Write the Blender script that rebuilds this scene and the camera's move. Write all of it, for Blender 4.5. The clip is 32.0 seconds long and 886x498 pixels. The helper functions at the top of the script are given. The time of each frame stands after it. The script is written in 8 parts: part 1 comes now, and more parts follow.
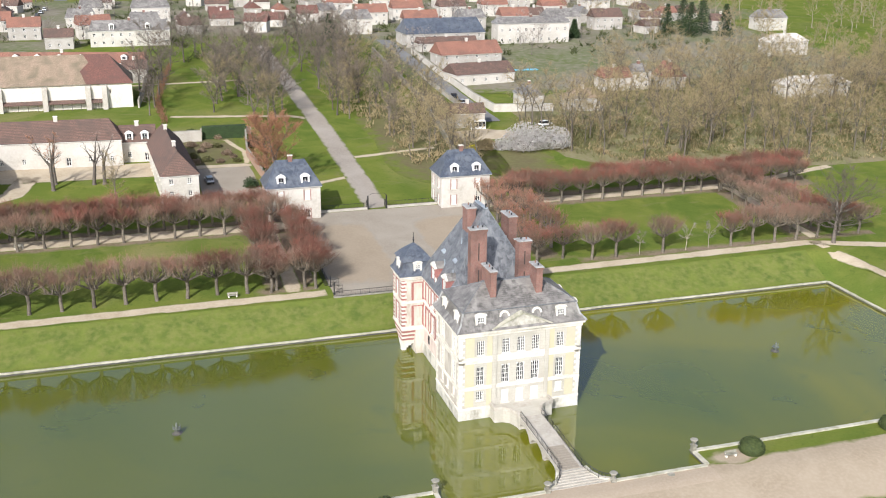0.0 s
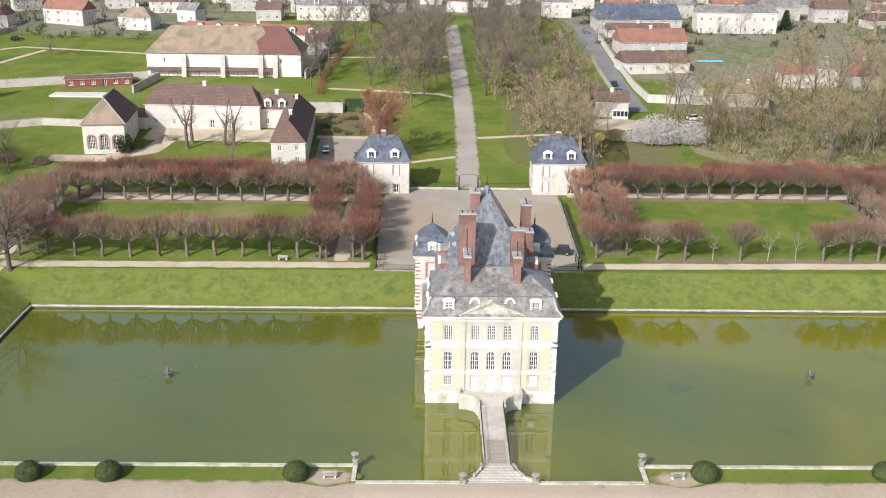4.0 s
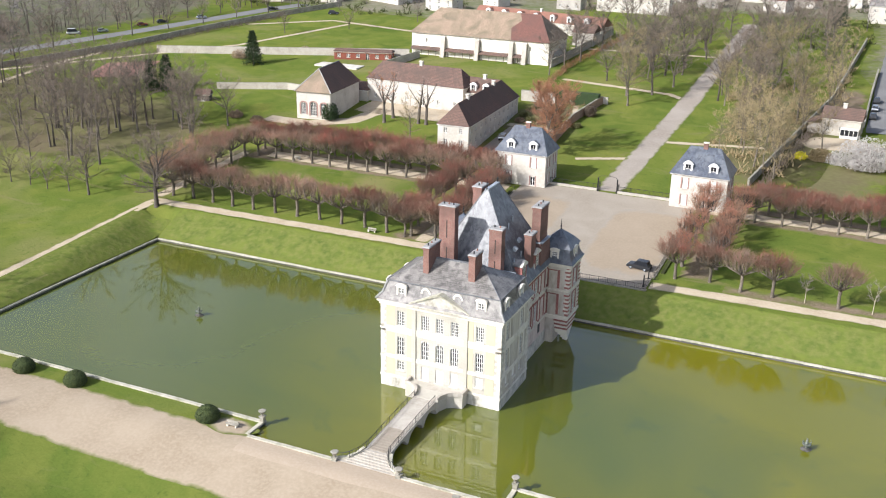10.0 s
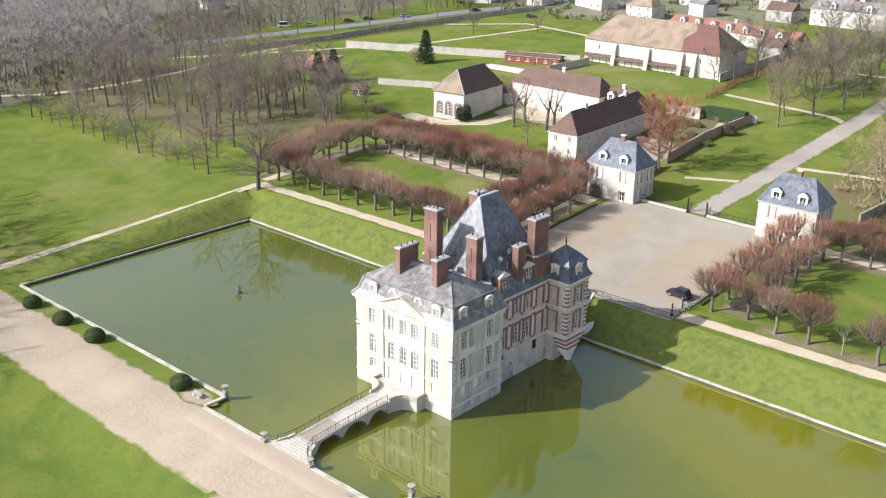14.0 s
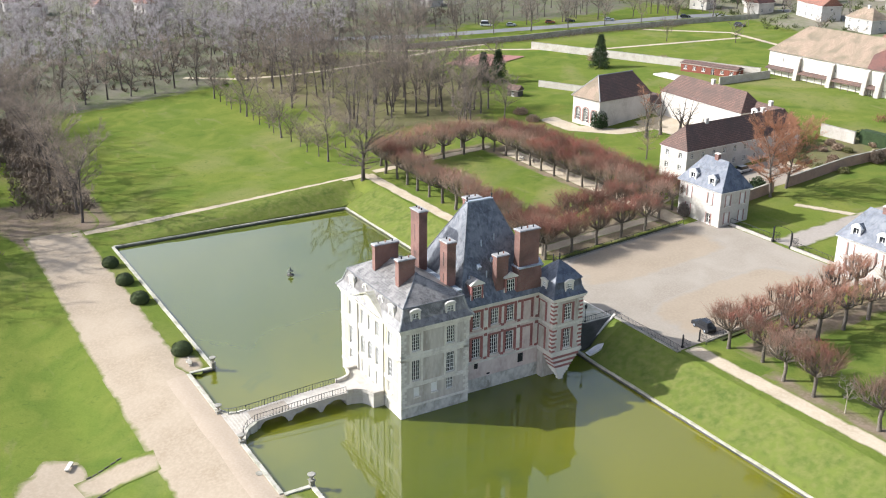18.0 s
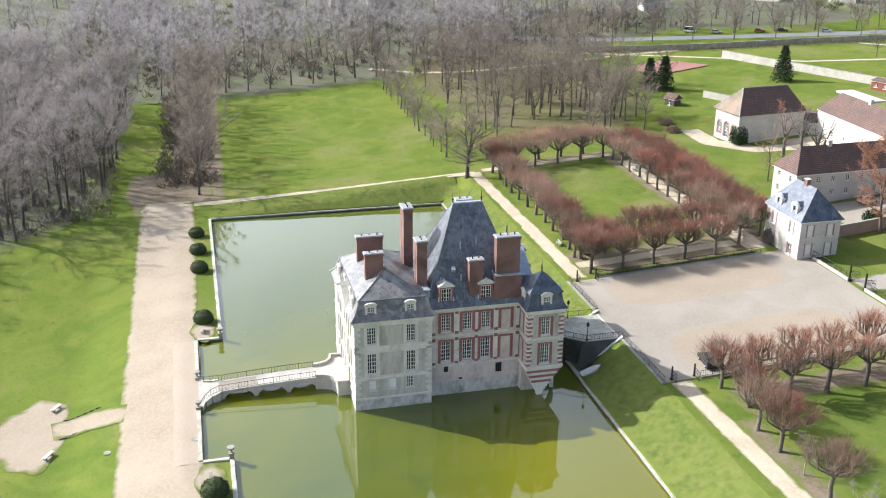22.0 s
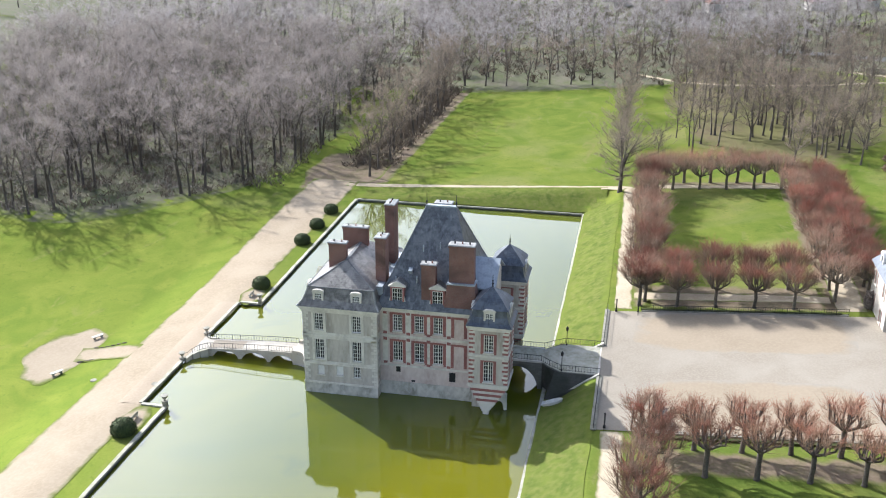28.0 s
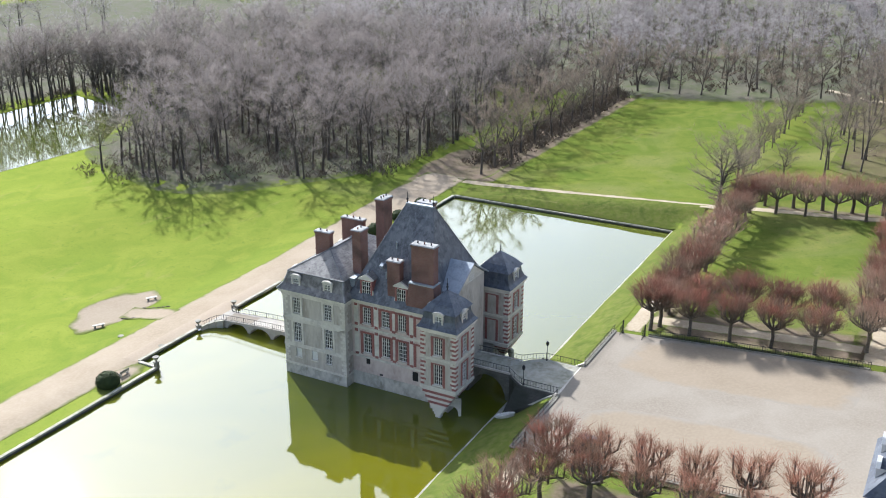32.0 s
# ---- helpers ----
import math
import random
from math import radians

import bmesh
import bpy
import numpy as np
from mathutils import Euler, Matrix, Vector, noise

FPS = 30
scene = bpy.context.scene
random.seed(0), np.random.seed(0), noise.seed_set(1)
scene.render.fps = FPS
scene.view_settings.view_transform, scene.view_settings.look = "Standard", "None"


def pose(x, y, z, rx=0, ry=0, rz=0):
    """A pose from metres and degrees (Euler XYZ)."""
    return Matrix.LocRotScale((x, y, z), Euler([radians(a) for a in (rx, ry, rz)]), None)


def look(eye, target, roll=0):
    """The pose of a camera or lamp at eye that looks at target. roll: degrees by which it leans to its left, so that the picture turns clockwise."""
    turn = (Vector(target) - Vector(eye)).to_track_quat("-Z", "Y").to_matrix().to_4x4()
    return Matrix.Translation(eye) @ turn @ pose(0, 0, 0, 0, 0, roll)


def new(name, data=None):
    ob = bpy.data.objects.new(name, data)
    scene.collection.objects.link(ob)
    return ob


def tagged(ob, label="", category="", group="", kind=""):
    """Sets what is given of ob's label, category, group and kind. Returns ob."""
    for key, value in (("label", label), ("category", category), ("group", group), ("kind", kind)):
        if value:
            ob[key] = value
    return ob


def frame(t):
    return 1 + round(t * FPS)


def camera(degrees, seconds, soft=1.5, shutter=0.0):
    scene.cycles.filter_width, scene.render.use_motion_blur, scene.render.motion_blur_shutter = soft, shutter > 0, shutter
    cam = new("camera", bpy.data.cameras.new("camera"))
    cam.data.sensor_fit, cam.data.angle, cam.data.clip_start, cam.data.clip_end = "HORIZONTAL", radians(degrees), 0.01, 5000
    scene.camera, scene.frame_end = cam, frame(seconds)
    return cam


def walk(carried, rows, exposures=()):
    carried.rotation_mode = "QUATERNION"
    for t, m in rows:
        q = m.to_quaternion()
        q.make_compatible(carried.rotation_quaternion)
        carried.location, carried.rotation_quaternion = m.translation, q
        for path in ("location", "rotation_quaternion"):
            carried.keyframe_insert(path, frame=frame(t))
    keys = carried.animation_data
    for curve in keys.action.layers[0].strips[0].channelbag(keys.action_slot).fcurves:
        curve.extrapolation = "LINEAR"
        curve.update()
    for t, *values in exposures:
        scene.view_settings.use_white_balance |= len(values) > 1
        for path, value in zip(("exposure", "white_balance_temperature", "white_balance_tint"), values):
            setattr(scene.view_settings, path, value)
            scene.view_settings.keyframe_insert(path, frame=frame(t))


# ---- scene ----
cam = camera(47.4, 32.0, soft=1.1)
METRES, EYE, TILT, LEAN, TURN = 380.0, 76.6, 0.0, -0.5, -17.3
ROWS = [
    (0.0, 0.0, 0.0, 0.0, -0.0, -18.42, 0.01),
    (0.5, 0.0152, 0.0002, -0.0001, 2.08, -18.4, -0.03),
    (1.0, 0.0305, 0.0009, -0.0001, 4.18, -18.41, -0.04),
    (1.5, 0.0457, 0.0021, -0.0001, 6.25, -18.39, -0.07),
    (2.0, 0.0609, 0.004, -0.0001, 8.32, -18.37, -0.1),
    (2.5, 0.0759, 0.0063, -0.0003, 10.39, -18.35, -0.16),
    (3.0, 0.0909, 0.0092, -0.0002, 12.47, -18.38, -0.18),
    (3.5, 0.1058, 0.0124, -0.0004, 14.55, -18.86, -0.22),
    (5.5, 0.164, 0.0321, -0.0007, 22.95, -19.94, -0.38),
    (6.0, 0.1781, 0.0384, -0.0006, 25.05, -19.98, -0.39),
    (6.5, 0.192, 0.0453, -0.0008, 27.15, -20.0, -0.38),
    (7.0, 0.2057, 0.0524, -0.0005, 29.25, -20.02, -0.43),
    (7.5, 0.2192, 0.0602, -0.0004, 31.39, -20.01, -0.42),
    (8.0, 0.2322, 0.0685, -0.0004, 33.5, -20.02, -0.46),
    (8.5, 0.2453, 0.0773, -0.0001, 35.65, -20.0, -0.44),
    (9.0, 0.2577, 0.0866, 0.0001, 37.73, -20.01, -0.44),
    (9.5, 0.2698, 0.0963, 0.0002, 39.85, -20.02, -0.46),
    (10.0, 0.2816, 0.1062, 0.0004, 41.97, -20.02, -0.51),
    (10.5, 0.2933, 0.1171, 0.0007, 44.12, -20.0, -0.49),
    (11.0, 0.3043, 0.1282, 0.0008, 46.24, -19.98, -0.52),
    (11.5, 0.3149, 0.1398, 0.0011, 48.38, -20.0, -0.5),
    (12.0, 0.3251, 0.1518, 0.0011, 50.49, -19.99, -0.51),
    (12.5, 0.3348, 0.1642, 0.0013, 52.61, -20.0, -0.53),
    (13.0, 0.3441, 0.1768, 0.0014, 54.73, -19.99, -0.51),
    (13.5, 0.3526, 0.1899, 0.0015, 56.85, -19.98, -0.58),
    (14.0, 0.361, 0.2032, 0.0015, 58.98, -19.97, -0.56),
    (14.5, 0.3686, 0.2169, 0.0015, 61.13, -19.97, -0.59),
    (16.5, 0.3957, 0.2756, 0.0031, 69.83, -20.08, -0.5),
    (17.0, 0.4009, 0.2905, 0.0032, 71.96, -20.08, -0.53),
    (17.5, 0.4054, 0.3057, 0.0033, 74.14, -20.07, -0.5),
    (18.0, 0.4095, 0.3212, 0.0034, 76.26, -20.09, -0.47),
    (18.5, 0.4125, 0.3368, 0.0034, 78.4, -20.1, -0.49),
    (19.0, 0.4151, 0.3526, 0.0032, 80.55, -20.12, -0.48),
    (19.5, 0.4173, 0.3681, 0.0031, 82.71, -20.14, -0.53),
    (20.0, 0.4189, 0.3839, 0.0031, 84.85, -20.15, -0.49),
    (20.5, 0.4199, 0.3997, 0.0029, 87.0, -20.16, -0.5),
    (21.0, 0.4201, 0.4155, 0.003, 89.12, -20.17, -0.49),
    (21.5, 0.4195, 0.4314, 0.0031, 91.29, -20.18, -0.48),
    (22.0, 0.4186, 0.4471, 0.0031, 93.44, -20.18, -0.48),
    (22.5, 0.417, 0.4627, 0.0031, 95.58, -20.19, -0.5),
    (23.0, 0.4149, 0.4781, 0.0032, 97.72, -20.19, -0.52),
    (23.5, 0.4122, 0.4937, 0.0032, 99.86, -20.18, -0.51),
    (24.0, 0.409, 0.508, 0.0035, 101.86, -20.2, -0.5),
    (24.5, 0.4053, 0.5232, 0.0035, 104.01, -20.2, -0.5),
    (25.0, 0.4009, 0.5382, 0.0035, 106.12, -20.2, -0.49),
    (25.5, 0.396, 0.5529, 0.0035, 108.21, -20.24, -0.48),
    (27.5, 0.3705, 0.6099, 0.0037, 116.66, -20.32, -0.45),
    (28.0, 0.3632, 0.6238, 0.0039, 118.79, -20.34, -0.46),
    (28.5, 0.3554, 0.6373, 0.0043, 120.92, -20.38, -0.46),
    (29.0, 0.3471, 0.6505, 0.0047, 123.05, -20.41, -0.43),
    (29.5, 0.3381, 0.6635, 0.0048, 125.15, -20.44, -0.41),
    (30.0, 0.3288, 0.676, 0.0051, 127.25, -20.47, -0.4),
    (30.5, 0.319, 0.6882, 0.0052, 129.35, -20.5, -0.38),
    (31.0, 0.3088, 0.7, 0.0054, 131.46, -20.52, -0.4),
    (31.5, 0.2983, 0.7115, 0.0053, 133.55, -20.54, -0.4),
    (32.0, 0.2873, 0.7225, 0.0053, 135.64, -20.55, -0.39),
]
walk(cam, [(t, pose(0, 0, EYE, TILT, LEAN, TURN) @ pose(METRES * x, METRES * y, METRES * z, 90 + pitch, roll, yaw)) for t, x, y, z, yaw, pitch, roll in ROWS],
     exposures=[(0.0, 0.25, 6200, 11), (6.0, 0.32, 6200, 11.5), (13.0, 0.55, 6150, 12), (19.0, 0.72, 6050, 10.5), (25.0, 0.87, 5950, 9.5), (30.0, 0.85, 5950, 9.5), (31.0, 0.79, 5900, 9.5), (32.0, 0.66, 5850, 9.5)])

# ---- world, sun ----
SUN_AZ = (-0.595, -0.804)
SUN_EL = radians(34.2)
world = bpy.data.worlds.new("sky")
scene.world = world
world.use_nodes = True
wn = world.node_tree.nodes
sky = wn.new("ShaderNodeTexSky")
sky.sky_type = "NISHITA"
sky.sun_disc = False
sky.sun_elevation = SUN_EL
sky.sun_rotation = math.atan2(SUN_AZ[0], SUN_AZ[1])
sky.dust_density = 3.0
sky.ozone_density = 1.5
wn["Background"].inputs["Strength"].default_value = 0.122
# thin high cloud all over the sky
wl = world.node_tree.links
dome = wn.new("ShaderNodeTexCoord")
puff = wn.new("ShaderNodeTexNoise")
puff.inputs["Scale"].default_value, puff.inputs["Detail"].default_value = 2.6, 5.0
wl.new(dome.outputs["Generated"], puff.inputs["Vector"])
veil = wn.new("ShaderNodeMapRange")
veil.inputs["From Min"].default_value, veil.inputs["From Max"].default_value = 0.42, 0.72
veil.inputs["To Min"].default_value, veil.inputs["To Max"].default_value = 0.0, 0.65
wl.new(puff.outputs["Fac"], veil.inputs["Value"])
grey = wn.new("ShaderNodeRGBToBW")
wl.new(sky.outputs[0], grey.inputs[0])
bright = wn.new("ShaderNodeMath")
bright.operation = "MULTIPLY_ADD"
bright.inputs[1].default_value, bright.inputs[2].default_value = 1.8, 4.0
wl.new(grey.outputs[0], bright.inputs[0])
glare = wn.new("ShaderNodeMath")
glare.operation = "MINIMUM"
glare.inputs[1].default_value = 24.0
wl.new(bright.outputs[0], glare.inputs[0])
cloud = wn.new("ShaderNodeMix")
cloud.data_type = "RGBA"
pale = wn.new("ShaderNodeMix")
pale.data_type, pale.blend_type = "RGBA", "MULTIPLY"
pale.inputs[0].default_value = 1.0
pale.inputs[7].default_value = (0.97, 1.0, 1.08, 1.0)
wl.new(glare.outputs[0], pale.inputs[6])
wl.new(pale.outputs[2], cloud.inputs[7])
# the veil thickens towards the sun
toward = wn.new("ShaderNodeVectorMath")
toward.operation = "DOT_PRODUCT"
toward.inputs[1].default_value = (SUN_AZ[0], SUN_AZ[1], 0.0)
wl.new(dome.outputs["Generated"], toward.inputs[0])
thick = wn.new("ShaderNodeMapRange")
thick.inputs["From Min"].default_value, thick.inputs["From Max"].default_value = -0.4, 0.9
thick.inputs["To Min"].default_value, thick.inputs["To Max"].default_value = 0.0, 0.78
wl.new(toward.outputs["Value"], thick.inputs["Value"])
total = wn.new("ShaderNodeMath")
total.use_clamp = True
wl.new(veil.outputs[0], total.inputs[0])
wl.new(thick.outputs[0], total.inputs[1])
# and thins overhead
high = wn.new("ShaderNodeSeparateXYZ")
wl.new(dome.outputs["Generated"], high.inputs[0])
thin = wn.new("ShaderNodeMapRange")
thin.inputs["From Min"].default_value, thin.inputs["From Max"].default_value = 0.25, 0.8
thin.inputs["To Min"].default_value, thin.inputs["To Max"].default_value = 1.0, 0.15
wl.new(high.outputs[2], thin.inputs["Value"])
cover = wn.new("ShaderNodeMath")
cover.operation = "MULTIPLY"
wl.new(total.outputs[0], cover.inputs[0])
wl.new(thin.outputs[0], cover.inputs[1])
# haze low all round
haze = wn.new("ShaderNodeMapRange")
haze.inputs["From Min"].default_value, haze.inputs["From Max"].default_value = 0.0, 0.32
haze.inputs["To Min"].default_value, haze.inputs["To Max"].default_value = 0.32, 0.0
wl.new(high.outputs[2], haze.inputs["Value"])
dense = wn.new("ShaderNodeMath")
dense.operation = "MAXIMUM"
wl.new(cover.outputs[0], dense.inputs[0])
wl.new(haze.outputs[0], dense.inputs[1])
wl.new(dense.outputs[0], cloud.inputs[0])
wl.new(sky.outputs[0], cloud.inputs[6])
wl.new(cloud.outputs[2], wn["Background"].inputs[0])
sun = new("sun", bpy.data.lights.new("sun", "SUN"))
sun.data.energy, sun.data.angle, sun.data.color = 5.0, radians(0.6), (1.0, 0.96, 0.90)
sun.matrix_world = look((0, 0, 300), (-SUN_AZ[0] * 100, -SUN_AZ[1] * 100, 300 - 100 * math.tan(SUN_EL)))


# ---- materials ----
def shader(name, rough=0.8, metal=0.0, spec=0.3):
    m = bpy.data.materials.new(name)
    m.use_nodes = True
    t = m.node_tree
    b = t.nodes["Principled BSDF"]
    b.inputs["Roughness"].default_value = rough
    b.inputs["Metallic"].default_value = metal
    b.inputs["Specular IOR Level"].default_value = spec
    return m, t, b


def node(t, kind, **values):
    n = t.nodes.new(kind)
    for k, v in values.items():
        n.inputs[k.replace("_", " ")].default_value = v
    return n


def noise_fac(t, pos, scale, detail=4.0, lo=0.3, hi=0.7, distort=0.0):
    n = node(t, "ShaderNodeTexNoise", Scale=scale, Detail=detail, Distortion=distort)
    t.links.new(pos, n.inputs["Vector"])
    r = node(t, "ShaderNodeMapRange", From_Min=lo, From_Max=hi)
    t.links.new(n.outputs["Fac"], r.inputs["Value"])
    return r.outputs[0]


def mix(t, fac, a, b, mode="MIX"):
    n = t.nodes.new("ShaderNodeMix")
    n.data_type, n.blend_type = "RGBA", mode
    for sock, v in ((n.inputs[0], fac), (n.inputs[6], a), (n.inputs[7], b)):
        if isinstance(v, (int, float)):
            sock.default_value = v
        elif isinstance(v, tuple):
            sock.default_value = (*v, 1.0)
        else:
            t.links.new(v, sock)
    return n.outputs[2]


def surface(name, base, dark, light, big=0.15, fine=3.0, rough=0.8, bump=0.02, vary=0.0, metal=0.0, spec=0.3, stretch=None, fine_amount=0.6, fringe=None, ragged=1.6):
    """Two scales of tone: broad stains (dark) and fine grain (light), with a low relief."""
    m, t, b = shader(name, rough, metal, spec)
    pos = t.nodes.new("ShaderNodeNewGeometry").outputs["Position"]
    if stretch:
        mp = t.nodes.new("ShaderNodeMapping")
        mp.inputs["Scale"].default_value = stretch
        t.links.new(pos, mp.inputs["Vector"])
        pos = mp.outputs[0]
    c = mix(t, noise_fac(t, pos, big, 5.0, 0.35, 0.7, 0.5), base, dark)
    f = noise_fac(t, pos, fine, 3.0, 0.4, 0.75)
    k = t.nodes.new("ShaderNodeMath")
    k.operation = "MULTIPLY"
    k.inputs[1].default_value = fine_amount
    t.links.new(f, k.inputs[0])
    c = mix(t, k.outputs[0], c, light)
    if fringe:
        # the border is broken up: what lies beside it grows or spills in
        at = t.nodes.new("ShaderNodeAttribute")
        at.attribute_name = "inset"
        rag = node(t, "ShaderNodeMath")
        rag.operation = "MULTIPLY_ADD"
        rag.inputs[1].default_value = -ragged
        t.links.new(noise_fac(t, pos, 0.32, 7.0, 0.25, 0.75, 0.4), rag.inputs[0])
        t.links.new(at.outputs["Fac"], rag.inputs[2])
        r = node(t, "ShaderNodeMapRange", From_Min=-0.55 * ragged, From_Max=0.1 * ragged)
        t.links.new(rag.outputs[0], r.inputs["Value"])
        c = mix(t, r.outputs[0], mix(t, f, fringe[0], fringe[1]), c)
    if vary:
        info = t.nodes.new("ShaderNodeObjectInfo")
        hsv = t.nodes.new("ShaderNodeHueSaturation")
        r = node(t, "ShaderNodeMapRange", To_Min=1 - vary, To_Max=1 + vary)
        t.links.new(info.outputs["Random"], r.inputs["Value"])
        t.links.new(r.outputs[0], hsv.inputs["Value"])
        t.links.new(c, hsv.inputs["Color"])
        c = hsv.outputs[0]
    t.links.new(c, b.inputs["Base Color"])
    if bump:
        bp = node(t, "ShaderNodeBump", Strength=0.6, Distance=bump)
        t.links.new(f, bp.inputs["Height"])
        t.links.new(bp.outputs[0], b.inputs["Normal"])
    return m


def coursed(name, base, dark, light, joint, width, height, rough=0.8, mortar=0.03):
    """Masonry or slates in courses, told by height, with broad stains over them."""
    m, t, b = shader(name, rough)
    geo = t.nodes.new("ShaderNodeNewGeometry")
    pos = geo.outputs["Position"]
    sep = t.nodes.new("ShaderNodeSeparateXYZ")
    t.links.new(pos, sep.inputs[0])
    add = t.nodes.new("ShaderNodeMath")
    t.links.new(sep.outputs[0], add.inputs[0])
    t.links.new(sep.outputs[1], add.inputs[1])
    com = t.nodes.new("ShaderNodeCombineXYZ")
    t.links.new(add.outputs[0], com.inputs[0])
    t.links.new(sep.outputs[2], com.inputs[1])
    br = t.nodes.new("ShaderNodeTexBrick")
    br.inputs["Scale"].default_value = 1.0
    br.inputs["Brick Width"].default_value = width
    br.inputs["Row Height"].default_value = height
    br.inputs["Mortar Size"].default_value = mortar * height
    br.inputs["Color1"].default_value = (*base, 1)
    br.inputs["Color2"].default_value = (*light, 1)
    br.inputs["Mortar"].default_value = (*joint, 1)
    t.links.new(com.outputs[0], br.inputs["Vector"])
    c = mix(t, noise_fac(t, pos, 0.25, 6.0, 0.42, 0.75, 0.6), br.outputs["Color"], dark)
    t.links.new(c, b.inputs["Base Color"])
    bp = node(t, "ShaderNodeBump", Strength=0.5, Distance=0.02)
    t.links.new(noise_fac(t, pos, 4.0), bp.inputs["Height"])
    t.links.new(bp.outputs[0], b.inputs["Normal"])
    return m


def grass_material(name, a, b_, c_, dry):
    m, t, b = shader(name, 0.9, 0.0, 0.0)
    pos = t.nodes.new("ShaderNodeNewGeometry").outputs["Position"]
    col = mix(t, noise_fac(t, pos, 0.03, 5.0, 0.35, 0.66, 1.0), a, b_)
    col = mix(t, noise_fac(t, pos, 0.11, 6.0, 0.42, 0.72, 1.0), col, c_)
    col = mix(t, noise_fac(t, pos, 0.02, 5.0, 0.54, 0.74, 1.2), col, dry)
    # straw-coloured scuffs and molehills, drawn out along the mowing
    mp = t.nodes.new("ShaderNodeMapping")
    mp.inputs["Scale"].default_value = (0.5, 1.4, 1.0)
    t.links.new(pos, mp.inputs["Vector"])
    col = mix(t, noise_fac(t, mp.outputs[0], 0.14, 7.0, 0.60, 0.78, 1.4), col, tuple(0.85 * q for q in dry))
    col = mix(t, noise_fac(t, pos, 0.7, 6.0, 0.58, 0.78, 1.0), col, (0.065, 0.10, 0.024))
    g = noise_fac(t, pos, 2.6, 7.0, 0.3, 0.75, 0.5)
    col = mix(t, 0.22, col, mix(t, g, (0.03, 0.055, 0.008), a))
    t.links.new(col, b.inputs["Base Color"])
    bp = node(t, "ShaderNodeBump", Strength=0.5, Distance=0.08)
    t.links.new(noise_fac(t, pos, 1.1, 6.0, 0.3, 0.7, 0.6), bp.inputs["Height"])
    t.links.new(bp.outputs[0], b.inputs["Normal"])
    # blades shine softly against the light
    gl = t.nodes.new("ShaderNodeBsdfGlossy")
    gl.inputs["Color"].default_value, gl.inputs["Roughness"].default_value = (0.5, 0.6, 0.1, 1.0), 0.6
    mx = t.nodes.new("ShaderNodeMixShader")
    mx.inputs[0].default_value = 0.045
    t.links.new(b.outputs[0], mx.inputs[1])
    t.links.new(gl.outputs[0], mx.inputs[2])
    t.links.new(mx.outputs[0], t.nodes["Material Output"].inputs["Surface"])
    return m


GRASS = grass_material("lawn_grass", (0.122, 0.152, 0.031), (0.076, 0.114, 0.024), (0.168, 0.176, 0.042), (0.215, 0.19, 0.088))
TURF = ((0.13, 0.155, 0.034), (0.088, 0.108, 0.026))
SAND = surface("pale_sand_gravel", (0.365, 0.295, 0.218), (0.31, 0.25, 0.18), (0.41, 0.34, 0.265), 0.08, 2.5, 0.95, 0.01, spec=0.05)
PROMSAND = surface("promenade_sand", (0.345, 0.282, 0.205), (0.285, 0.228, 0.16), (0.39, 0.325, 0.245), 0.12, 2.0, 0.95, 0.01, spec=0.05, fringe=TURF, ragged=1.3)
COURTSAND = surface("raked_court_sand", (0.305, 0.248, 0.182), (0.265, 0.214, 0.154), (0.335, 0.276, 0.206), 0.1, 2.0, 0.95, 0.01, spec=0.05, fringe=((0.278, 0.246, 0.202), (0.30, 0.267, 0.222)), ragged=1.6)
COURT = surface("court_gravel", (0.302, 0.264, 0.213), (0.252, 0.216, 0.17), (0.336, 0.297, 0.245), 0.14, 3.0, 0.95, 0.01, spec=0.05)
PATH = surface("path_gravel", (0.44, 0.37, 0.27), (0.35, 0.285, 0.2), (0.49, 0.42, 0.32), 0.2, 2.0, 0.95, 0.01, spec=0.05, fringe=TURF, ragged=0.7)
ROADGRAVEL = surface("avenue_gravel", (0.315, 0.278, 0.235), (0.25, 0.215, 0.178), (0.36, 0.322, 0.276), 0.1, 2.0, 0.95, 0.01, spec=0.05, fringe=TURF, ragged=1.3)
LITTER = surface("trodden_litter", (0.185, 0.14, 0.10), (0.12, 0.105, 0.055), (0.235, 0.185, 0.14), 0.25, 2.0, 0.95, 0.02, spec=0.05, fringe=TURF, ragged=2.0)
SOIL = surface("leaf_litter", (0.122, 0.112, 0.082), (0.085, 0.105, 0.04), (0.16, 0.142, 0.112), 0.12, 0.9, 0.95, 0.03, spec=0.05, fringe=TURF, ragged=9.0)
ASPHALT = surface("asphalt", (0.17, 0.17, 0.17), (0.13, 0.13, 0.13), (0.21, 0.21, 0.2), 0.1, 4.0, 0.9, 0.005)
STONE = surface("pale_limestone", (0.70, 0.655, 0.565), (0.46, 0.425, 0.36), (0.76, 0.715, 0.63), 0.35, 2.5, 0.85, 0.01)
KERB = surface("weathered_kerb_stone", (0.30, 0.28, 0.235), (0.15, 0.145, 0.10), (0.37, 0.345, 0.29), 0.4, 2.0, 0.9, 0.02)
RENDER = surface("grey_lime_render", (0.52, 0.472, 0.40), (0.33, 0.29, 0.24), (0.60, 0.555, 0.485), 0.5, 2.5, 0.9, 0.01, stretch=(1.0, 1.0, 0.35))
PINKWALL = surface("brick_tinted_render", (0.63, 0.53, 0.46), (0.46, 0.35, 0.30), (0.69, 0.605, 0.54), 0.5, 2.5, 0.9, 0.01, stretch=(1.0, 1.0, 0.5))
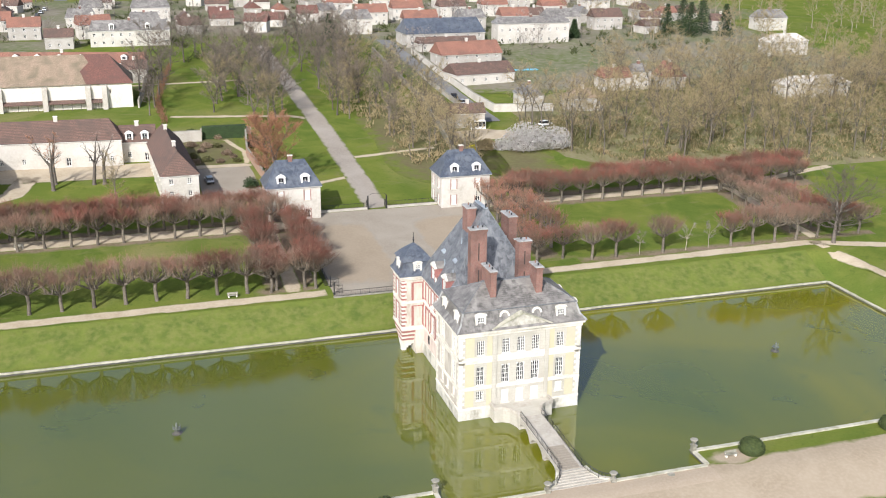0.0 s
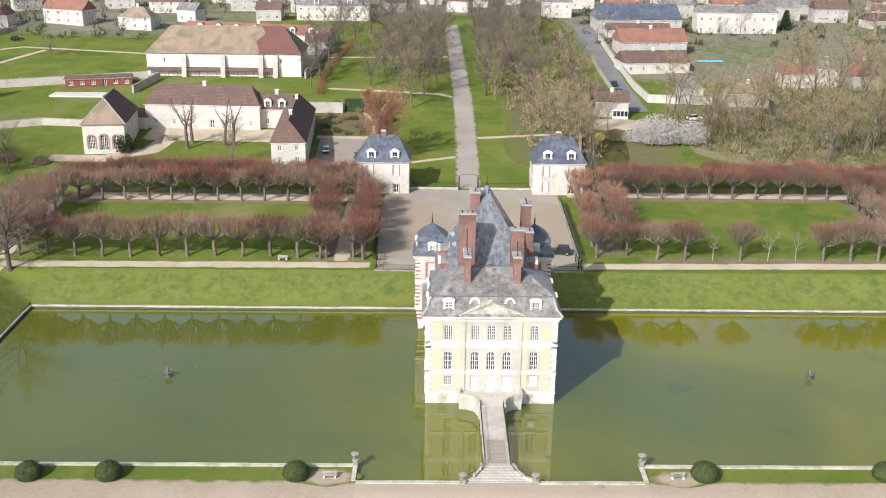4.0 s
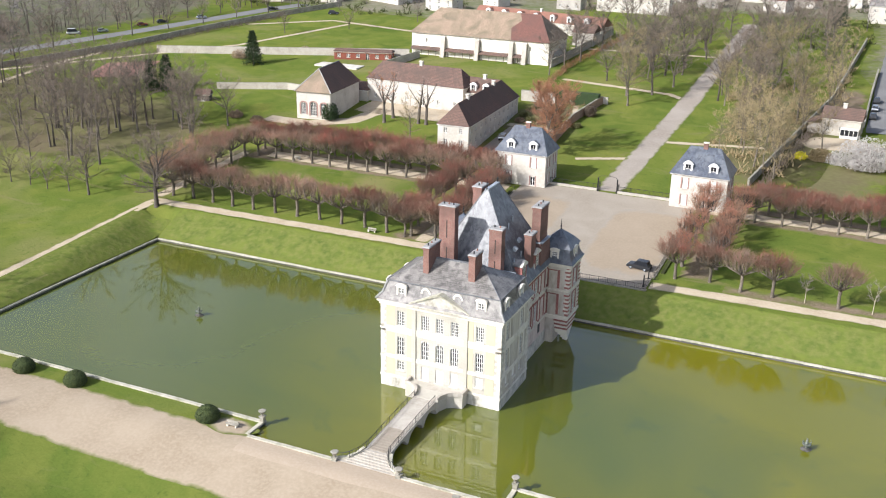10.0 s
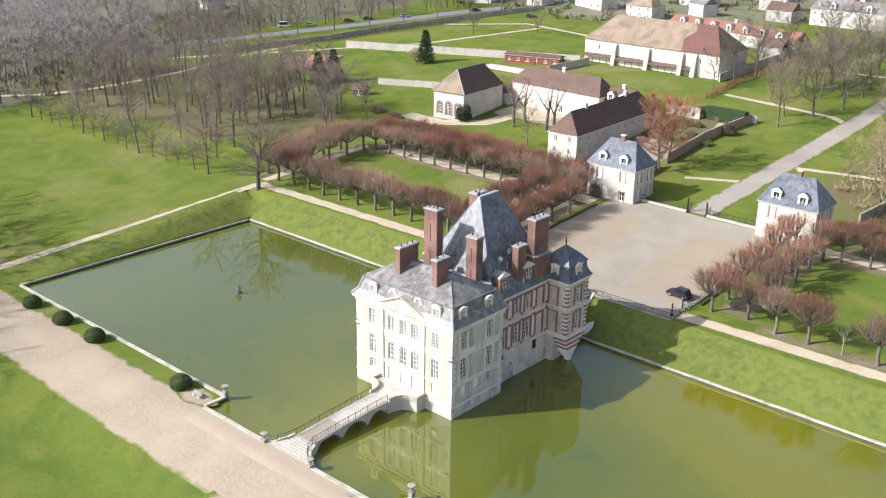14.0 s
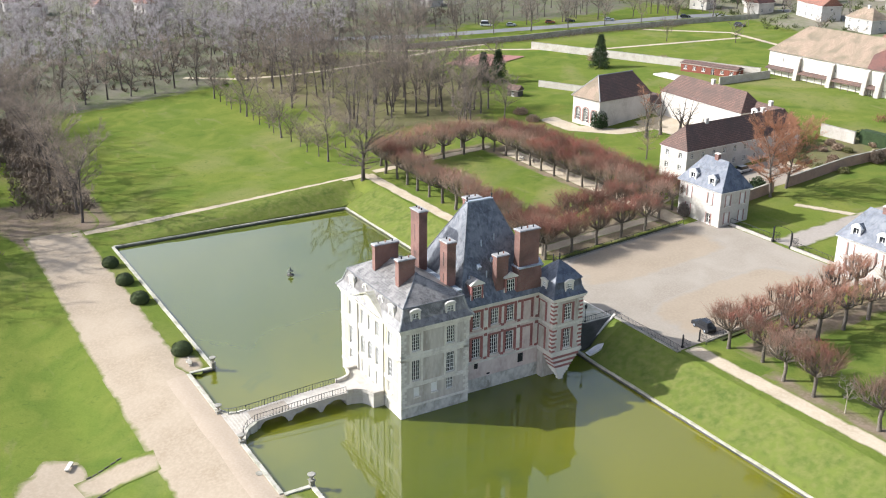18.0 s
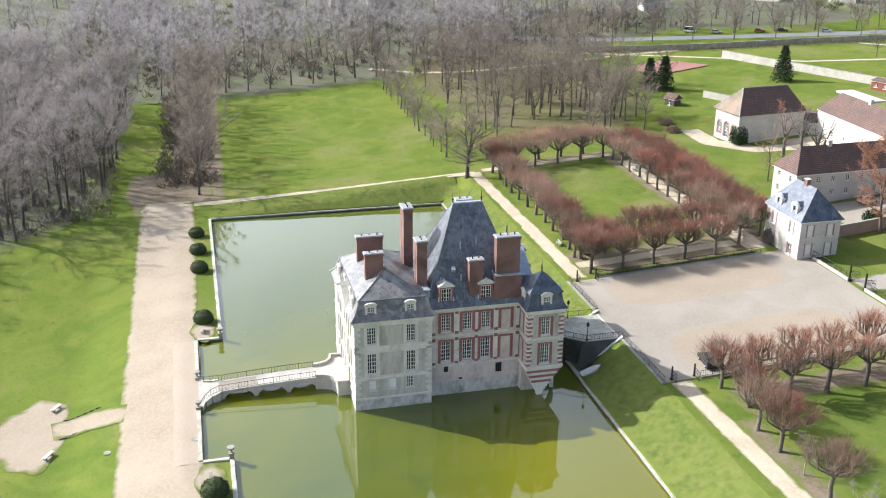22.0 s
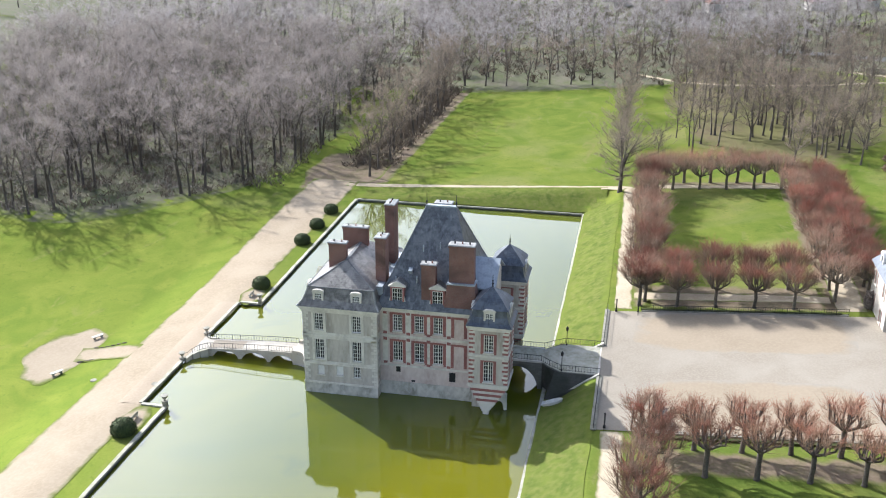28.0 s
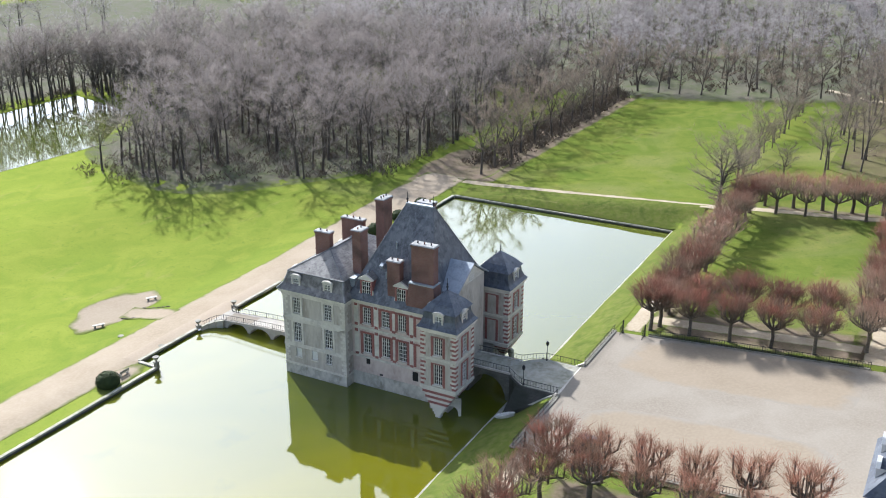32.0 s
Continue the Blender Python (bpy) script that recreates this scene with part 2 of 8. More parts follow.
COPING = surface("pale_coping_stone", (0.46, 0.43, 0.35), (0.24, 0.235, 0.16), (0.53, 0.50, 0.42), 0.5, 1.5, 0.9, 0.02)
CREAM = surface("cream_yellow_render", (0.475, 0.43, 0.285), (0.45, 0.41, 0.31), (0.50, 0.455, 0.32), 0.4, 2.0, 0.9, 0.008)
ASHLAR = coursed("white_ashlar", (0.465, 0.437, 0.375), (0.35, 0.324, 0.27), (0.435, 0.408, 0.35), (0.36, 0.335, 0.285), 1.1, 0.45)
PLINTH = surface("stained_plinth_stone", (0.58, 0.55, 0.48), (0.2, 0.185, 0.145), (0.66, 0.63, 0.56), 0.42, 2.0, 0.9, 0.015, stretch=(1.0, 1.0, 0.7))
DECKSTONE = surface("worn_deck_stone", (0.42, 0.385, 0.33), (0.31, 0.28, 0.235), (0.48, 0.445, 0.385), 0.4, 2.5, 0.9, 0.01)
DARKSTONE = coursed("dark_mossy_masonry", (0.085, 0.08, 0.072), (0.04, 0.044, 0.032), (0.11, 0.102, 0.092), (0.06, 0.06, 0.05), 0.8, 0.4)
BRICK = coursed("red_brick", (0.285, 0.092, 0.08), (0.205, 0.095, 0.085), (0.33, 0.118, 0.10), (0.35, 0.21, 0.185), 0.24, 0.08, 0.85, 0.12)
# near-black that paints the shade inside the chimney slits
SLITSHADE = surface("slit_shade", (0.05, 0.04, 0.035), (0.03, 0.025, 0.022), (0.07, 0.055, 0.05), 1.0, 5.0, 0.95, 0.0)
BRIDGESTONE = coursed("grey_bridge_masonry", (0.20, 0.19, 0.165), (0.085, 0.09, 0.07), (0.25, 0.235, 0.205), (0.12, 0.115, 0.10), 0.8, 0.4)
CHIMBRICK = coursed("chimney_brick", (0.20, 0.095, 0.075), (0.095, 0.058, 0.048), (0.25, 0.13, 0.10), (0.23, 0.165, 0.14), 0.24, 0.08, 0.85, 0.12)


def slate_material(name, base, light, lichen, streak):
    """Slates in courses with pale rain streaks, lichen blotches and replaced slates."""
    m = coursed(name, base, light, tuple(c * 1.3 for c in base), tuple(c * 0.6 for c in base), 0.3, 0.2, 0.36, 0.1)
    t = m.node_tree
    b = t.nodes["Principled BSDF"]
    b.inputs["Specular IOR Level"].default_value = 0.5
    col = b.inputs["Base Color"].links[0].from_socket
    pos = t.nodes.new("ShaderNodeNewGeometry").outputs["Position"]
    mp = t.nodes.new("ShaderNodeMapping")
    mp.inputs["Scale"].default_value = (2.2, 2.2, 0.22)
    t.links.new(pos, mp.inputs["Vector"])
    col = mix(t, noise_fac(t, mp.outputs[0], 1.0, 4.0, 0.50, 0.85, 0.3), col, streak)
    col = mix(t, noise_fac(t, pos, 0.5, 6.0, 0.44, 0.74, 0.9), col, lichen)
    col = mix(t, noise_fac(t, pos, 1.1, 6.0, 0.52, 0.72, 0.6), col, tuple(c * 0.62 for c in base))
    t.links.new(col, b.inputs["Base Color"])
    return m


SLATE = slate_material("grey_slate", (0.125, 0.115, 0.105), (0.215, 0.2, 0.18), (0.30, 0.282, 0.255), (0.225, 0.212, 0.198))
MAINSLATE = slate_material("dark_slate", (0.08, 0.085, 0.094), (0.125, 0.131, 0.142), (0.19, 0.193, 0.197), (0.24, 0.25, 0.26))
BLUESLATE = slate_material("blue_slate", (0.055, 0.065, 0.086), (0.09, 0.103, 0.13), (0.13, 0.14, 0.155), (0.12, 0.137, 0.165))
DULLLEAD = surface("dull_zinc", (0.16, 0.165, 0.17), (0.10, 0.105, 0.11), (0.22, 0.225, 0.23), 0.8, 3.0, 0.6, 0.005)
LEADCAP = surface("weathered_cap", (0.33, 0.325, 0.31), (0.19, 0.185, 0.175), (0.40, 0.395, 0.38), 0.8, 3.0, 0.7, 0.005)
LEAD = surface("lead_flashing", (0.38, 0.42, 0.46), (0.26, 0.29, 0.32), (0.46, 0.5, 0.54), 0.8, 3.0, 0.5, 0.005, metal=0.3)
BROWNTILE = coursed("brown_roof_tile", (0.145, 0.086, 0.066), (0.082, 0.062, 0.052), (0.185, 0.112, 0.085), (0.065, 0.048, 0.042), 0.4, 0.34, 0.9, 0.12)
OLDTILE = coursed("old_tan_tile", (0.27, 0.20, 0.14), (0.135, 0.115, 0.075), (0.33, 0.25, 0.18), (0.17, 0.125, 0.09), 0.2, 0.17, 0.9, 0.12)
REDTILE = coursed("orange_roof_tile", (0.245, 0.118, 0.082), (0.15, 0.085, 0.065), (0.29, 0.145, 0.10), (0.17, 0.08, 0.06), 0.22, 0.2, 0.9, 0.12)
MAROON = coursed("dark_red_roof_tile", (0.155, 0.07, 0.056), (0.10, 0.06, 0.05), (0.19, 0.09, 0.07), (0.09, 0.05, 0.04), 0.22, 0.2, 0.9, 0.12)
WHITE = surface("white_render", (0.52, 0.485, 0.43), (0.40, 0.365, 0.312), (0.56, 0.53, 0.48), 0.25, 2.0, 0.9, 0.005)
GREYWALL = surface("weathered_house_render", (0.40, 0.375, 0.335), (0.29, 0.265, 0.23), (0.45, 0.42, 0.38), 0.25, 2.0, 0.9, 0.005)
PAINT = surface("white_painted_wood", (0.73, 0.715, 0.67), (0.62, 0.60, 0.55), (0.77, 0.75, 0.71), 0.6, 6.0, 0.6, 0.0)
GLASS, gt, gb = shader("dark_window_glass", 0.06, 0.0, 0.5)
gb.inputs["Base Color"].default_value = (0.018, 0.02, 0.024, 1)
IRON = surface("black_iron", (0.03, 0.03, 0.032), (0.02, 0.02, 0.02), (0.045, 0.045, 0.045), 1.0, 8.0, 0.5, 0.0, metal=0.4)
BRONZE = surface("green_bronze", (0.12, 0.13, 0.10), (0.06, 0.065, 0.05), (0.26, 0.29, 0.26), 1.5, 5.0, 0.85, 0.01)
BARK = surface("grey_bark", (0.115, 0.097, 0.082), (0.075, 0.063, 0.052), (0.17, 0.145, 0.122), 0.8, 5.0, 0.95, 0.03, vary=0.25)
LIMEBARK = surface("mossy_linden_bark", (0.135, 0.112, 0.086), (0.08, 0.067, 0.052), (0.22, 0.197, 0.155), 0.8, 4.0, 0.95, 0.03, vary=0.25)
PALEBARK = surface("pale_bark", (0.36, 0.31, 0.225), (0.25, 0.215, 0.155), (0.43, 0.375, 0.28), 0.8, 5.0, 0.95, 0.03, vary=0.2)
TWIG = surface("grey_twigs", (0.295, 0.258, 0.228), (0.21, 0.182, 0.16), (0.37, 0.325, 0.292), 0.3, 2.0, 0.9, 0.0, vary=0.25)
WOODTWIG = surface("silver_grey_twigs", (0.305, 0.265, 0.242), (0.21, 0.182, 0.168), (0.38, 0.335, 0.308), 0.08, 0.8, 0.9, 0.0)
# far woods: the distance haze is put into the twig colour
HAZETWIG = surface("haze_grey_twigs", (0.385, 0.345, 0.335), (0.285, 0.255, 0.248), (0.46, 0.42, 0.41), 0.08, 0.8, 0.9, 0.0)
PARKTWIG = surface("brown_park_twigs", (0.25, 0.2, 0.16), (0.175, 0.14, 0.11), (0.315, 0.26, 0.212), 0.3, 2.0, 0.9, 0.0, vary=0.3)
ORANGETWIG = surface("orange_beech_twigs", (0.40, 0.205, 0.12), (0.31, 0.165, 0.1), (0.47, 0.25, 0.15), 0.3, 2.0, 0.85, 0.0, vary=0.2)
YELTWIG = surface("yellowish_twigs", (0.41, 0.325, 0.18), (0.325, 0.255, 0.14), (0.485, 0.395, 0.23), 0.3, 2.0, 0.9, 0.0, vary=0.25)


def tip_coloured(name, tip, low, z0, z1):
    """Winter shoots: old brown wood below, coloured young growth at the tips, told in the tree's own height."""
    m, t, b = shader(name, 0.85, 0.0, 0.2)
    sep = t.nodes.new("ShaderNodeSeparateXYZ")
    t.links.new(t.nodes.new("ShaderNodeTexCoord").outputs["Object"], sep.inputs[0])
    r = node(t, "ShaderNodeMapRange", From_Min=z0, From_Max=z1)
    t.links.new(sep.outputs[2], r.inputs["Value"])
    col = mix(t, r.outputs[0], low, tip)
    pos = t.nodes.new("ShaderNodeNewGeometry").outputs["Position"]
    col = mix(t, noise_fac(t, pos, 0.35, 4.0, 0.4, 0.75), col, low)
    hsv = t.nodes.new("ShaderNodeHueSaturation")
    v = node(t, "ShaderNodeMapRange", To_Min=0.75, To_Max=1.3)
    t.links.new(t.nodes.new("ShaderNodeObjectInfo").outputs["Random"], v.inputs["Value"])
    t.links.new(v.outputs[0], hsv.inputs["Value"])
    t.links.new(col, hsv.inputs["Color"])
    t.links.new(hsv.outputs[0], b.inputs["Base Color"])
    return m


REDTWIG = tip_coloured("red_linden_twigs", (0.335, 0.098, 0.07), (0.195, 0.152, 0.11), 5.0, 8.4)
TANTWIG = tip_coloured("tan_linden_twigs", (0.36, 0.152, 0.104), (0.28, 0.21, 0.145), 4.8, 8.4)
BROWNTWIG = tip_coloured("brown_linden_twigs", (0.335, 0.14, 0.1), (0.27, 0.212, 0.155), 5.0, 8.4)
BLOSSOM = surface("white_blossom", (0.62, 0.59, 0.56), (0.42, 0.385, 0.345), (0.70, 0.675, 0.65), 0.5, 3.0, 0.9, 0.0)
BOXWOOD = surface("clipped_boxwood", (0.04, 0.058, 0.017), (0.024, 0.036, 0.012), (0.095, 0.115, 0.03), 0.8, 4.0, 0.8, 0.08)
HEDGE = surface("dark_evergreen", (0.028, 0.05, 0.016), (0.018, 0.032, 0.012), (0.055, 0.085, 0.03), 0.8, 5.0, 0.85, 0.08)
BROWNBRUSH = surface("brown_brush", (0.165, 0.128, 0.095), (0.11, 0.088, 0.06), (0.215, 0.17, 0.128), 0.5, 3.0, 0.9, 0.0)
BRUSH = surface("olive_brush", (0.19, 0.185, 0.075), (0.13, 0.135, 0.05), (0.25, 0.235, 0.115), 0.5, 3.0, 0.9, 0.03)
WOODFLOOR = surface("mossy_wood_floor", (0.20, 0.17, 0.10), (0.135, 0.15, 0.05), (0.26, 0.225, 0.15), 0.12, 0.9, 0.95, 0.03, spec=0.05)
GARDENBRICK = surface("tan_garden_brick", (0.36, 0.235, 0.17), (0.26, 0.18, 0.135), (0.43, 0.30, 0.225), 0.5, 3.0, 0.9, 0.01)
IVY = surface("dark_undergrowth", (0.085, 0.105, 0.034), (0.055, 0.06, 0.027), (0.13, 0.145, 0.05), 0.5, 3.0, 0.9, 0.05)
CLAY = surface("red_tennis_clay", (0.27, 0.13, 0.105), (0.23, 0.12, 0.095), (0.31, 0.155, 0.125), 0.2, 2.0, 0.95, 0.0)
TIMBER = surface("red_stained_boards", (0.22, 0.065, 0.04), (0.15, 0.05, 0.035), (0.27, 0.09, 0.06), 0.6, 4.0, 0.8, 0.01)
BLUEPOOL = surface("turquoise_cover", (0.1, 0.45, 0.62), (0.08, 0.38, 0.55), (0.15, 0.5, 0.66), 0.6, 4.0, 0.4, 0.0)
CARPAINT, ct, cb = shader("black_car_paint", 0.25, 0.2, 0.5)
cb.inputs["Base Color"].default_value = (0.03, 0.032, 0.036, 1)
RUBBER = surface("tyre_rubber", (0.02, 0.02, 0.02), (0.015, 0.015, 0.015), (0.03, 0.03, 0.03), 1, 8, 0.9, 0.0)



def see_through(material, share):
    """Fine twigs and leaves let part of the light pass to their far side."""
    t = material.node_tree
    b = t.nodes["Principled BSDF"]
    tr = t.nodes.new("ShaderNodeBsdfTranslucent")
    t.links.new(b.inputs["Base Color"].links[0].from_socket, tr.inputs["Color"])
    mx = t.nodes.new("ShaderNodeMixShader")
    mx.inputs[0].default_value = share
    t.links.new(b.outputs[0], mx.inputs[1])
    t.links.new(tr.outputs[0], mx.inputs[2])
    t.links.new(mx.outputs[0], t.nodes["Material Output"].inputs["Surface"])


for mt in (TWIG, HAZETWIG, WOODTWIG, PARKTWIG, REDTWIG, TANTWIG, BROWNTWIG, ORANGETWIG, YELTWIG, BLOSSOM, IVY, BRUSH):
    see_through(mt, 0.36 if mt in (REDTWIG, TANTWIG, BROWNTWIG) else 0.48)

WATER, wt, wb = shader("green_pond_water", 0.035, 0.0, 0.9)
wb.inputs["IOR"].default_value = 1.55
wpos = wt.nodes.new("ShaderNodeNewGeometry").outputs["Position"]
wcol = mix(wt, noise_fac(wt, wpos, 0.022, 3.0, 0.35, 0.7, 0.8), (0.142, 0.138, 0.006), (0.075, 0.094, 0.014))
wcol = mix(wt, noise_fac(wt, wpos, 0.09, 5.0, 0.62, 0.85, 0.5), wcol, (0.052, 0.076, 0.02))
# the west half is coloured duller in place of its stronger sky reflection
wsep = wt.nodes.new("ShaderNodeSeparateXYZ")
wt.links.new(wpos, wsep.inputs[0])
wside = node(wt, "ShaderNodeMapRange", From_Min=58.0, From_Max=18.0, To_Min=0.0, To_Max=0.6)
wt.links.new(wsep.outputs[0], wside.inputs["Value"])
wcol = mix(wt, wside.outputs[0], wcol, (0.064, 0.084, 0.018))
wt.links.new(wcol, wb.inputs["Base Color"])
wbump = node(wt, "ShaderNodeBump", Strength=0.12, Distance=0.02)
wt.links.new(noise_fac(wt, wpos, 0.8, 3.0, 0.2, 0.8), wbump.inputs["Height"])
wt.links.new(wbump.outputs[0], wb.inputs["Normal"])


# ---- mesh helpers ----
class Mesh:
    """A list of points and faces with a few solid shapes."""

    def __init__(self):
        self.v, self.f = [], []

    def add(self, pts, faces):
        n = len(self.v)
        self.v += [tuple(p) for p in pts]
        self.f += [tuple(i + n for i in q) for q in faces]
        return self

    def quad(self, a, b, c, d):
        return self.add((a, b, c, d), ((0, 1, 2, 3),))

    def box(self, x0, y0, z0, x1, y1, z1):
        return self.frustum((x0, y0, x1, y1), z0, (x0, y0, x1, y1), z1)

    def loft(self, rects):
        """One closed body through rectangles at their heights."""
        pts = [(x, y, z) for r, z in rects for x, y in ((r[0], r[1]), (r[2], r[1]), (r[2], r[3]), (r[0], r[3]))]
        n = len(rects)
        faces = [(3, 2, 1, 0), tuple(4 * (n - 1) + k for k in range(4))]
        faces += [(4 * i + k, 4 * i + (k + 1) % 4, 4 * i + 4 + (k + 1) % 4, 4 * i + 4 + k) for i in range(n - 1) for k in range(4)]
        return self.add(pts, faces)

    def frustum(self, a, z0, b, z1):
        """A block from the rectangle a at z0 to the rectangle b at z1."""
        p = [(a[0], a[1], z0), (a[2], a[1], z0), (a[2], a[3], z0), (a[0], a[3], z0),
             (b[0], b[1], z1), (b[2], b[1], z1), (b[2], b[3], z1), (b[0], b[3], z1)]
        return self.add(p, ((3, 2, 1, 0), (4, 5, 6, 7), (0, 1, 5, 4), (1, 2, 6, 5), (2, 3, 7, 6), (3, 0, 4, 7)))

    def prism(self, poly, z0, z1):
        n = len(poly)
        pts = [(x, y, z0) for x, y in poly] + [(x, y, z1) for x, y in poly]
        return self.add(pts, [tuple(reversed(range(n))), tuple(range(n, 2 * n))] + [(i, (i + 1) % n, n + (i + 1) % n, n + i) for i in range(n)])

    def extrude(self, poly, y0, y1):
        """A polygon in x and z, drawn from y0 to y1."""
        n = len(poly)
        pts = [(x, y0, z) for x, z in poly] + [(x, y1, z) for x, z in poly]
        return self.add(pts, [tuple(range(n)), tuple(reversed(range(n, 2 * n)))] + [(i, n + i, n + (i + 1) % n, (i + 1) % n) for i in range(n)])

    def lathe(self, profile, n=12, cx=0.0, cy=0.0):
        pts, faces = [], []
        for r, z in profile:
            pts += [(cx + r * math.cos(2 * math.pi * k / n), cy + r * math.sin(2 * math.pi * k / n), z) for k in range(n)]
        for i in range(len(profile) - 1):
            faces += [(i * n + k, i * n + (k + 1) % n, (i + 1) * n + (k + 1) % n, (i + 1) * n + k) for k in range(n)]
        faces += [tuple(reversed(range(n))), tuple(range((len(profile) - 1) * n, len(profile) * n))]
        return self.add(pts, faces)

    def tube(self, p, q, r0, r1, n=4):
        p, q = Vector(p), Vector(q)
        d = (q - p).normalized()
        u = d.orthogonal().normalized()
        w = d.cross(u)
        pts = []
        for c, r in ((p, r0), (q, r1)):
            pts += [c + (u * math.cos(2 * math.pi * k / n) + w * math.sin(2 * math.pi * k / n)) * r for k in range(n)]
        return self.add(pts, [(k, (k + 1) % n, n + (k + 1) % n, n + k) for k in range(n)])

    def pipe(self, line, r, n=4):
        """One bent bar of even thickness through the points."""
        line = [Vector(p) for p in line]
        pts = []
        for k, p in enumerate(line):
            d = (line[min(k + 1, len(line) - 1)] - line[max(k - 1, 0)]).normalized()
            u = d.cross(Vector((0, 0, 1))).normalized()
            w = u.cross(d)
            pts += [p + (u * math.cos(2 * math.pi * i / n) + w * math.sin(2 * math.pi * i / n)) * r for i in range(n)]
        return self.add(pts, [(k * n + i, k * n + (i + 1) % n, (k + 1) * n + (i + 1) % n, (k + 1) * n + i) for k in range(len(line) - 1) for i in range(n)])

    def weld(self):
        """Joins points that coincide."""
        seen, to, v = {}, [], []
        for p in self.v:
            k = (round(p[0], 4), round(p[1], 4), round(p[2], 4))
            if k not in seen:
                seen[k] = len(v)
                v.append(p)
            to.append(seen[k])
        self.v, self.f = v, [tuple(to[i] for i in q) for q in self.f]
        return self

    def data(self, name, material, smooth=False):
        m = bpy.data.meshes.new(name)
        m.from_pydata(self.v, [], self.f)
        m.materials.append(material)
        if smooth:
            m.polygons.foreach_set("use_smooth", [True] * len(m.polygons))
        m.update()
        return m


def part(name, mesh, material, parent=None, label="", at=None, smooth=False):
    """Links a mesh as one object under a thing or a part."""
    data = mesh if isinstance(mesh, bpy.types.Mesh) else mesh.data(name, material, smooth)
    ob = new(name, data)
    if parent:
        ob.parent = parent
    if at is not None:
        ob.matrix_basis = at
    return tagged(ob, label)


def thing(name, label, category, at=None, group="", kind=""):
    ob = new(name)
    ob.empty_display_size = 0.5
    if at is not None:
        ob.matrix_basis = at
    return tagged(ob, label, category, group, kind)


def wall_face(m, o, u, n, width, z0, z1, holes, depth=0.4):
    """A wall face from the point o along u, with openings (centre, sill, width, height) that go depth deep."""
    us = sorted({0.0, width, *[round(h[0] - h[2] / 2, 3) for h in holes], *[round(h[0] + h[2] / 2, 3) for h in holes]})
    zs = sorted({z0, z1, *[round(h[1], 3) for h in holes], *[round(h[1] + h[3], 3) for h in holes]})
    o, u, n = Vector(o), Vector(u), Vector(n)

    def at(a, z, d=0.0):
        p = o + u * a - n * d
        return (p.x, p.y, z)

    for a, b in zip(us, us[1:]):
        for c, d in zip(zs, zs[1:]):
            if not any(abs((a + b) / 2 - h[0]) < h[2] / 2 and h[1] < (c + d) / 2 < h[1] + h[3] for h in holes):
                m.quad(at(a, c), at(b, c), at(b, d), at(a, d))
    for c, s, w, h in holes:
        a, b, t = c - w / 2, c + w / 2, s + h
        m.quad(at(a, s), at(b, s), at(b, s, depth), at(a, s, depth))
        m.quad(at(a, t, depth), at(b, t, depth), at(b, t), at(a, t))
        m.quad(at(a, s, depth), at(a, t, depth), at(a, t), at(a, s))
        m.quad(at(b, s), at(b, t), at(b, t, depth), at(b, s, depth))


def facing(p, u, n):
    """A pose at p whose x runs along u and whose y looks into the wall."""
    u, n = Vector(u), Vector(n)
    return Matrix(((u.x, -n.x, 0, p[0]), (u.y, -n.y, 0, p[1]), (0, 0, 1, p[2]), (0, 0, 0, 1)))


def lattice(w, h, cols, rows, rim=0.11, bar=0.036, deep=0.07):
    """Frame and glazing bars in one piece, its front at y = 0."""
    xs, zs = [-w / 2, -w / 2 + rim], [0.0, rim]
    for k in range(1, cols):
        c, b = -w / 2 + w * k / cols, bar * (1.9 if 2 * k == cols else 1.0)
        xs += [c - b, c + b]
    for k in range(1, rows):
        zs += [h * k / rows - bar, h * k / rows + bar]
    xs += [w / 2 - rim, w / 2]
    zs += [h - rim, h]
    nx, nz = len(xs), len(zs)
    m = Mesh()
    for y in (0.0, deep):
        m.v += [(x, y, z) for z in zs for x in xs]

    def solid(i, j):
        return 0 <= i < nx - 1 and 0 <= j < nz - 1 and (i % 2 == 0 or j % 2 == 0)

    for j in range(nz - 1):
        for i in range(nx - 1):
            if solid(i, j):
                a, b, c, d = j * nx + i, j * nx + i + 1, (j + 1) * nx + i + 1, (j + 1) * nx + i
                m.f.append((a, b, c, d))
                for p, q, ii, jj in ((a, b, i, j - 1), (b, c, i + 1, j), (c, d, i, j + 1), (d, a, i - 1, j)):
                    if not solid(ii, jj):
                        m.f.append((q, p, p + nx * nz, q + nx * nz))
    return m


WINDOWS = {}


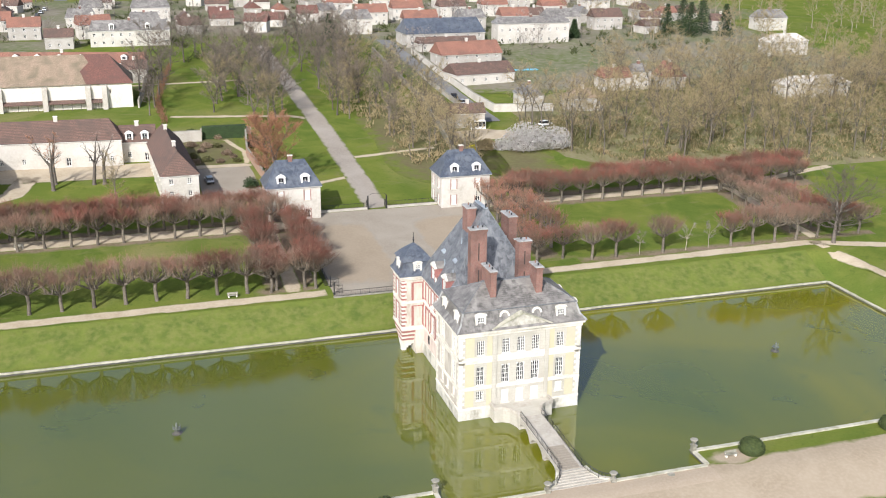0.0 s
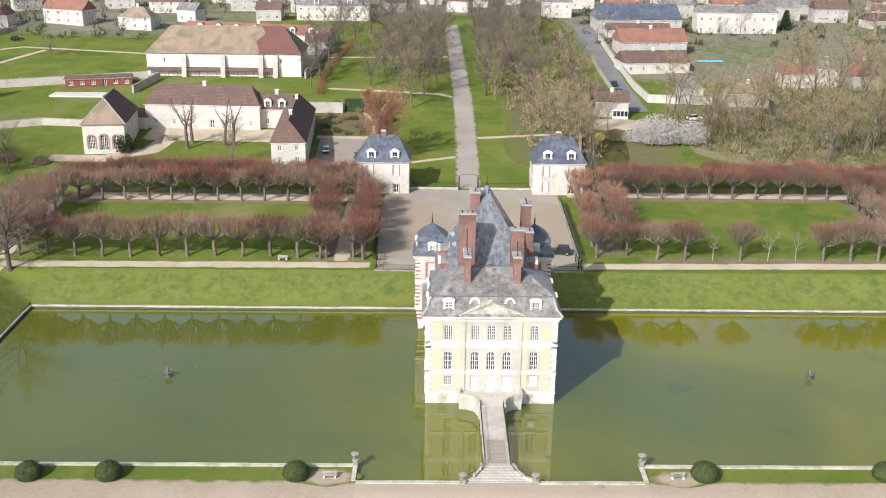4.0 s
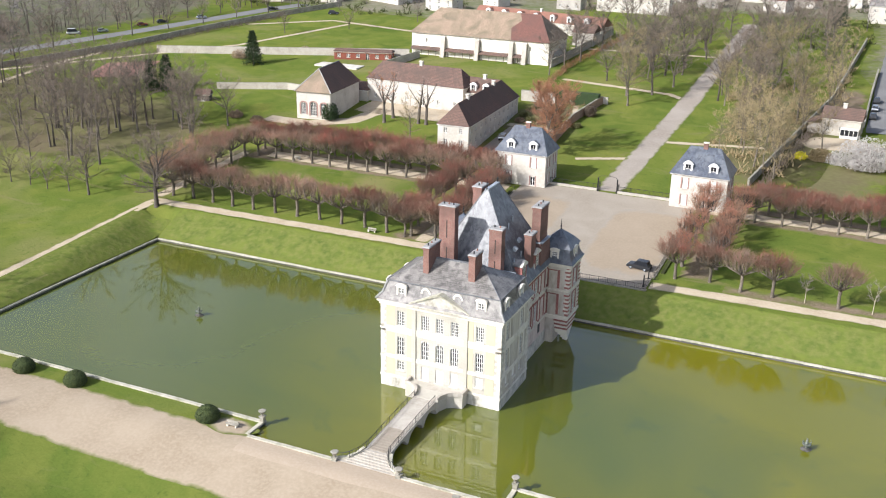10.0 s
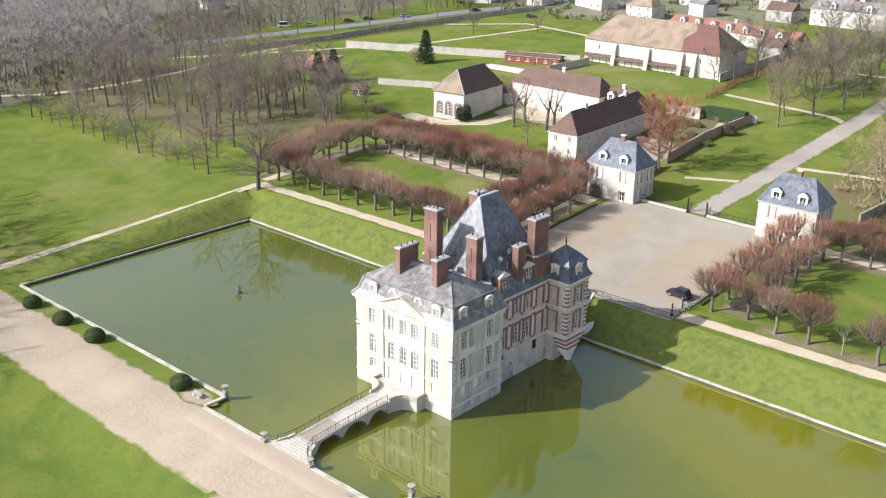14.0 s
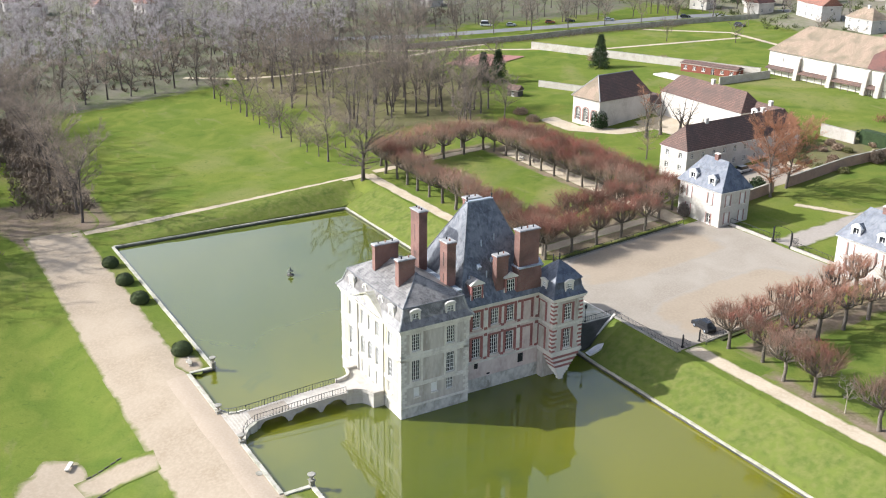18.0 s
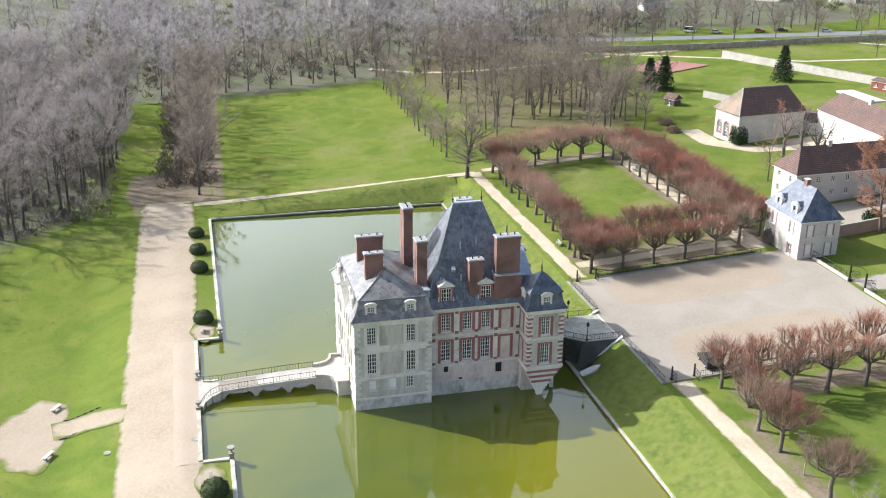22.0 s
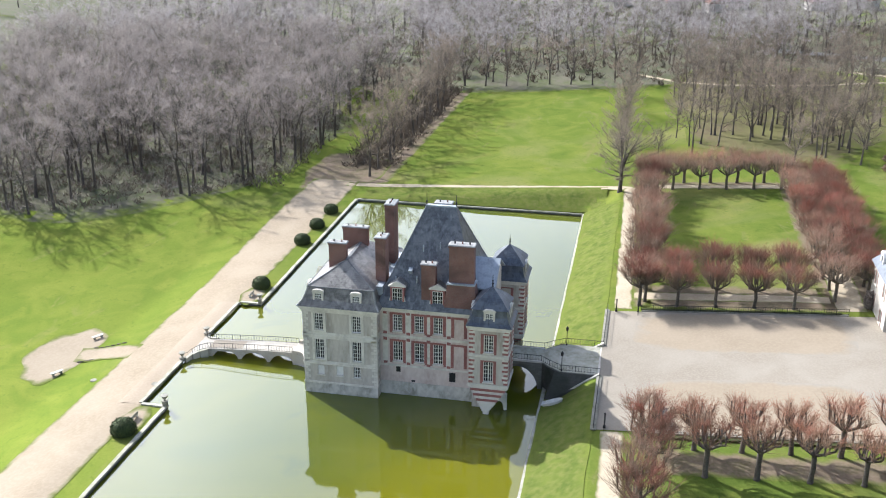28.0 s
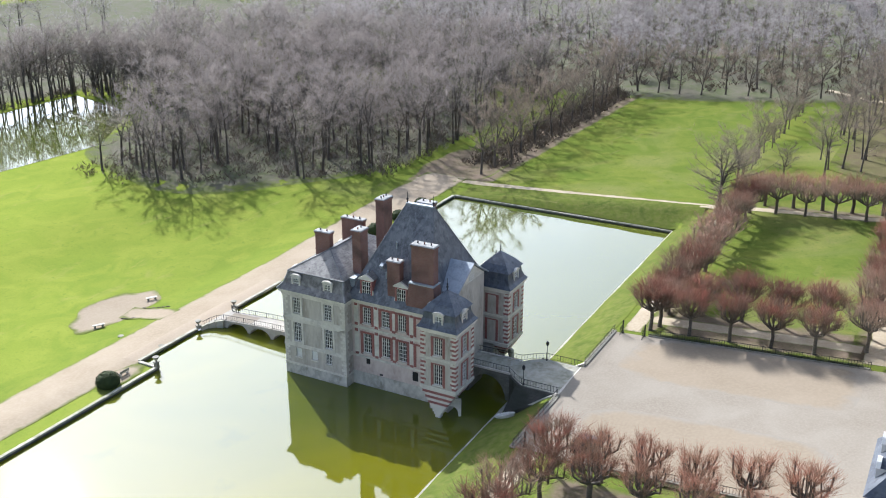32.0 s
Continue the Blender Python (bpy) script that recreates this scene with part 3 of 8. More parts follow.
def window(parent, p, u, n, w, h, cols=2, rows=4, arch=False, blind=False, inset=0.14):
    """A casement window at p (middle of its sill): frame and bars, pane and sill."""
    far = parent.name.startswith("village_house")
    key = (round(w, 2), round(h, 2), cols, rows, arch, blind, far)
    if key not in WINDOWS:
        f = lattice(w, h, cols * 2, 2 if far else rows)
        if arch:
            for s in (-1, 1):
                r = w / 2
                pts = [(s * r, h)] + [(s * r * math.cos(a), h - r * 0.75 + r * 0.75 * math.sin(a)) for a in (0, 0.5, 1.0, 1.57)]
                f.extrude(pts if s > 0 else pts[::-1], -0.1, 0.09)
        g = Mesh().box(-w / 2 + 0.02, 0.035, 0.02, w / 2 - 0.02, 0.05, h - 0.02)
        s = Mesh().box(-w / 2 - 0.12, -0.34, -0.14, w / 2 + 0.12, 0.0, -0.005)
        WINDOWS[key] = (f.data("window", PAINT), g.data("pane", PAINT if blind else GLASS), s.data("sill", STONE))
    fr, pa, si = WINDOWS[key]
    n_ = Vector(n)
    o = part("window", fr, None, parent, at=facing(Vector(p) - n_ * inset, u, n))
    part("pane", pa, None, o)
    if not far:
        part("sill", si, None, o)
    return o


# ---- ground, pond, paths ----
PX0, PX1, PY0, PY1 = -30.5, 142.5, 116.3, 172.6
NX0, NX1, NY = 36.0, 75.6, 112.0
CX = 55.6
WATER_Z = 0.33


def field(y):
    if y <= 112:
        return 0.7
    if y <= 182:
        return 0.7 + 4.5 * (y - 112) / 70
    if y <= 440:
        return 5.2 + 0.066 * (y - 182)
    return 22.2 + 0.03 * (y - 440)


def hgt(x, y):
    if y <= 112:
        # the lawn falls away south of the promenade
        s = min(1.0, max(0.0, (109 - y) / 17))
        w = min(1.0, max(0.0, (x + 30) / 60)) * min(1.0, max(0.0, (y - 30) / 40))
        return 0.7 - 3.4 * s * w * w * (3 - 2 * w)
    d = max(PX0 - x, x - PX1, y - PY1)
    if d <= 0:
        return 0.7
    z = min(field(y), 0.85 + 0.5 * d)
    if y > PY1 and abs(x - 55) < 12:
        # the bank is cut steeper beside the entrance bridge
        w = min(1.0, (12 - abs(x - 55)) / 5)
        z += w * (min(z, max(0.9, 0.9 + 0.8 * (y - 175.3))) - z)
    return z


def steps(stops):
    out = []
    for (a, s), (b, _) in zip(stops, stops[1:]):
        k = max(1, round((b - a) / s))
        out += [a + (b - a) * i / k for i in range(k)]
    return out + [stops[-1][0]]


XS = steps([(-900, 60), (-240, 12), (-60, 3), (PX0, 2.5), (NX0, 2.5), (NX1, 2.5), (PX1, 3), (190, 12), (420, 60), (1000, 60)])
YS = steps([(-600, 60), (-60, 8), (90, 2.2), (NY, 1.075), (PY0, 4), (PY1, 1), (181.3, 0.7), (182, 3), (260, 6), (440, 20), (700, 60), (1300, 60)])


def in_pond(x, y):
    return PX0 < x < PX1 and PY0 < y < PY1 or NX0 < x < NX1 and NY < y <= PY0


def sheet(xs, ys, skip, z):
    m = Mesh()
    m.v = [(x, y, z(x, y)) for y in ys for x in xs]
    k = len(xs)
    m.f = [(j * k + i, j * k + i + 1, (j + 1) * k + i + 1, (j + 1) * k + i) for j in range(len(ys) - 1) for i in range(k - 1)
           if not skip((xs[i] + xs[i + 1]) / 2, (ys[j] + ys[j + 1]) / 2)]
    return m


tagged(part("ground", sheet(XS, YS, in_pond, hgt), GRASS, smooth=True), "green lawn and parkland ground rising to the village", "ground", kind="structure")
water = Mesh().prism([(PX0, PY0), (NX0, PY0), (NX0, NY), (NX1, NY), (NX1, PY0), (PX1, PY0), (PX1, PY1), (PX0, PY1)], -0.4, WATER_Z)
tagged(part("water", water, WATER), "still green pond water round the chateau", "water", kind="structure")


def strip(name, pts, width, material, label, lift=0.05, category="path", step=2.0):
    """A path of one width draped on the ground along the points."""
    m, rows = Mesh(), []
    line = []
    for (ax, ay), (bx, by) in zip(pts, pts[1:]):
        k = max(1, int(math.hypot(bx - ax, by - ay) / step))
        line += [(ax + (bx - ax) * i / k, ay + (by - ay) * i / k) for i in range(k)]
    line.append(pts[-1])
    cols = max(4, int(width / 2.0) + 1)
    inset = []
    for i, (x, y) in enumerate(line):
        ax, ay = line[max(0, i - 1)]
        bx, by = line[min(len(line) - 1, i + 1)]
        d = math.hypot(bx - ax, by - ay) or 1
        nx, ny = -(by - ay) / d, (bx - ax) / d
        wob = 1 + min(0.06, 0.16 / width) * (math.sin(i * 0.9) + math.sin(i * 0.31))
        for k in range(cols + 1):
            o = (k / cols - 0.5) * width * wob
            px, py = x + nx * o, y + ny * o
            m.v.append((px, py, hgt(px, py) + lift))
            inset.append(min(width / 2 - abs(o), 0.8 * (min(i, len(line) - 1 - i) * step + 0.4)))
    for i in range(len(line) - 1):
        for k in range(cols):
            a = i * (cols + 1) + k
            m.f.append((a + 1, a, a + cols + 1, a + cols + 2))
    ob = part(name, m, material, smooth=True)
    ob.data.attributes.new("inset", "FLOAT", "POINT").data.foreach_set("value", inset)
    return tagged(ob, label, category, kind="structure")


def patch(name, cx, cy, rx, ry, material, label, lift=0.05, power=2.0, rough=0.06, n=48, category="ground"):
    """A rounded patch of bare ground, with rings so that it follows the slope."""
    m = Mesh()
    m.v.append((cx, cy, hgt(cx, cy) + lift))
    rings = 8
    for r in range(1, rings + 1):
        for k in range(n):
            a = 2 * math.pi * k / n
            c, s = math.cos(a), math.sin(a)
            e = (abs(c) ** power + abs(s) ** power) ** (-1 / power) * (1 + rough * math.sin(3 * a + cx) + rough * 0.6 * math.sin(7 * a + cy)) * r / rings
            x, y = cx + rx * c * e, cy + ry * s * e
            m.v.append((x, y, hgt(x, y) + lift))
    m.f = [(0, 1 + k, 1 + (k + 1) % n) for k in range(n)]
    for r in range(rings - 1):
        a = 1 + r * n
        m.f += [(a + k, a + n + k, a + n + (k + 1) % n, a + (k + 1) % n) for k in range(n)]
    ob = part(name, m, material, smooth=True)
    ob.data.attributes.new("inset", "FLOAT", "POINT").data.foreach_set("value", [min(rx, ry)] + [min(rx, ry) * (1 - r / rings) for r in range(1, rings + 1) for _ in range(n)])
    return tagged(ob, label, category, kind="structure")


BANKGRASS = surface("rough_bank_grass", (0.125, 0.15, 0.034), (0.076, 0.106, 0.025), (0.168, 0.166, 0.055), 0.3, 0.9, 0.95, 0.08, spec=0.0, fringe=TURF, ragged=2.0, fine_amount=0.75)
for k, (xa, xb) in enumerate(((-30.5, 47.5), (63.5, 142.5))):
    strip("bank_grass_%d" % (k + 1), [(xa, 177.2), (xb, 177.2)], 8.4, BANKGRASS, "rough long grass on the pond bank", 0.07, "ground")
strip("bank_grass_3", [(-35.6, 117), (-35.6, 178)], 9.4, BANKGRASS, "rough long grass on the west bank", 0.07, "ground")
# promenade south of the pond, wide paths and the court
strip("promenade", [(-46, 106.2), (0, 106.0), (30, 105.9), (100, 106.0), (190, 106.6)], 12.6, PROMSAND, "pale sandy promenade along the pond", 0.05)
strip("path_1", [(36, 110.0), (76, 110.0)], 4.2, SAND, "sandy apron before the footbridge steps", 0.07)
strip("path_2", [(-40, 183.6), (34, 184.2)], 3.2, PATH, "gravel path along the grass bank")
strip("path_3", [(77, 184.2), (146, 185.5), (170, 178)], 3.2, PATH, "gravel path along the grass bank")
strip("path_4", [(-43, 110), (-42, 119), (-40.5, 150), (-40, 184)], 3.0, PATH, "gravel path climbing beside the pond")
strip("path_5", [(148, 186), (152, 160), (154, 112)], 3.0, PATH, "gravel path beside the pond")
strip("litter_9", [(-44, 113), (-168, 115)], 15.0, LITTER, "leaf litter under the avenue trees", 0.03, "ground")
patch("muddy_corner", -54, 106, 20, 11, LITTER, "muddy leaf-strewn corner where the paths meet", 0.042, 2.0, 0.1)
for k, (a, b, w) in enumerate((((20, 187.4), (33, 187.4), 3.4), ((-42, 191), (-42, 224), 6.0), ((28, 188), (28, 222), 11.0), ((-40, 223.5), (33, 223.5), 10.5), ((90, 188), (166, 188), 3.4),
                               ((84, 190), (84, 226), 6.0), ((88, 227), (176, 227), 10.5), ((149.5, 190), (149.5, 226), 10.5))):
    strip("litter_%d" % (k + 1), [a, b], w, LITTER, "brown trodden leaf litter under the lindens", 0.025, "ground")
strip("path_7", [(-34, 223), (33, 223)], 5.0, PATH, "gravel alley between the linden rows")
strip("path_8", [(28, 186), (28, 220)], 3.4, PATH, "gravel alley between the linden rows")
strip("path_9", [(-41, 186), (-41, 222)], 3.0, PATH, "gravel alley between the linden rows")
strip("path_10", [(79, 226.5), (160, 226.5)], 4.0, PATH, "gravel alley between the linden rows")
strip("path_12", [(150, 188), (150, 226), (190, 236)], 3.0, PATH, "gravel alley past the lindens")
GARDENS = surface("village_gardens", (0.19, 0.165, 0.125), (0.10, 0.125, 0.04), (0.25, 0.225, 0.19), 0.035, 0.4, 0.95, 0.05, spec=0.05, fringe=TURF, ragged=12.0)
for k, (x, y, rx, ry) in enumerate(((-160, 505, 145, 100), (205, 440, 100, 118), (40, 540, 300, 75))):
    patch("village_gardens_%d" % (k + 1), x, y, rx, ry, GARDENS, "mixed gardens, yards and hedges of the village", 0.12 + 0.05 * k, 4.0, 0.06)
PARKFLOOR = surface("rough_park_grass", (0.128, 0.126, 0.052), (0.125, 0.10, 0.065), (0.155, 0.146, 0.072), 0.07, 0.8, 0.95, 0.05, spec=0.0, fringe=TURF, ragged=8.0)
strip("road_1", [(55.5, 230), (56, 262), (56.5, 300), (56, 360), (55, 440)], 6.4, ROADGRAVEL, "grey gravel avenue through the park", 0.06)
strip("path_13", [(41, 250), (54.5, 255.5)], 2.2, PATH, "narrow park path")
strip("path_14", [(12, 326.5), (38, 322.5), (49, 320.5), (54, 316.5)], 2.6, PATH, "narrow park path")
strip("path_15", [(58.5, 272), (84, 277)], 2.2, PATH, "narrow park path")
strip("path_16", [(0, 372), (54, 376)], 2.4, PATH, "narrow park path")
strip("court", [(35.2, 202), (76.6, 202)], 41.0, COURT, "grey gravel forecourt of the chateau", 0.05, "courtyard")
strip("court_north", [(35.2, 225.5), (76.6, 225.5)], 7.0, COURT, "grey gravel before the gate", 0.052, "courtyard")
patch("sand_1", 43.1, 204.2, 7.7, 17.6, COURTSAND, "pale raked sand in the forecourt", 0.06, 4.5, 0.02)
patch("sand_2", 68.5, 204.4, 8.2, 17.4, COURTSAND, "pale raked sand in the forecourt", 0.06, 4.5, 0.02)
patch("sand_bay_1", 80.6, 113.0, 4.4, 2.2, PROMSAND, "sandy bay round the bench", 0.07)
patch("sand_bay_2", 32.2, 113.0, 4.4, 2.2, PROMSAND, "sandy bay round the bench", 0.07)
patch("sand_3", 56.8, 86.4, 10.8, 5.5, PROMSAND, "sandy patch worn into the lawn", 0.05, 2.0, 0.1)
patch("forest_floor", -74, 38, 70, 54, SOIL, "brown leaf litter under bare woods", 0.03, 2.5, 0.05)
patch("forest_floor_west", -285, 120, 128, 215, SOIL, "brown leaf litter under bare woods", 0.03, 2.5, 0.05)
patch("forest_floor_far", -470, 40, 220, 300, SOIL, "brown leaf litter under far woods", 0.25, 2.5, 0.05)
patch("forest_floor_south", -140, -190, 190, 120, SOIL, "brown leaf litter under southern woods", 0.03, 2.5, 0.05)
patch("grove_floor", 84, 290, 17, 48, PARKFLOOR, "rough olive grass under the grove", 0.03, 3.0, 0.08)
patch("grove_garden", 100, 256, 15, 18, PARKFLOOR, "rough garden ground behind the wall", 0.03, 3.0, 0.08)
patch("park_floor", -130, 227, 66, 34, PARKFLOOR, "rough olive grass and litter under the park trees", 0.04, 3.0, 0.08)
patch("forest_floor_road", -268, 385, 80, 112, SOIL, "brown leaf litter beyond the road", 0.05, 2.0, 0.05)
patch("wood_floor", 222, 290, 104, 52, WOODFLOOR, "undergrowth below the bare wood", 0.03, 3.0, 0.05)


def kerb(name, a, b, width=0.6, z0=-0.6, z1=0.95):
    """Coping stones of a pond edge, each a block of its own."""
    run = Vector((b[0] - a[0], b[1] - a[1], 0))
    k = max(1, round(run.length / 3.0))
    top = thing(name, "weathered stone edge of the pond", "kerb", pose(a[0], a[1], 0, 0, 0, math.degrees(math.atan2(run.y, run.x))), kind="structure")
    ln = run.length / k
    part("retaining_wall", Mesh().box(0, 0.06, z0, run.length, width - 0.02, z1 - 0.28), DARKSTONE, top, "dark wall below the coping")
    stone = Mesh().box(0.015, 0, z1 - 0.3, ln - 0.015, width, z1).data("coping_stone", COPING)
    for i in range(k):
        part("coping_stone", stone, None, top, at=pose(i * ln, 0.02 * math.sin(i * 2.3), 0.02 * math.sin(i * 1.3)))


kerb("kerb_north", (PX0, PY1), (PX1, PY1))
kerb("kerb_west", (PX0, PY0), (PX0, PY1))
kerb("kerb_east", (PX1, PY1), (PX1, PY0))
for nm, a, b in (("kerb_south_west", (NX0, PY0), (PX0, PY0)), ("kerb_south_east", (PX1, PY0), (NX1, PY0)), ("kerb_jog_west", (NX0, NY), (NX0, PY0)),
                 ("kerb_jog_east", (NX1, PY0), (NX1, NY)), ("kerb_notch_west", (50.5, NY), (NX0, NY)), ("kerb_notch_east", (NX1, NY), (61, NY))):
    kerb(nm, a, b)
# second pond in the woods
far_water = Mesh().prism([(-70, -60), (18, -60), (14, -3), (-24, 0), (-60, -24)], 0.74, 0.78)
tagged(part("water_far", far_water, WATER), "small pond among the bare trees", "water", kind="structure")


# ---- chateau ----
chateau = thing("chateau", "moated chateau of white stone and red brick with slate roofs", "castle", pose(CX, 150, 0))
E_, W_, S_, N_ = (1, 0, 0), (-1, 0, 0), (0, -1, 0), (0, 1, 0)


def ring(m, x0, y0, x1, y1, z0, z1, out):
    """A moulding round a rectangular block, from the wall face outwards."""
    o = [(x0 - out, y0 - out), (x1 + out, y0 - out), (x1 + out, y1 + out), (x0 - out, y1 + out)]
    i = [(x0, y0), (x1, y0), (x1, y1), (x0, y1)]
    pts = [(x, y, z) for z in (z0, z1) for q in (o, i) for x, y in q]
    f = []
    for k in range(4):
        n = (k + 1) % 4
        f += [(k, n, 8 + n, 8 + k), (4 + n, 4 + k, 12 + k, 12 + n), (8 + k, 8 + n, 12 + n, 12 + k), (n, k, 4 + k, 4 + n)]
    m.add(pts, f)


def opening_row(parent, wall, o, u, n, width, z0, z1, rows, inset=0.14):
    """A wall face with its windows. rows: centre, sill, width, height, columns, rows, arch, blind."""
    wall_face(wall, o, u, n, width, z0, z1, [r[:4] for r in rows])
    for c, s, w, h, cols, rws, arch, blind in rows:
        p = Vector(o) + Vector(u) * c
        window(parent, (p.x, p.y, s), u, n, w, h, cols, rws, arch, blind, inset)


# front pavilion
PAV = (-10.2, -14.6, 10.2, -2.7)
front = []
for x in (-6.7, -2.5, 0.0, 2.5, 6.7):
    mid = abs(x) < 3
    front.append((10.2 + x, 11.2, 1.3, 2.5, 2, 5, False, False))
    front.append((10.2 + x, 6.1, 1.35, 3.2, 2, 4, mid, False))
    front.append((10.2 + x, 2.7, 1.3, 2.2, 1, 2, False, True) if mid else (10.2 + x, 3.5, 1.25, 1.6, 2, 3, False, x > 0))
side = []
for y, blind in ((-12.0, False), (-5.9, False)):
    side.append((y + 14.6, 11.4, 1.45, 2.8, 2, 5, False, False))
    side.append((y + 14.6, 6.4, 1.5, 3.4, 2, 5, False, False))
side += [(2.7, 3.6, 1.1, 1.6, 1, 3, False, True), (5.8, 3.7, 1.1, 1.6, 1, 3, False, True), (8.6, 3.5, 1.2, 2.0, 2, 3, False, False)]
w = Mesh()
opening_row(chateau, w, (-10.2, -14.6, 0), (1, 0, 0), S_, 20.4, -1.0, 15.3, front)
part("front_wall", w, ASHLAR, chateau, "sunlit white ashlar front wall")
w = Mesh()
opening_row(chateau, w, (10.2, -14.6, 0), (0, 1, 0), E_, 11.9, -1.0, 15.3, side)
wall_face(w, (10.2, -2.7, 0), (-1, 0, 0), N_, 20.4, -1.0, 15.3, [])
part("side_wall", w, RENDER, chateau, "grey lime-rendered side wall")
w = Mesh()
opening_row(chateau, w, (-10.2, -2.7, 0), (0, -1, 0), W_, 11.9, -1.0, 15.3, [(11.9 - s[0], *s[1:]) for s in side])
part("side_wall", w, RENDER, chateau, "grey lime-rendered side wall")


def band(name, rect, z0, z1, out, material, label=""):
    m = Mesh()
    ring(m, *rect, z0, z1, out)
    part(name, m, material, chateau, label)


for z0, z1, out in ((5.45, 5.75, 0.12), (10.3, 10.65, 0.12)):
    band("string_course", PAV, z0, z1, out, STONE)
for z0, z1 in ((5.76, 6.05), (9.95, 10.29), (10.66, 11.05)):
    band("floor_band", PAV, z0, z1, 0.05, STONE)
band("frieze", PAV, 14.5, 15.05, 0.2, STONE)
band("cornice", PAV, 15.05, 15.45, 0.5, STONE)
band("plinth", PAV, -1.0, 2.1, 0.06, PLINTH, "battered stone plinth standing in the water")
band("plinth_cap", PAV, 2.1, 2.4, 0.14, STONE)
# stone surrounds and pilaster strips on the rendered sides
for sx in (-1, 1):
    for y in (-12.0, -5.9):
        for z0, h, ww in ((11.4, 2.8, 1.45), (6.4, 3.4, 1.5)):
            f = Mesh()
            a, b, o = ww / 2 + 0.02, ww / 2 + 0.42, 0.07
            ring_pts = [(-b, z0 - 0.3), (b, z0 - 0.3), (b, z0 + h + 0.4), (-b, z0 + h + 0.4)]
            hole = [(-a, z0 - 0.02), (a, z0 - 0.02), (a, z0 + h + 0.02), (-a, z0 + h + 0.02)]
            pts = [(sx * (10.2 + d), y + q, z) for d in (0.0, o) for s in (ring_pts, hole) for q, z in s]
            fc = []
            for k in range(4):
                n = (k + 1) % 4
                fc += [(k, n, 8 + n, 8 + k), (4 + n, 4 + k, 12 + k, 12 + n), (8 + k, 8 + n, 12 + n, 12 + k)]
            part("stone_surround", f.add(pts, fc), STONE, chateau)
# central bay with its pediment
for s in (-1, 1):
    part("pilaster", Mesh().box(s * 4.4 - 0.35, -14.78, 2.4, s * 4.4 + 0.35, -14.6, 14.5), ASHLAR, chateau)
m = Mesh().extrude([(-4.8, 15.45), (4.8, 15.45), (0, 17.65)], -14.95, -13.2)
part("pediment", m, PLINTH, chateau, "carved triangular pediment")
m = Mesh()
for s in (-1, 1):
    m.add([(s * 5.1, -15.15, 15.45), (s * 5.1, -13.2, 15.45), (s * 5.1, -13.2, 15.66), (s * 5.1, -15.15, 15.66),
           (0, -15.15, 17.7), (0, -13.2, 17.7), (0, -13.2, 17.92), (0, -15.15, 17.92)],
          ((0, 1, 2, 3), (4, 7, 6, 5), (0, 4, 5, 1), (1, 5, 6, 2), (2, 6, 7, 3), (3, 7, 4, 0)))
part("pediment_moulding", m, COPING, chateau)
dent = Mesh().box(-0.09, -0.14, 0, 0.09, 0, 0.2).data("dentil", STONE)
for k in range(21):
    part("dentil", dent, None, chateau, at=pose(-4.4 + 0.44 * k, -15.12, 15.1))
# cream panels between the windows of the front
for z0, z1 in ((10.7, 14.4), (5.7, 10.0), (2.6, 5.3)):
    for x0, x1 in ((-9.2, -7.75), (-5.65, -4.8), (4.8, 5.65), (7.75, 9.2)):
        part("render_panel", Mesh().box(x0, -14.63, z0, x1, -14.6, z1), CREAM, chateau, "yellow limewash panel")
# stone quoins on the pavilion corners
quoin = Mesh().box(0, 0, 0, 0.95, 0.95, 0.42).data("quoin", STONE)
short = Mesh().box(0, 0, 0, 0.6, 0.6, 0.42).data("quoin", STONE)
for x, y in ((9.3, -14.65), (9.3, -3.55), (-10.25, -14.65), (-10.25, -3.55)):
    for k in range(24):
        d, sz = (quoin, 0.95) if k % 2 else (short, 0.6)
        qx = x + (0.95 - sz if x > 0 else 0)
        qy = y + (0.95 - sz if y > -8 else 0)
        part("quoin", d, None, chateau, at=pose(qx, qy, 2.45 + k * 0.5))

# central block: brick and render
CEN = (-8.1, -2.7, 8.1, 13.0)
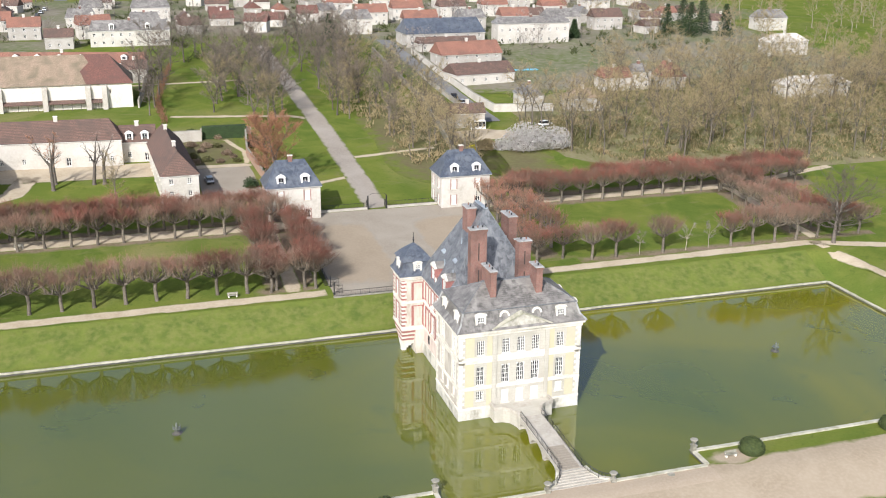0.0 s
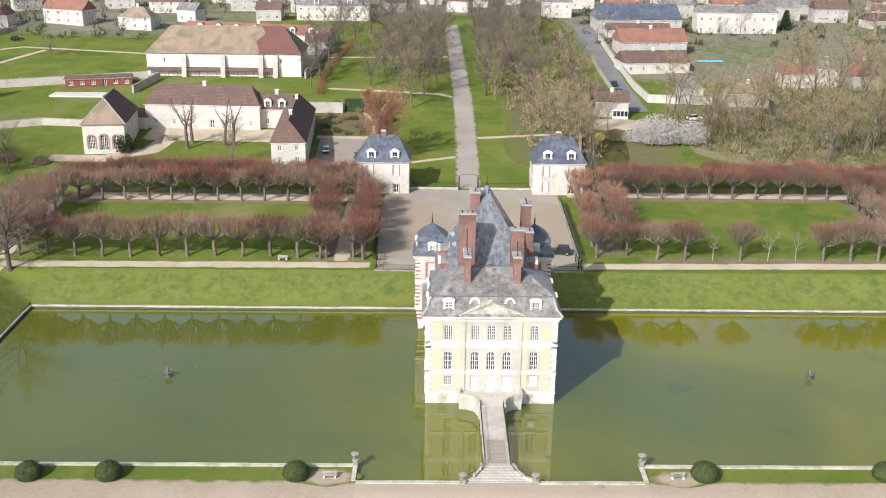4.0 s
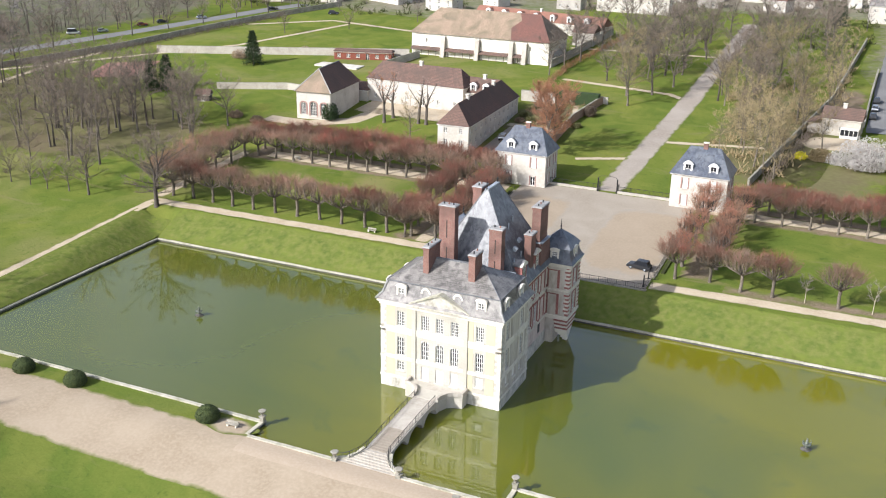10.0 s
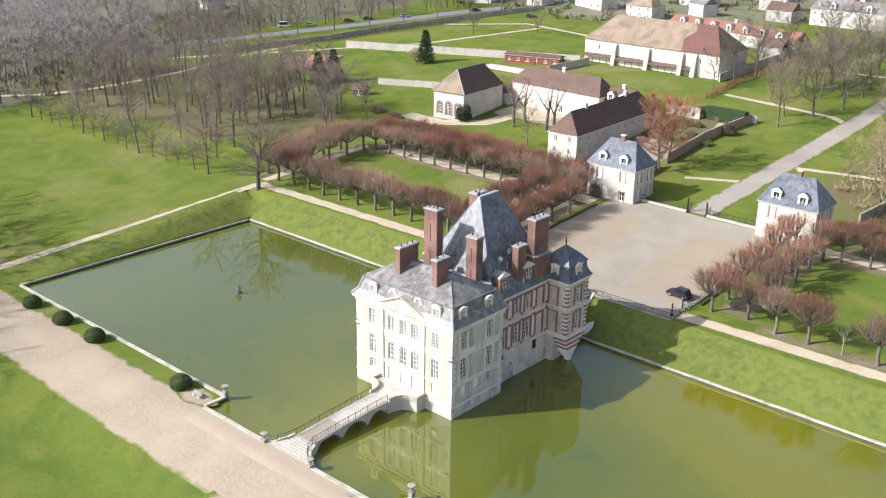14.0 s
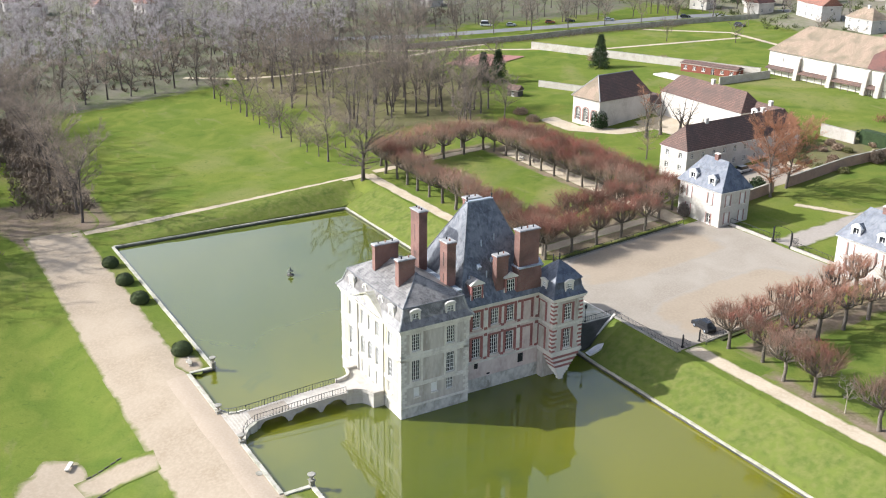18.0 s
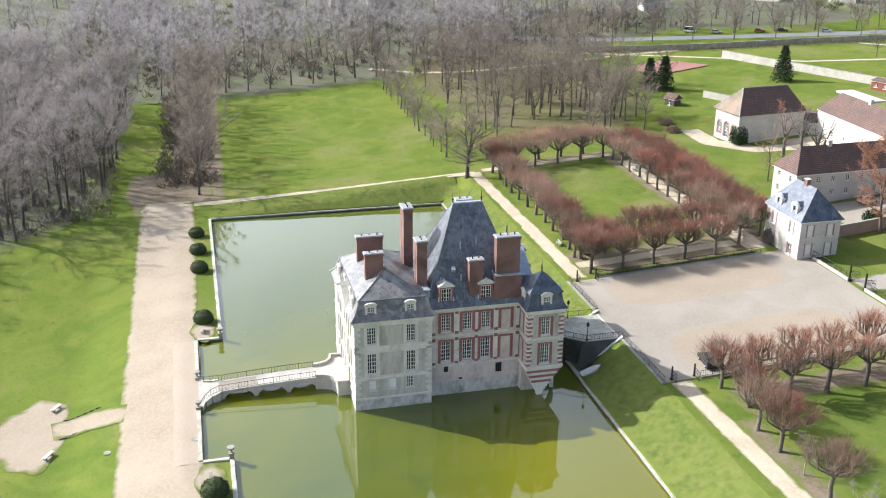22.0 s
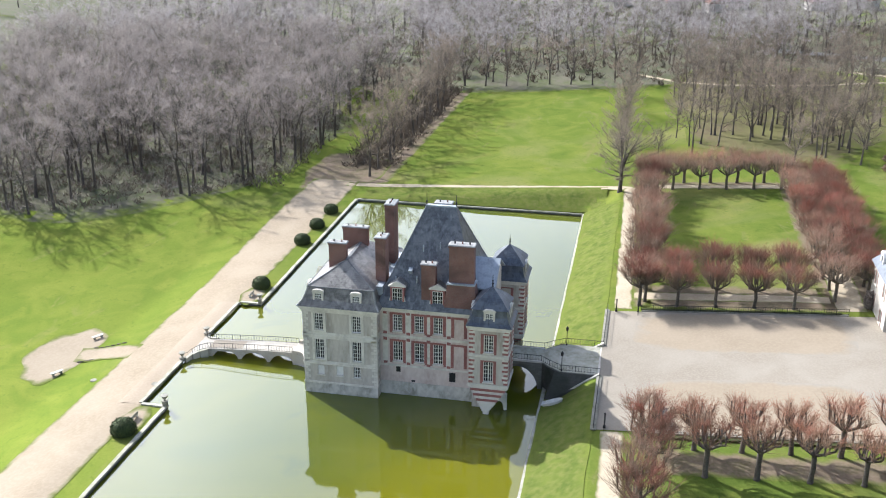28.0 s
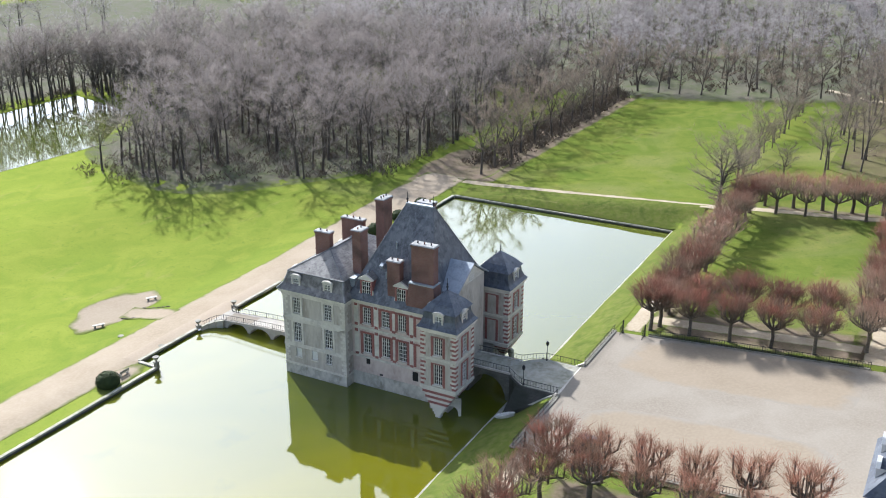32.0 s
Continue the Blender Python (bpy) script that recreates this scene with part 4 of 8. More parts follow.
for s, n in ((1, E_), (-1, W_)):
    u = (0, s, 0)
    o = (8.1 * s, -2.7 if s > 0 else 13.0, 0)
    rows, panels = [], []
    for y in (0.15, 3.6, 6.6, 9.9):
        c = y + 2.7 if s > 0 else 13.0 - y
        panels.append((c, y))
        if y < 9:
            rows.append((c, 11.4, 1.5, 2.8, 2, 5, False, False))
            rows.append((c, 6.2, 1.55, 3.4, 2, 5, False, False))
    w = Mesh()
    opening_row(chateau, w, o, u, n, 15.7, -1.0, 15.3, rows)
    part("side_wall", w, PINKWALL, chateau, "dusty pink rendered wall with brick window surrounds")
    for c, y in panels:
        for z0, h, ww in ((11.4, 2.8, 1.5), (6.2, 3.4, 1.55)):
            f = Mesh()
            a, b = y - ww / 2, y + ww / 2
            x0, x1 = (8.1, 8.17) if s > 0 else (-8.17, -8.1)
            f.add([(x, yy, zz) for x in (x0, x1) for yy, zz in ((a - 0.5, z0 - 0.3), (a - 0.02, z0 - 0.3), (a - 0.02, z0 + h + 0.02), (b + 0.02, z0 + h + 0.02), (b + 0.02, z0 - 0.3), (b + 0.5, z0 - 0.3), (b + 0.5, z0 + h + 0.35), (a - 0.5, z0 + h + 0.35))],
                  [(k, (k + 1) % 8, 8 + (k + 1) % 8, 8 + k) for k in range(8)] + [(0, 1, 2, 7), (2, 3, 6, 7), (3, 4, 5, 6), (8, 9, 10, 15), (10, 11, 14, 15), (11, 12, 13, 14)])
            part("brick_surround", f, BRICK, chateau)
    for y in (-1.85, 1.87, 5.1, 8.3, 11.9):
        x0, x1 = (8.1, 8.14) if s > 0 else (-8.14, -8.1)
        for z0, z1 in ((5.65, 10.3), (10.8, 14.7)):
            part("pilaster_strip", Mesh().box(x0, y - 0.42, z0, x1, y + 0.42, z1), STONE, chateau)
    for y in (-1.85, 1.87, 5.1, 8.3, 11.9):
        for z0, z1 in ((9.75, 10.25), (10.85, 11.3), (14.25, 14.65), (5.7, 6.1)):
            x0, x1 = (8.145, 8.2) if s > 0 else (-8.2, -8.145)
            part("brick_block", Mesh().box(x0, y - 0.3, z0, x1, y + 0.3, z1), BRICK, chateau)
wn_ = Mesh()
nrows = [(c, z, 1.4, h, 2, 4, False, False) for c in (1.9, 5.0, 11.2, 14.3) for z, h in ((6.2, 3.2), (11.3, 2.7))] + [(8.1, 5.3, 1.9, 3.6, 1, 2, False, False), (8.1, 11.3, 1.4, 2.7, 2, 4, False, False)]
opening_row(chateau, wn_, (8.1, 13.0, 0), (-1, 0, 0), N_, 16.2, -1.0, 15.3, nrows)
part("north_wall", wn_, RENDER, chateau, "rendered entrance wall between the towers")
for z0, z1, out in ((10.35, 10.75, 0.12), (5.3, 5.6, 0.12)):
    band("string_course", CEN, z0, z1, out, STONE)
band("frieze", CEN, 14.75, 15.1, 0.2, STONE)
band("cornice", CEN, 15.1, 15.5, 0.45, STONE)
band("plinth", CEN, -1.0, 2.6, 0.12, PLINTH, "stained stone plinth in the water")
for y, z, ww, hh in ((0.2, 4.3, 0.7, 1.1), (8.9, 3.4, 1.0, 1.6), (2.6, 2.75, 0.6, 0.3)):
    for s in (-1, 1):
        part("cellar_vent", Mesh().box(8.1 * s - 0.01, y - ww / 2, z, 8.1 * s + 0.02 * s + 0.01, y + ww / 2, z + hh), IRON, chateau, "dark cellar opening")

# two corner towers on corbels
TH = 2.95
for s in (-1, 1):
    tx, ty = 9.2 * s, 15.15
    w = Mesh()
    holes = [(TH, 11.1, 1.45, 2.9, 2, 5, False, False), (TH, 6.2, 1.5, 3.4, 2, 5, False, False)]
    for o, u, n, opened in (((tx + TH, ty - TH, 0), (0, 1, 0), E_, s > 0), ((tx - TH, ty + TH, 0), (0, -1, 0), W_, s < 0),
                            ((tx + TH, ty + TH, 0), (-1, 0, 0), N_, True), ((tx - TH, ty - TH, 0), (1, 0, 0), S_, False)):
        opening_row(chateau, w, o, u, n, 2 * TH, 5.6, 15.3, holes if opened else [])
    part("tower_wall", w, RENDER, chateau, "corner tower wall in pale render and brick")
    # striped brick corners
    for cx, cy in ((tx - TH, ty - TH), (tx + TH, ty - TH), (tx - TH, ty + TH), (tx + TH, ty + TH)):
        for k in range(13):
            d = 0.85 if k % 2 else 0.6
            x0, x1 = (cx - 0.04, cx + d) if cx < tx else (cx - d, cx + 0.04)
            y0, y1 = (cy - 0.04, cy + d) if cy < ty else (cy - d, cy + 0.04)
            part("brick_quoin", Mesh().box(x0, y0, 5.9 + k * 0.72, x1, y1, 6.24 + k * 0.72), BRICK, chateau)
            part("stone_quoin", Mesh().box(x0 + 0.01, y0 + 0.01, 6.25 + k * 0.72, x1 - 0.01, y1 - 0.01, 6.61 + k * 0.72), STONE, chateau)
    # brick frames and blind panels on the four faces
    for ux, uy, nx, ny in ((0, 1, 1, 0), (0, 1, -1, 0), (1, 0, 0, 1), (1, 0, 0, -1)):
        for z0, h in ((11.1, 2.9), (6.2, 3.4)):
            f = Mesh()
            for a, b, c, d in ((-1.2, -0.77, z0 - 0.25, z0 + h + 0.2), (0.77, 1.2, z0 - 0.25, z0 + h + 0.2), (-0.77, 0.77, z0 + h + 0.02, z0 + h + 0.2)):
                xs = sorted((tx + nx * TH + ux * a, tx + nx * (TH + 0.06) + ux * b))
                ys = sorted((ty + ny * TH + uy * a, ty + ny * (TH + 0.06) + uy * b))
                f.box(xs[0], ys[0], c, xs[1], ys[1], d)
            part("brick_surround", f, BRICK, chateau)
    for z0, z1, out in ((10.3, 10.65, 0.12), (5.3, 5.75, 0.15), (14.75, 15.1, 0.2), (15.1, 15.5, 0.42)):
        band("tower_moulding", (tx - TH, ty - TH, tx + TH, ty + TH), z0, z1, out, STONE)
    # stepped corbel of brick and stone courses down to a pier in the water
    for k in range(10):
        a = 1 - k / 10
        hx = hy = 0.34 + (TH - 0.34) * a
        z1, z0 = 5.45 - k * 0.46, 5.45 - (k + 1) * 0.46
        cx, cy = tx + s * (TH - 0.5) * (1 - a) * 0.85, ty - 0.4 * (1 - a)
        part("corbel_course", Mesh().box(cx - hx, cy - hy, z0, cx + hx, cy + hy, z1), BRICK if k % 2 and k < 7 else STONE, chateau)
    part("pier", Mesh().frustum((tx + s * 2.0 - 0.5, ty - 0.85, tx + s * 2.0 + 0.5, ty + 0.15), -1.0, (tx + s * 2.0 - 0.4, ty - 0.75, tx + s * 2.0 + 0.4, ty + 0.05), 1.0), STONE, chateau, "stone pier rising from the water")
    part("tower_base", Mesh().box(tx - TH if s > 0 else tx - 0.4, ty - TH + 0.1, -1.0, tx + 0.4 if s > 0 else tx + TH, ty + 0.4, 5.4), RENDER, chateau)
    # squinch arch from the pier round to the north face
    ln = 3.5
    arch_pts = [(0.0, -1.0), (0.4, -1.0), (0.4, 0.6)] + [(ln / 2 - (ln / 2 - 0.4) * math.cos(a), 0.6 + 1.7 * math.sin(a)) for a in (0.3, 0.7, 1.1, 1.57, 2.04, 2.44, 2.84)] + [(ln - 0.4, 0.6), (ln - 0.4, -1.0), (ln, -1.0), (ln, 3.2), (0.0, 3.2)]
    part("squinch_arch", Mesh().extrude(arch_pts if s > 0 else [(-u, z) for u, z in arch_pts[::-1]], -0.25, 0.25), STONE, chateau, "pale stone squinch arch under the tower", at=pose(tx + s * 2.3, ty - 0.3, 0, 0, 0, s * 126))
    # bell-shaped slate roof
    prof = [(3.5, 15.5), (3.05, 16.0), (2.72, 16.8), (2.55, 17.95), (2.85, 18.0), (2.62, 18.25), (1.95, 19.05), (1.15, 19.8), (0.5, 20.35), (0.1, 20.7)]
    m = Mesh().loft([((tx - a, ty - a, tx + a, ty + a), z) for a, z in prof])
    part("tower_roof", m, BLUESLATE, chateau, "bell-shaped blue slate tower roof")
    part("finial", Mesh().lathe([(0.14, 20.6), (0.08, 21.0), (0.2, 21.2), (0.06, 21.4), (0.15, 21.65), (0.04, 21.8), (0.03, 22.6)], 8, tx, ty), IRON, chateau)


# roofs
def roof(name, parent, rings_, material, label=""):
    return part(name, Mesh().loft(rings_), material, parent, label)


roof("mansard_roof", chateau, [((-10.85, -15.25, 10.85, -2.1), 15.47), ((-10.0, -14.4, 10.0, -2.8), 16.4), ((-9.35, -13.7, 9.35, -3.3), 18.3),
                               ((-9.5, -13.85, 9.5, -3.2), 18.4), ((-4.6, -9.0, 4.6, -8.6), 21.3)], SLATE, "grey slate mansard roof")
part("ridge_flashing", Mesh().box(-4.7, -9.05, 21.25, 4.7, -8.55, 21.42), DULLLEAD, chateau)
m = Mesh()
ring(m, -9.5, -13.85, 9.5, -3.2, 18.3, 18.46, 0.08)
part("break_flashing", m, DULLLEAD, chateau)
roof("main_roof", chateau, [((-8.75, -3.0, 8.75, 13.6), 15.5), ((-7.5, -2.4, 7.5, 12.5), 17.4), ((-0.25, 3.1, 0.25, 7.8), 29.7)], MAINSLATE, "tall hipped slate roof")
part("ridge_flashing", Mesh().box(-0.32, 3.0, 29.6, 0.32, 7.9, 29.82), LEAD, chateau)
for y in (3.1, 7.8):
    part("finial", Mesh().lathe([(0.16, 29.75), (0.07, 30.1), (0.2, 30.35), (0.05, 30.6), (0.03, 31.6)], 8, 0, y), IRON, chateau)
# lead hips of the main roof
for sx in (-1, 1):
    for y0, y1 in ((-2.4, 3.1), (12.5, 7.8)):
        part("hip_flashing", Mesh().tube((sx * 7.5, y0, 17.4), (sx * 0.25, y1, 29.7), 0.1, 0.08, 6), DULLLEAD, chateau)
for sx in (-1, 1):
    for y0 in (-13.85, -3.2):
        part("hip_flashing", Mesh().tube((sx * 9.5, y0, 18.4), (sx * 4.6, -8.8, 21.3), 0.08, 0.07, 6), DULLLEAD, chateau)
for sx in (-1, 1):
    for ends in (((10.85, -15.25), (10.0, -14.4), (9.38, -13.72)), ((10.85, -2.1), (10.0, -2.8), (9.38, -3.28))):
        part("corner_flashing", Mesh().pipe([(sx * x, y, z) for (x, y), z in zip(ends, (15.5, 16.42, 18.35))], 0.17, 6), LEADCAP, chateau, "pale lead roll on the roof corner")
# valley between pavilion and main roof
part("valley_gutter", Mesh().box(-7.6, -3.3, 17.0, 7.6, -2.3, 18.45), LEAD, chateau, "pale lead valley between the roofs")
# thin lead vents up the main roof
for y, z, sx in ((-0.4, 19.0, 1), (2.9, 19.2, 1), (3.4, 23.5, 1), (6.0, 24.0, 1), (0.6, 19.2, -1), (5.6, 19.4, -1), (4.0, 23.6, -1)):
    part("roof_vent", Mesh().box(-0.09, -0.09, -0.3, 0.09, 0.09, 0.95), LEAD, chateau, "thin pale lead vent", at=pose(sx * (7.5 - (z - 17.4) / 12.3 * 7.25), y, z))
# roof lights
for y, z, sx in ((1.8, 20.6, 1), (4.6, 21.2, 1), (2.2, 21, -1), (8.2, 20.8, -1)):
    f = (z - 17.4) / 12.3
    x = 7.5 - f * 7.25
    part("roof_light", Mesh().box(-0.35, -0.3, -0.1, 0.35, 0.3, 0.55), LEAD, chateau, "small lead roof hatch", at=pose(sx * (x + 0.05), y, z, 0, sx * 31, 0))


def chimney(x, y, w, d, z0, z1, pots=4, base=None):
    c = part("chimney", Mesh().box(x - w / 2, y - d / 2, z0, x + w / 2, y + d / 2, z1 - 0.55), CHIMBRICK, chateau, "tall brick chimney stack with stone cap")
    m = Mesh()
    m.box(x - w / 2 - 0.1, y - d / 2 - 0.1, z1 - 0.55, x + w / 2 + 0.1, y + d / 2 + 0.1, z1 - 0.16)
    part("brick_band", m, CHIMBRICK, c)
    m = Mesh().frustum((x - w / 2 - 0.22, y - d / 2 - 0.22, x + w / 2 + 0.22, y + d / 2 + 0.22), z1 - 0.16, (x - w / 2 - 0.08, y - d / 2 - 0.08, x + w / 2 + 0.08, y + d / 2 + 0.08), z1)
    part("cap", m, LEADCAP, c, "pale lead-covered chimney cap")
    pots = (pots + 1) // 2
    for k in range(pots):
        f = (k + 0.5) / pots - 0.5
        px, py = (x + f * w * 0.9, y) if w > d else (x, y + f * d * 0.9)
        part("chimney_pot", Mesh().lathe([(0.13, z1 - 0.02), (0.1, z1 + 0.22), (0.13, z1 + 0.25), (0.11, z1 + 0.34)], 8, px, py), REDTILE if k % 2 else IRON, c)
    part("recess_band", Mesh().box(x - w / 2 - 0.05, y - d / 2 - 0.05, z0 + (z1 - z0) * 0.45, x + w / 2 + 0.05, y + d / 2 + 0.05, z0 + (z1 - z0) * 0.45 + 0.2), CHIMBRICK, c)
    if w >= d:
        # blind slits up the broad face: dark strips painted for their shade
        for f0, f1 in ((0.2, 0.42), (0.55, 0.8)):
            part("blind_slit", Mesh().box(x - 0.09, y - d / 2 - 0.012, z0 + (z1 - z0) * f0, x + 0.09, y - d / 2 + 0.1, z0 + (z1 - z0) * f1), SLITSHADE, c, "dark strip painting the shade of a blind slit")
    if base:
        part("chimney_base", Mesh().frustum(base, z0, (base[0] + 0.1, base[1] + 0.6, base[2] - 0.1, base[3] - 0.5), base_top(z0, z1)), CHIMBRICK, c)
        part("base_flashing", Mesh().box(base[0] - 0.05, base[1] + 0.5, base_top(z0, z1) - 0.1, base[2] + 0.05, base[3] - 0.4, base_top(z0, z1) + 0.08), LEAD, c)


def base_top(z0, z1):
    return z0 + (z1 - z0) * 0.42


chimney(-3.7, -3.6, 2.7, 1.5, 16.5, 28.6, 5)
chimney(4.5, -3.1, 2.1, 1.6, 16.5, 25.8, 4)
chimney(-3.8, -9.7, 0.95, 4.2, 18.0, 24.0, 5)
chimney(3.9, -10.4, 1.05, 2.8, 18.0, 24.0, 4)
chimney(7.0, 10.1, 1.5, 3.8, 15.6, 26.3, 6, (6.0, 7.4, 8.3, 12.7))
chimney(7.2, 5.0, 1.2, 2.2, 16.0, 22.9, 3)
chimney(-2.1, 5.4, 1.5, 2.6, 17.5, 29.7, 4)


def dormer(p, u, n, w, h, deep, style="arch", body=None):
    """A roof dormer: cheeks, window, head and little roof."""
    at = facing(p, u, n)
    body = body or STONE
    d = part("dormer", Mesh().box(-w / 2, 0.02, 0, -w / 2 + 0.28, 0.4, h).box(w / 2 - 0.28, 0.02, 0, w / 2, 0.4, h).box(-w / 2 + 0.28, 0.02, h - 0.25, w / 2 - 0.28, 0.4, h)
             .box(-w / 2, 0.4, 0, w / 2, deep, h), body, chateau, "small roof dormer with a pale surround", at=at)
    part("dormer_window", window_mesh(w - 0.6, h - 0.35), None, d, at=pose(0, 0.12, 0.05))
    part("dormer_pane", Mesh().box(-w / 2 + 0.3, 0.17, 0.05, w / 2 - 0.3, 0.19, h - 0.3), GLASS, d)
    part("dormer_sill", Mesh().box(-w / 2 - 0.1, -0.15, -0.15, w / 2 + 0.1, 0.3, 0.0), STONE, d)
    if style == "arch":
        pts = [(-w / 2 - 0.15, h)] + [((w / 2 + 0.15) * math.cos(a), h + 0.42 * math.sin(a)) for a in (2.6, 2.1, 1.57, 1.04, 0.54)] + [(w / 2 + 0.15, h)]
    else:
        pts = [(-w / 2 - 0.25, h), (-w / 2 - 0.25, h + 0.15), (0, h + 0.95), (w / 2 + 0.25, h + 0.15), (w / 2 + 0.25, h)]
    part("dormer_head", Mesh().extrude(pts[::-1], -0.12, 0.3), STONE, d)
    part("dormer_roof", Mesh().extrude([(x * 0.96, z - 0.02) for x, z in pts[::-1]], 0.3, deep), SLATE, d)
    return d


WMESH = {}


def window_mesh(w, h):
    key = (round(w, 2), round(h, 2))
    if key not in WMESH:
        f = Mesh()
        f = lattice(w, h, 4, 4, 0.08, 0.03, 0.05)
        WMESH[key] = f.data("dormer_window", PAINT)
    return WMESH[key]


for x in (-6.7, 6.7):
    dormer((x, -14.45, 15.75), (1, 0, 0), S_, 1.7, 2.1, 2.2)
for y in (-12.0, -5.9):
    dormer((10.05, y, 15.8), (0, 1, 0), E_, 1.7, 2.0, 2.2)
    dormer((-10.05, y, 15.8), (0, -1, 0), W_, 1.7, 2.0, 2.2)
for x in (-2.7, 2.7):
    d = part("oval_dormer", Mesh().lathe([(0.85, 0.0), (0.85, 0.5), (0.55, 0.5), (0.55, 0.1)], 14), STONE, chateau, "round bull's-eye dormer", at=pose(x, -13.6, 17.3, 90))
    part("oval_pane", Mesh().lathe([(0.56, 0.2), (0.56, 0.25)], 14), GLASS, d)
    part("dormer_roof", Mesh().lathe([(0.8, -1.6), (0.8, 0.0)], 14), SLATE, d)
for s, n in ((1, E_), (-1, W_)):
    for y in (0.15, 6.5):
        dormer((8.15 * s, y, 15.6), (0, s, 0), n, 2.2, 3.3, 3.2, "gable", BRICK)
        part("dormer_scroll", Mesh().extrude([(-1.75, 0.0), (-1.1, 0.0), (-1.1, 1.7), (-1.35, 0.8)][::-1], 0.05, 0.3).extrude([(1.1, 0.0), (1.75, 0.0), (1.35, 0.8), (1.1, 1.7)][::-1], 0.05, 0.3), STONE, chateau, "carved stone scrolls beside the dormer", at=facing((8.15 * s, y, 15.6), (0, s, 0), n))
    tx, ty = 9.2 * s, 15.15
    dormer((tx + s * 2.95, ty, 15.9), (0, s, 0), n, 1.7, 1.9, 1.3)
    dormer((tx, ty + 2.95, 15.9), (-1, 0, 0), N_, 1.7, 1.9, 1.3)
    dormer((tx, ty - 2.95, 15.9), (1, 0, 0), S_, 1.5, 1.8, 1.2)
part("north_bay", Mesh().box(-4.5, 12.9, -1.0, 4.5, 14.5, 18.6), RENDER, chateau, "rendered entrance bay between the towers")
part("north_gable", Mesh().extrude([(-4.5, 18.6), (4.5, 18.6), (0, 21.45)], 14.1, 14.5), STONE, chateau, "pale stone gable of the entrance bay")
for sx in (-1, 1):
    slab = [(0.0, 21.5), (sx * 5.3, 18.35), (sx * 5.3, 18.55), (0.0, 21.75)]
    part("lead_roof", Mesh().extrude(slab if sx > 0 else slab[::-1], 8.2, 15.0), LEAD, chateau, "light blue-grey lead roof of the entrance bay")
part("gable_window", window_mesh(1.6, 1.7), None, chateau, at=facing((0, 14.55, 18.7), (-1, 0, 0), N_))
part("gable_head", Mesh().extrude([(-1.2, 20.5), (0, 21.3), (1.2, 20.5)][::-1], 14.5, 14.75), STONE, chateau)


# ---- bridges ----
BALUSTERS = {}


def rail(parent, pts, height=1.0, gap=0.45):
    """An iron railing along points: top and bottom rail, stouter posts and thin balusters."""
    bars, lift = Mesh(), Vector((0, 0, height))
    part("top_rail", Mesh().pipe([Vector(p) + lift for p in pts], 0.045), IRON, parent)
    part("bottom_rail", Mesh().pipe([Vector(p) + lift * 0.12 for p in pts], 0.03), IRON, parent)
    near = gap > 0.42
    for p, q in zip(pts, pts[1:]):
        p, q = Vector(p), Vector(q)
        k = max(1, int((q - p).length / gap))
        for i in range(k if near else k + 1):
            c = p + (q - p) * i / k
            stout = i % 5 == 0
            r, tall = (0.045, 1.08) if stout else (0.02, 1.0)
            if not near:
                bars.tube(c, c + lift * tall, r, r, 3)
                continue
            if (height, stout) not in BALUSTERS:
                BALUSTERS[height, stout] = Mesh().tube((0, 0, 0), lift * tall, r, r, 4).data("baluster", IRON)
            part("rail_post" if stout else "baluster", BALUSTERS[height, stout], None, parent, at=pose(c.x, c.y, c.z))
    if not near:
        tagged(part("baluster_row", bars, IRON, parent), kind="stuff")


foot = thing("footbridge", "pale stone footbridge with iron railings and fan steps", "bridge", pose(CX, 124, 0))
BW = 1.9
prof = [(-9.0, 1.75), (-4.0, 2.05), (1.5, 2.35), (7.0, 2.5), (10.6, 2.55)]
arches = [(-5.9, 2.45), (-0.7, 2.45), (4.3, 2.3)]


def deck_z(y):
    for (a, za), (b, zb) in zip(prof, prof[1:]):
        if y <= b:
            return za + (zb - za) * (y - a) / (b - a)
    return prof[-1][1]


m = Mesh()
ys = steps([(-9.0, 0.35), (10.6, 0.35)])
under = []
for y in ys:
    z = -0.8
    for c, r in arches:
        if abs(y - c) < r:
            z = -0.2 + 1.95 * math.sqrt(max(0, 1 - ((y - c) / r) ** 2))
    under.append(min(z, deck_z(y) - 0.42))
for (y0, u0), (y1, u1) in zip(zip(ys, under), list(zip(ys, under))[1:]):
    t0, t1 = deck_z(y0), deck_z(y1)
    m.add([(-BW, y0, u0), (BW, y0, u0), (BW, y1, u1), (-BW, y1, u1), (-BW, y0, t0), (BW, y0, t0), (BW, y1, t1), (-BW, y1, t1)],
          ((0, 1, 2, 3)[::-1], (4, 5, 6, 7), (0, 4, 7, 3), (1, 2, 6, 5)))
part("bridge_body", m.weld(), DECKSTONE, foot, "stone arches over the water")
part("paving", Mesh().add([(-1.5, y, deck_z(y) + 0.03) for y in ys] + [(1.5, y, deck_z(y) + 0.03) for y in ys], [(i, len(ys) + i, len(ys) + i + 1, i + 1) for i in range(len(ys) - 1)]), DECKSTONE, foot)
for y0, y1 in ((-9.0, -3.0),):
    m = Mesh()
    k = 10
    for i in range(k):
        a, b = y0 + (y1 - y0) * i / k, y0 + (y1 - y0) * (i + 1) / k
        m.box(-1.35, a + 0.02, deck_z(a) - 0.1, 1.35, b - 0.02, deck_z(b) + 0.05)
    part("worn_paving", m, COURT, foot, "grey worn paving near the steps")
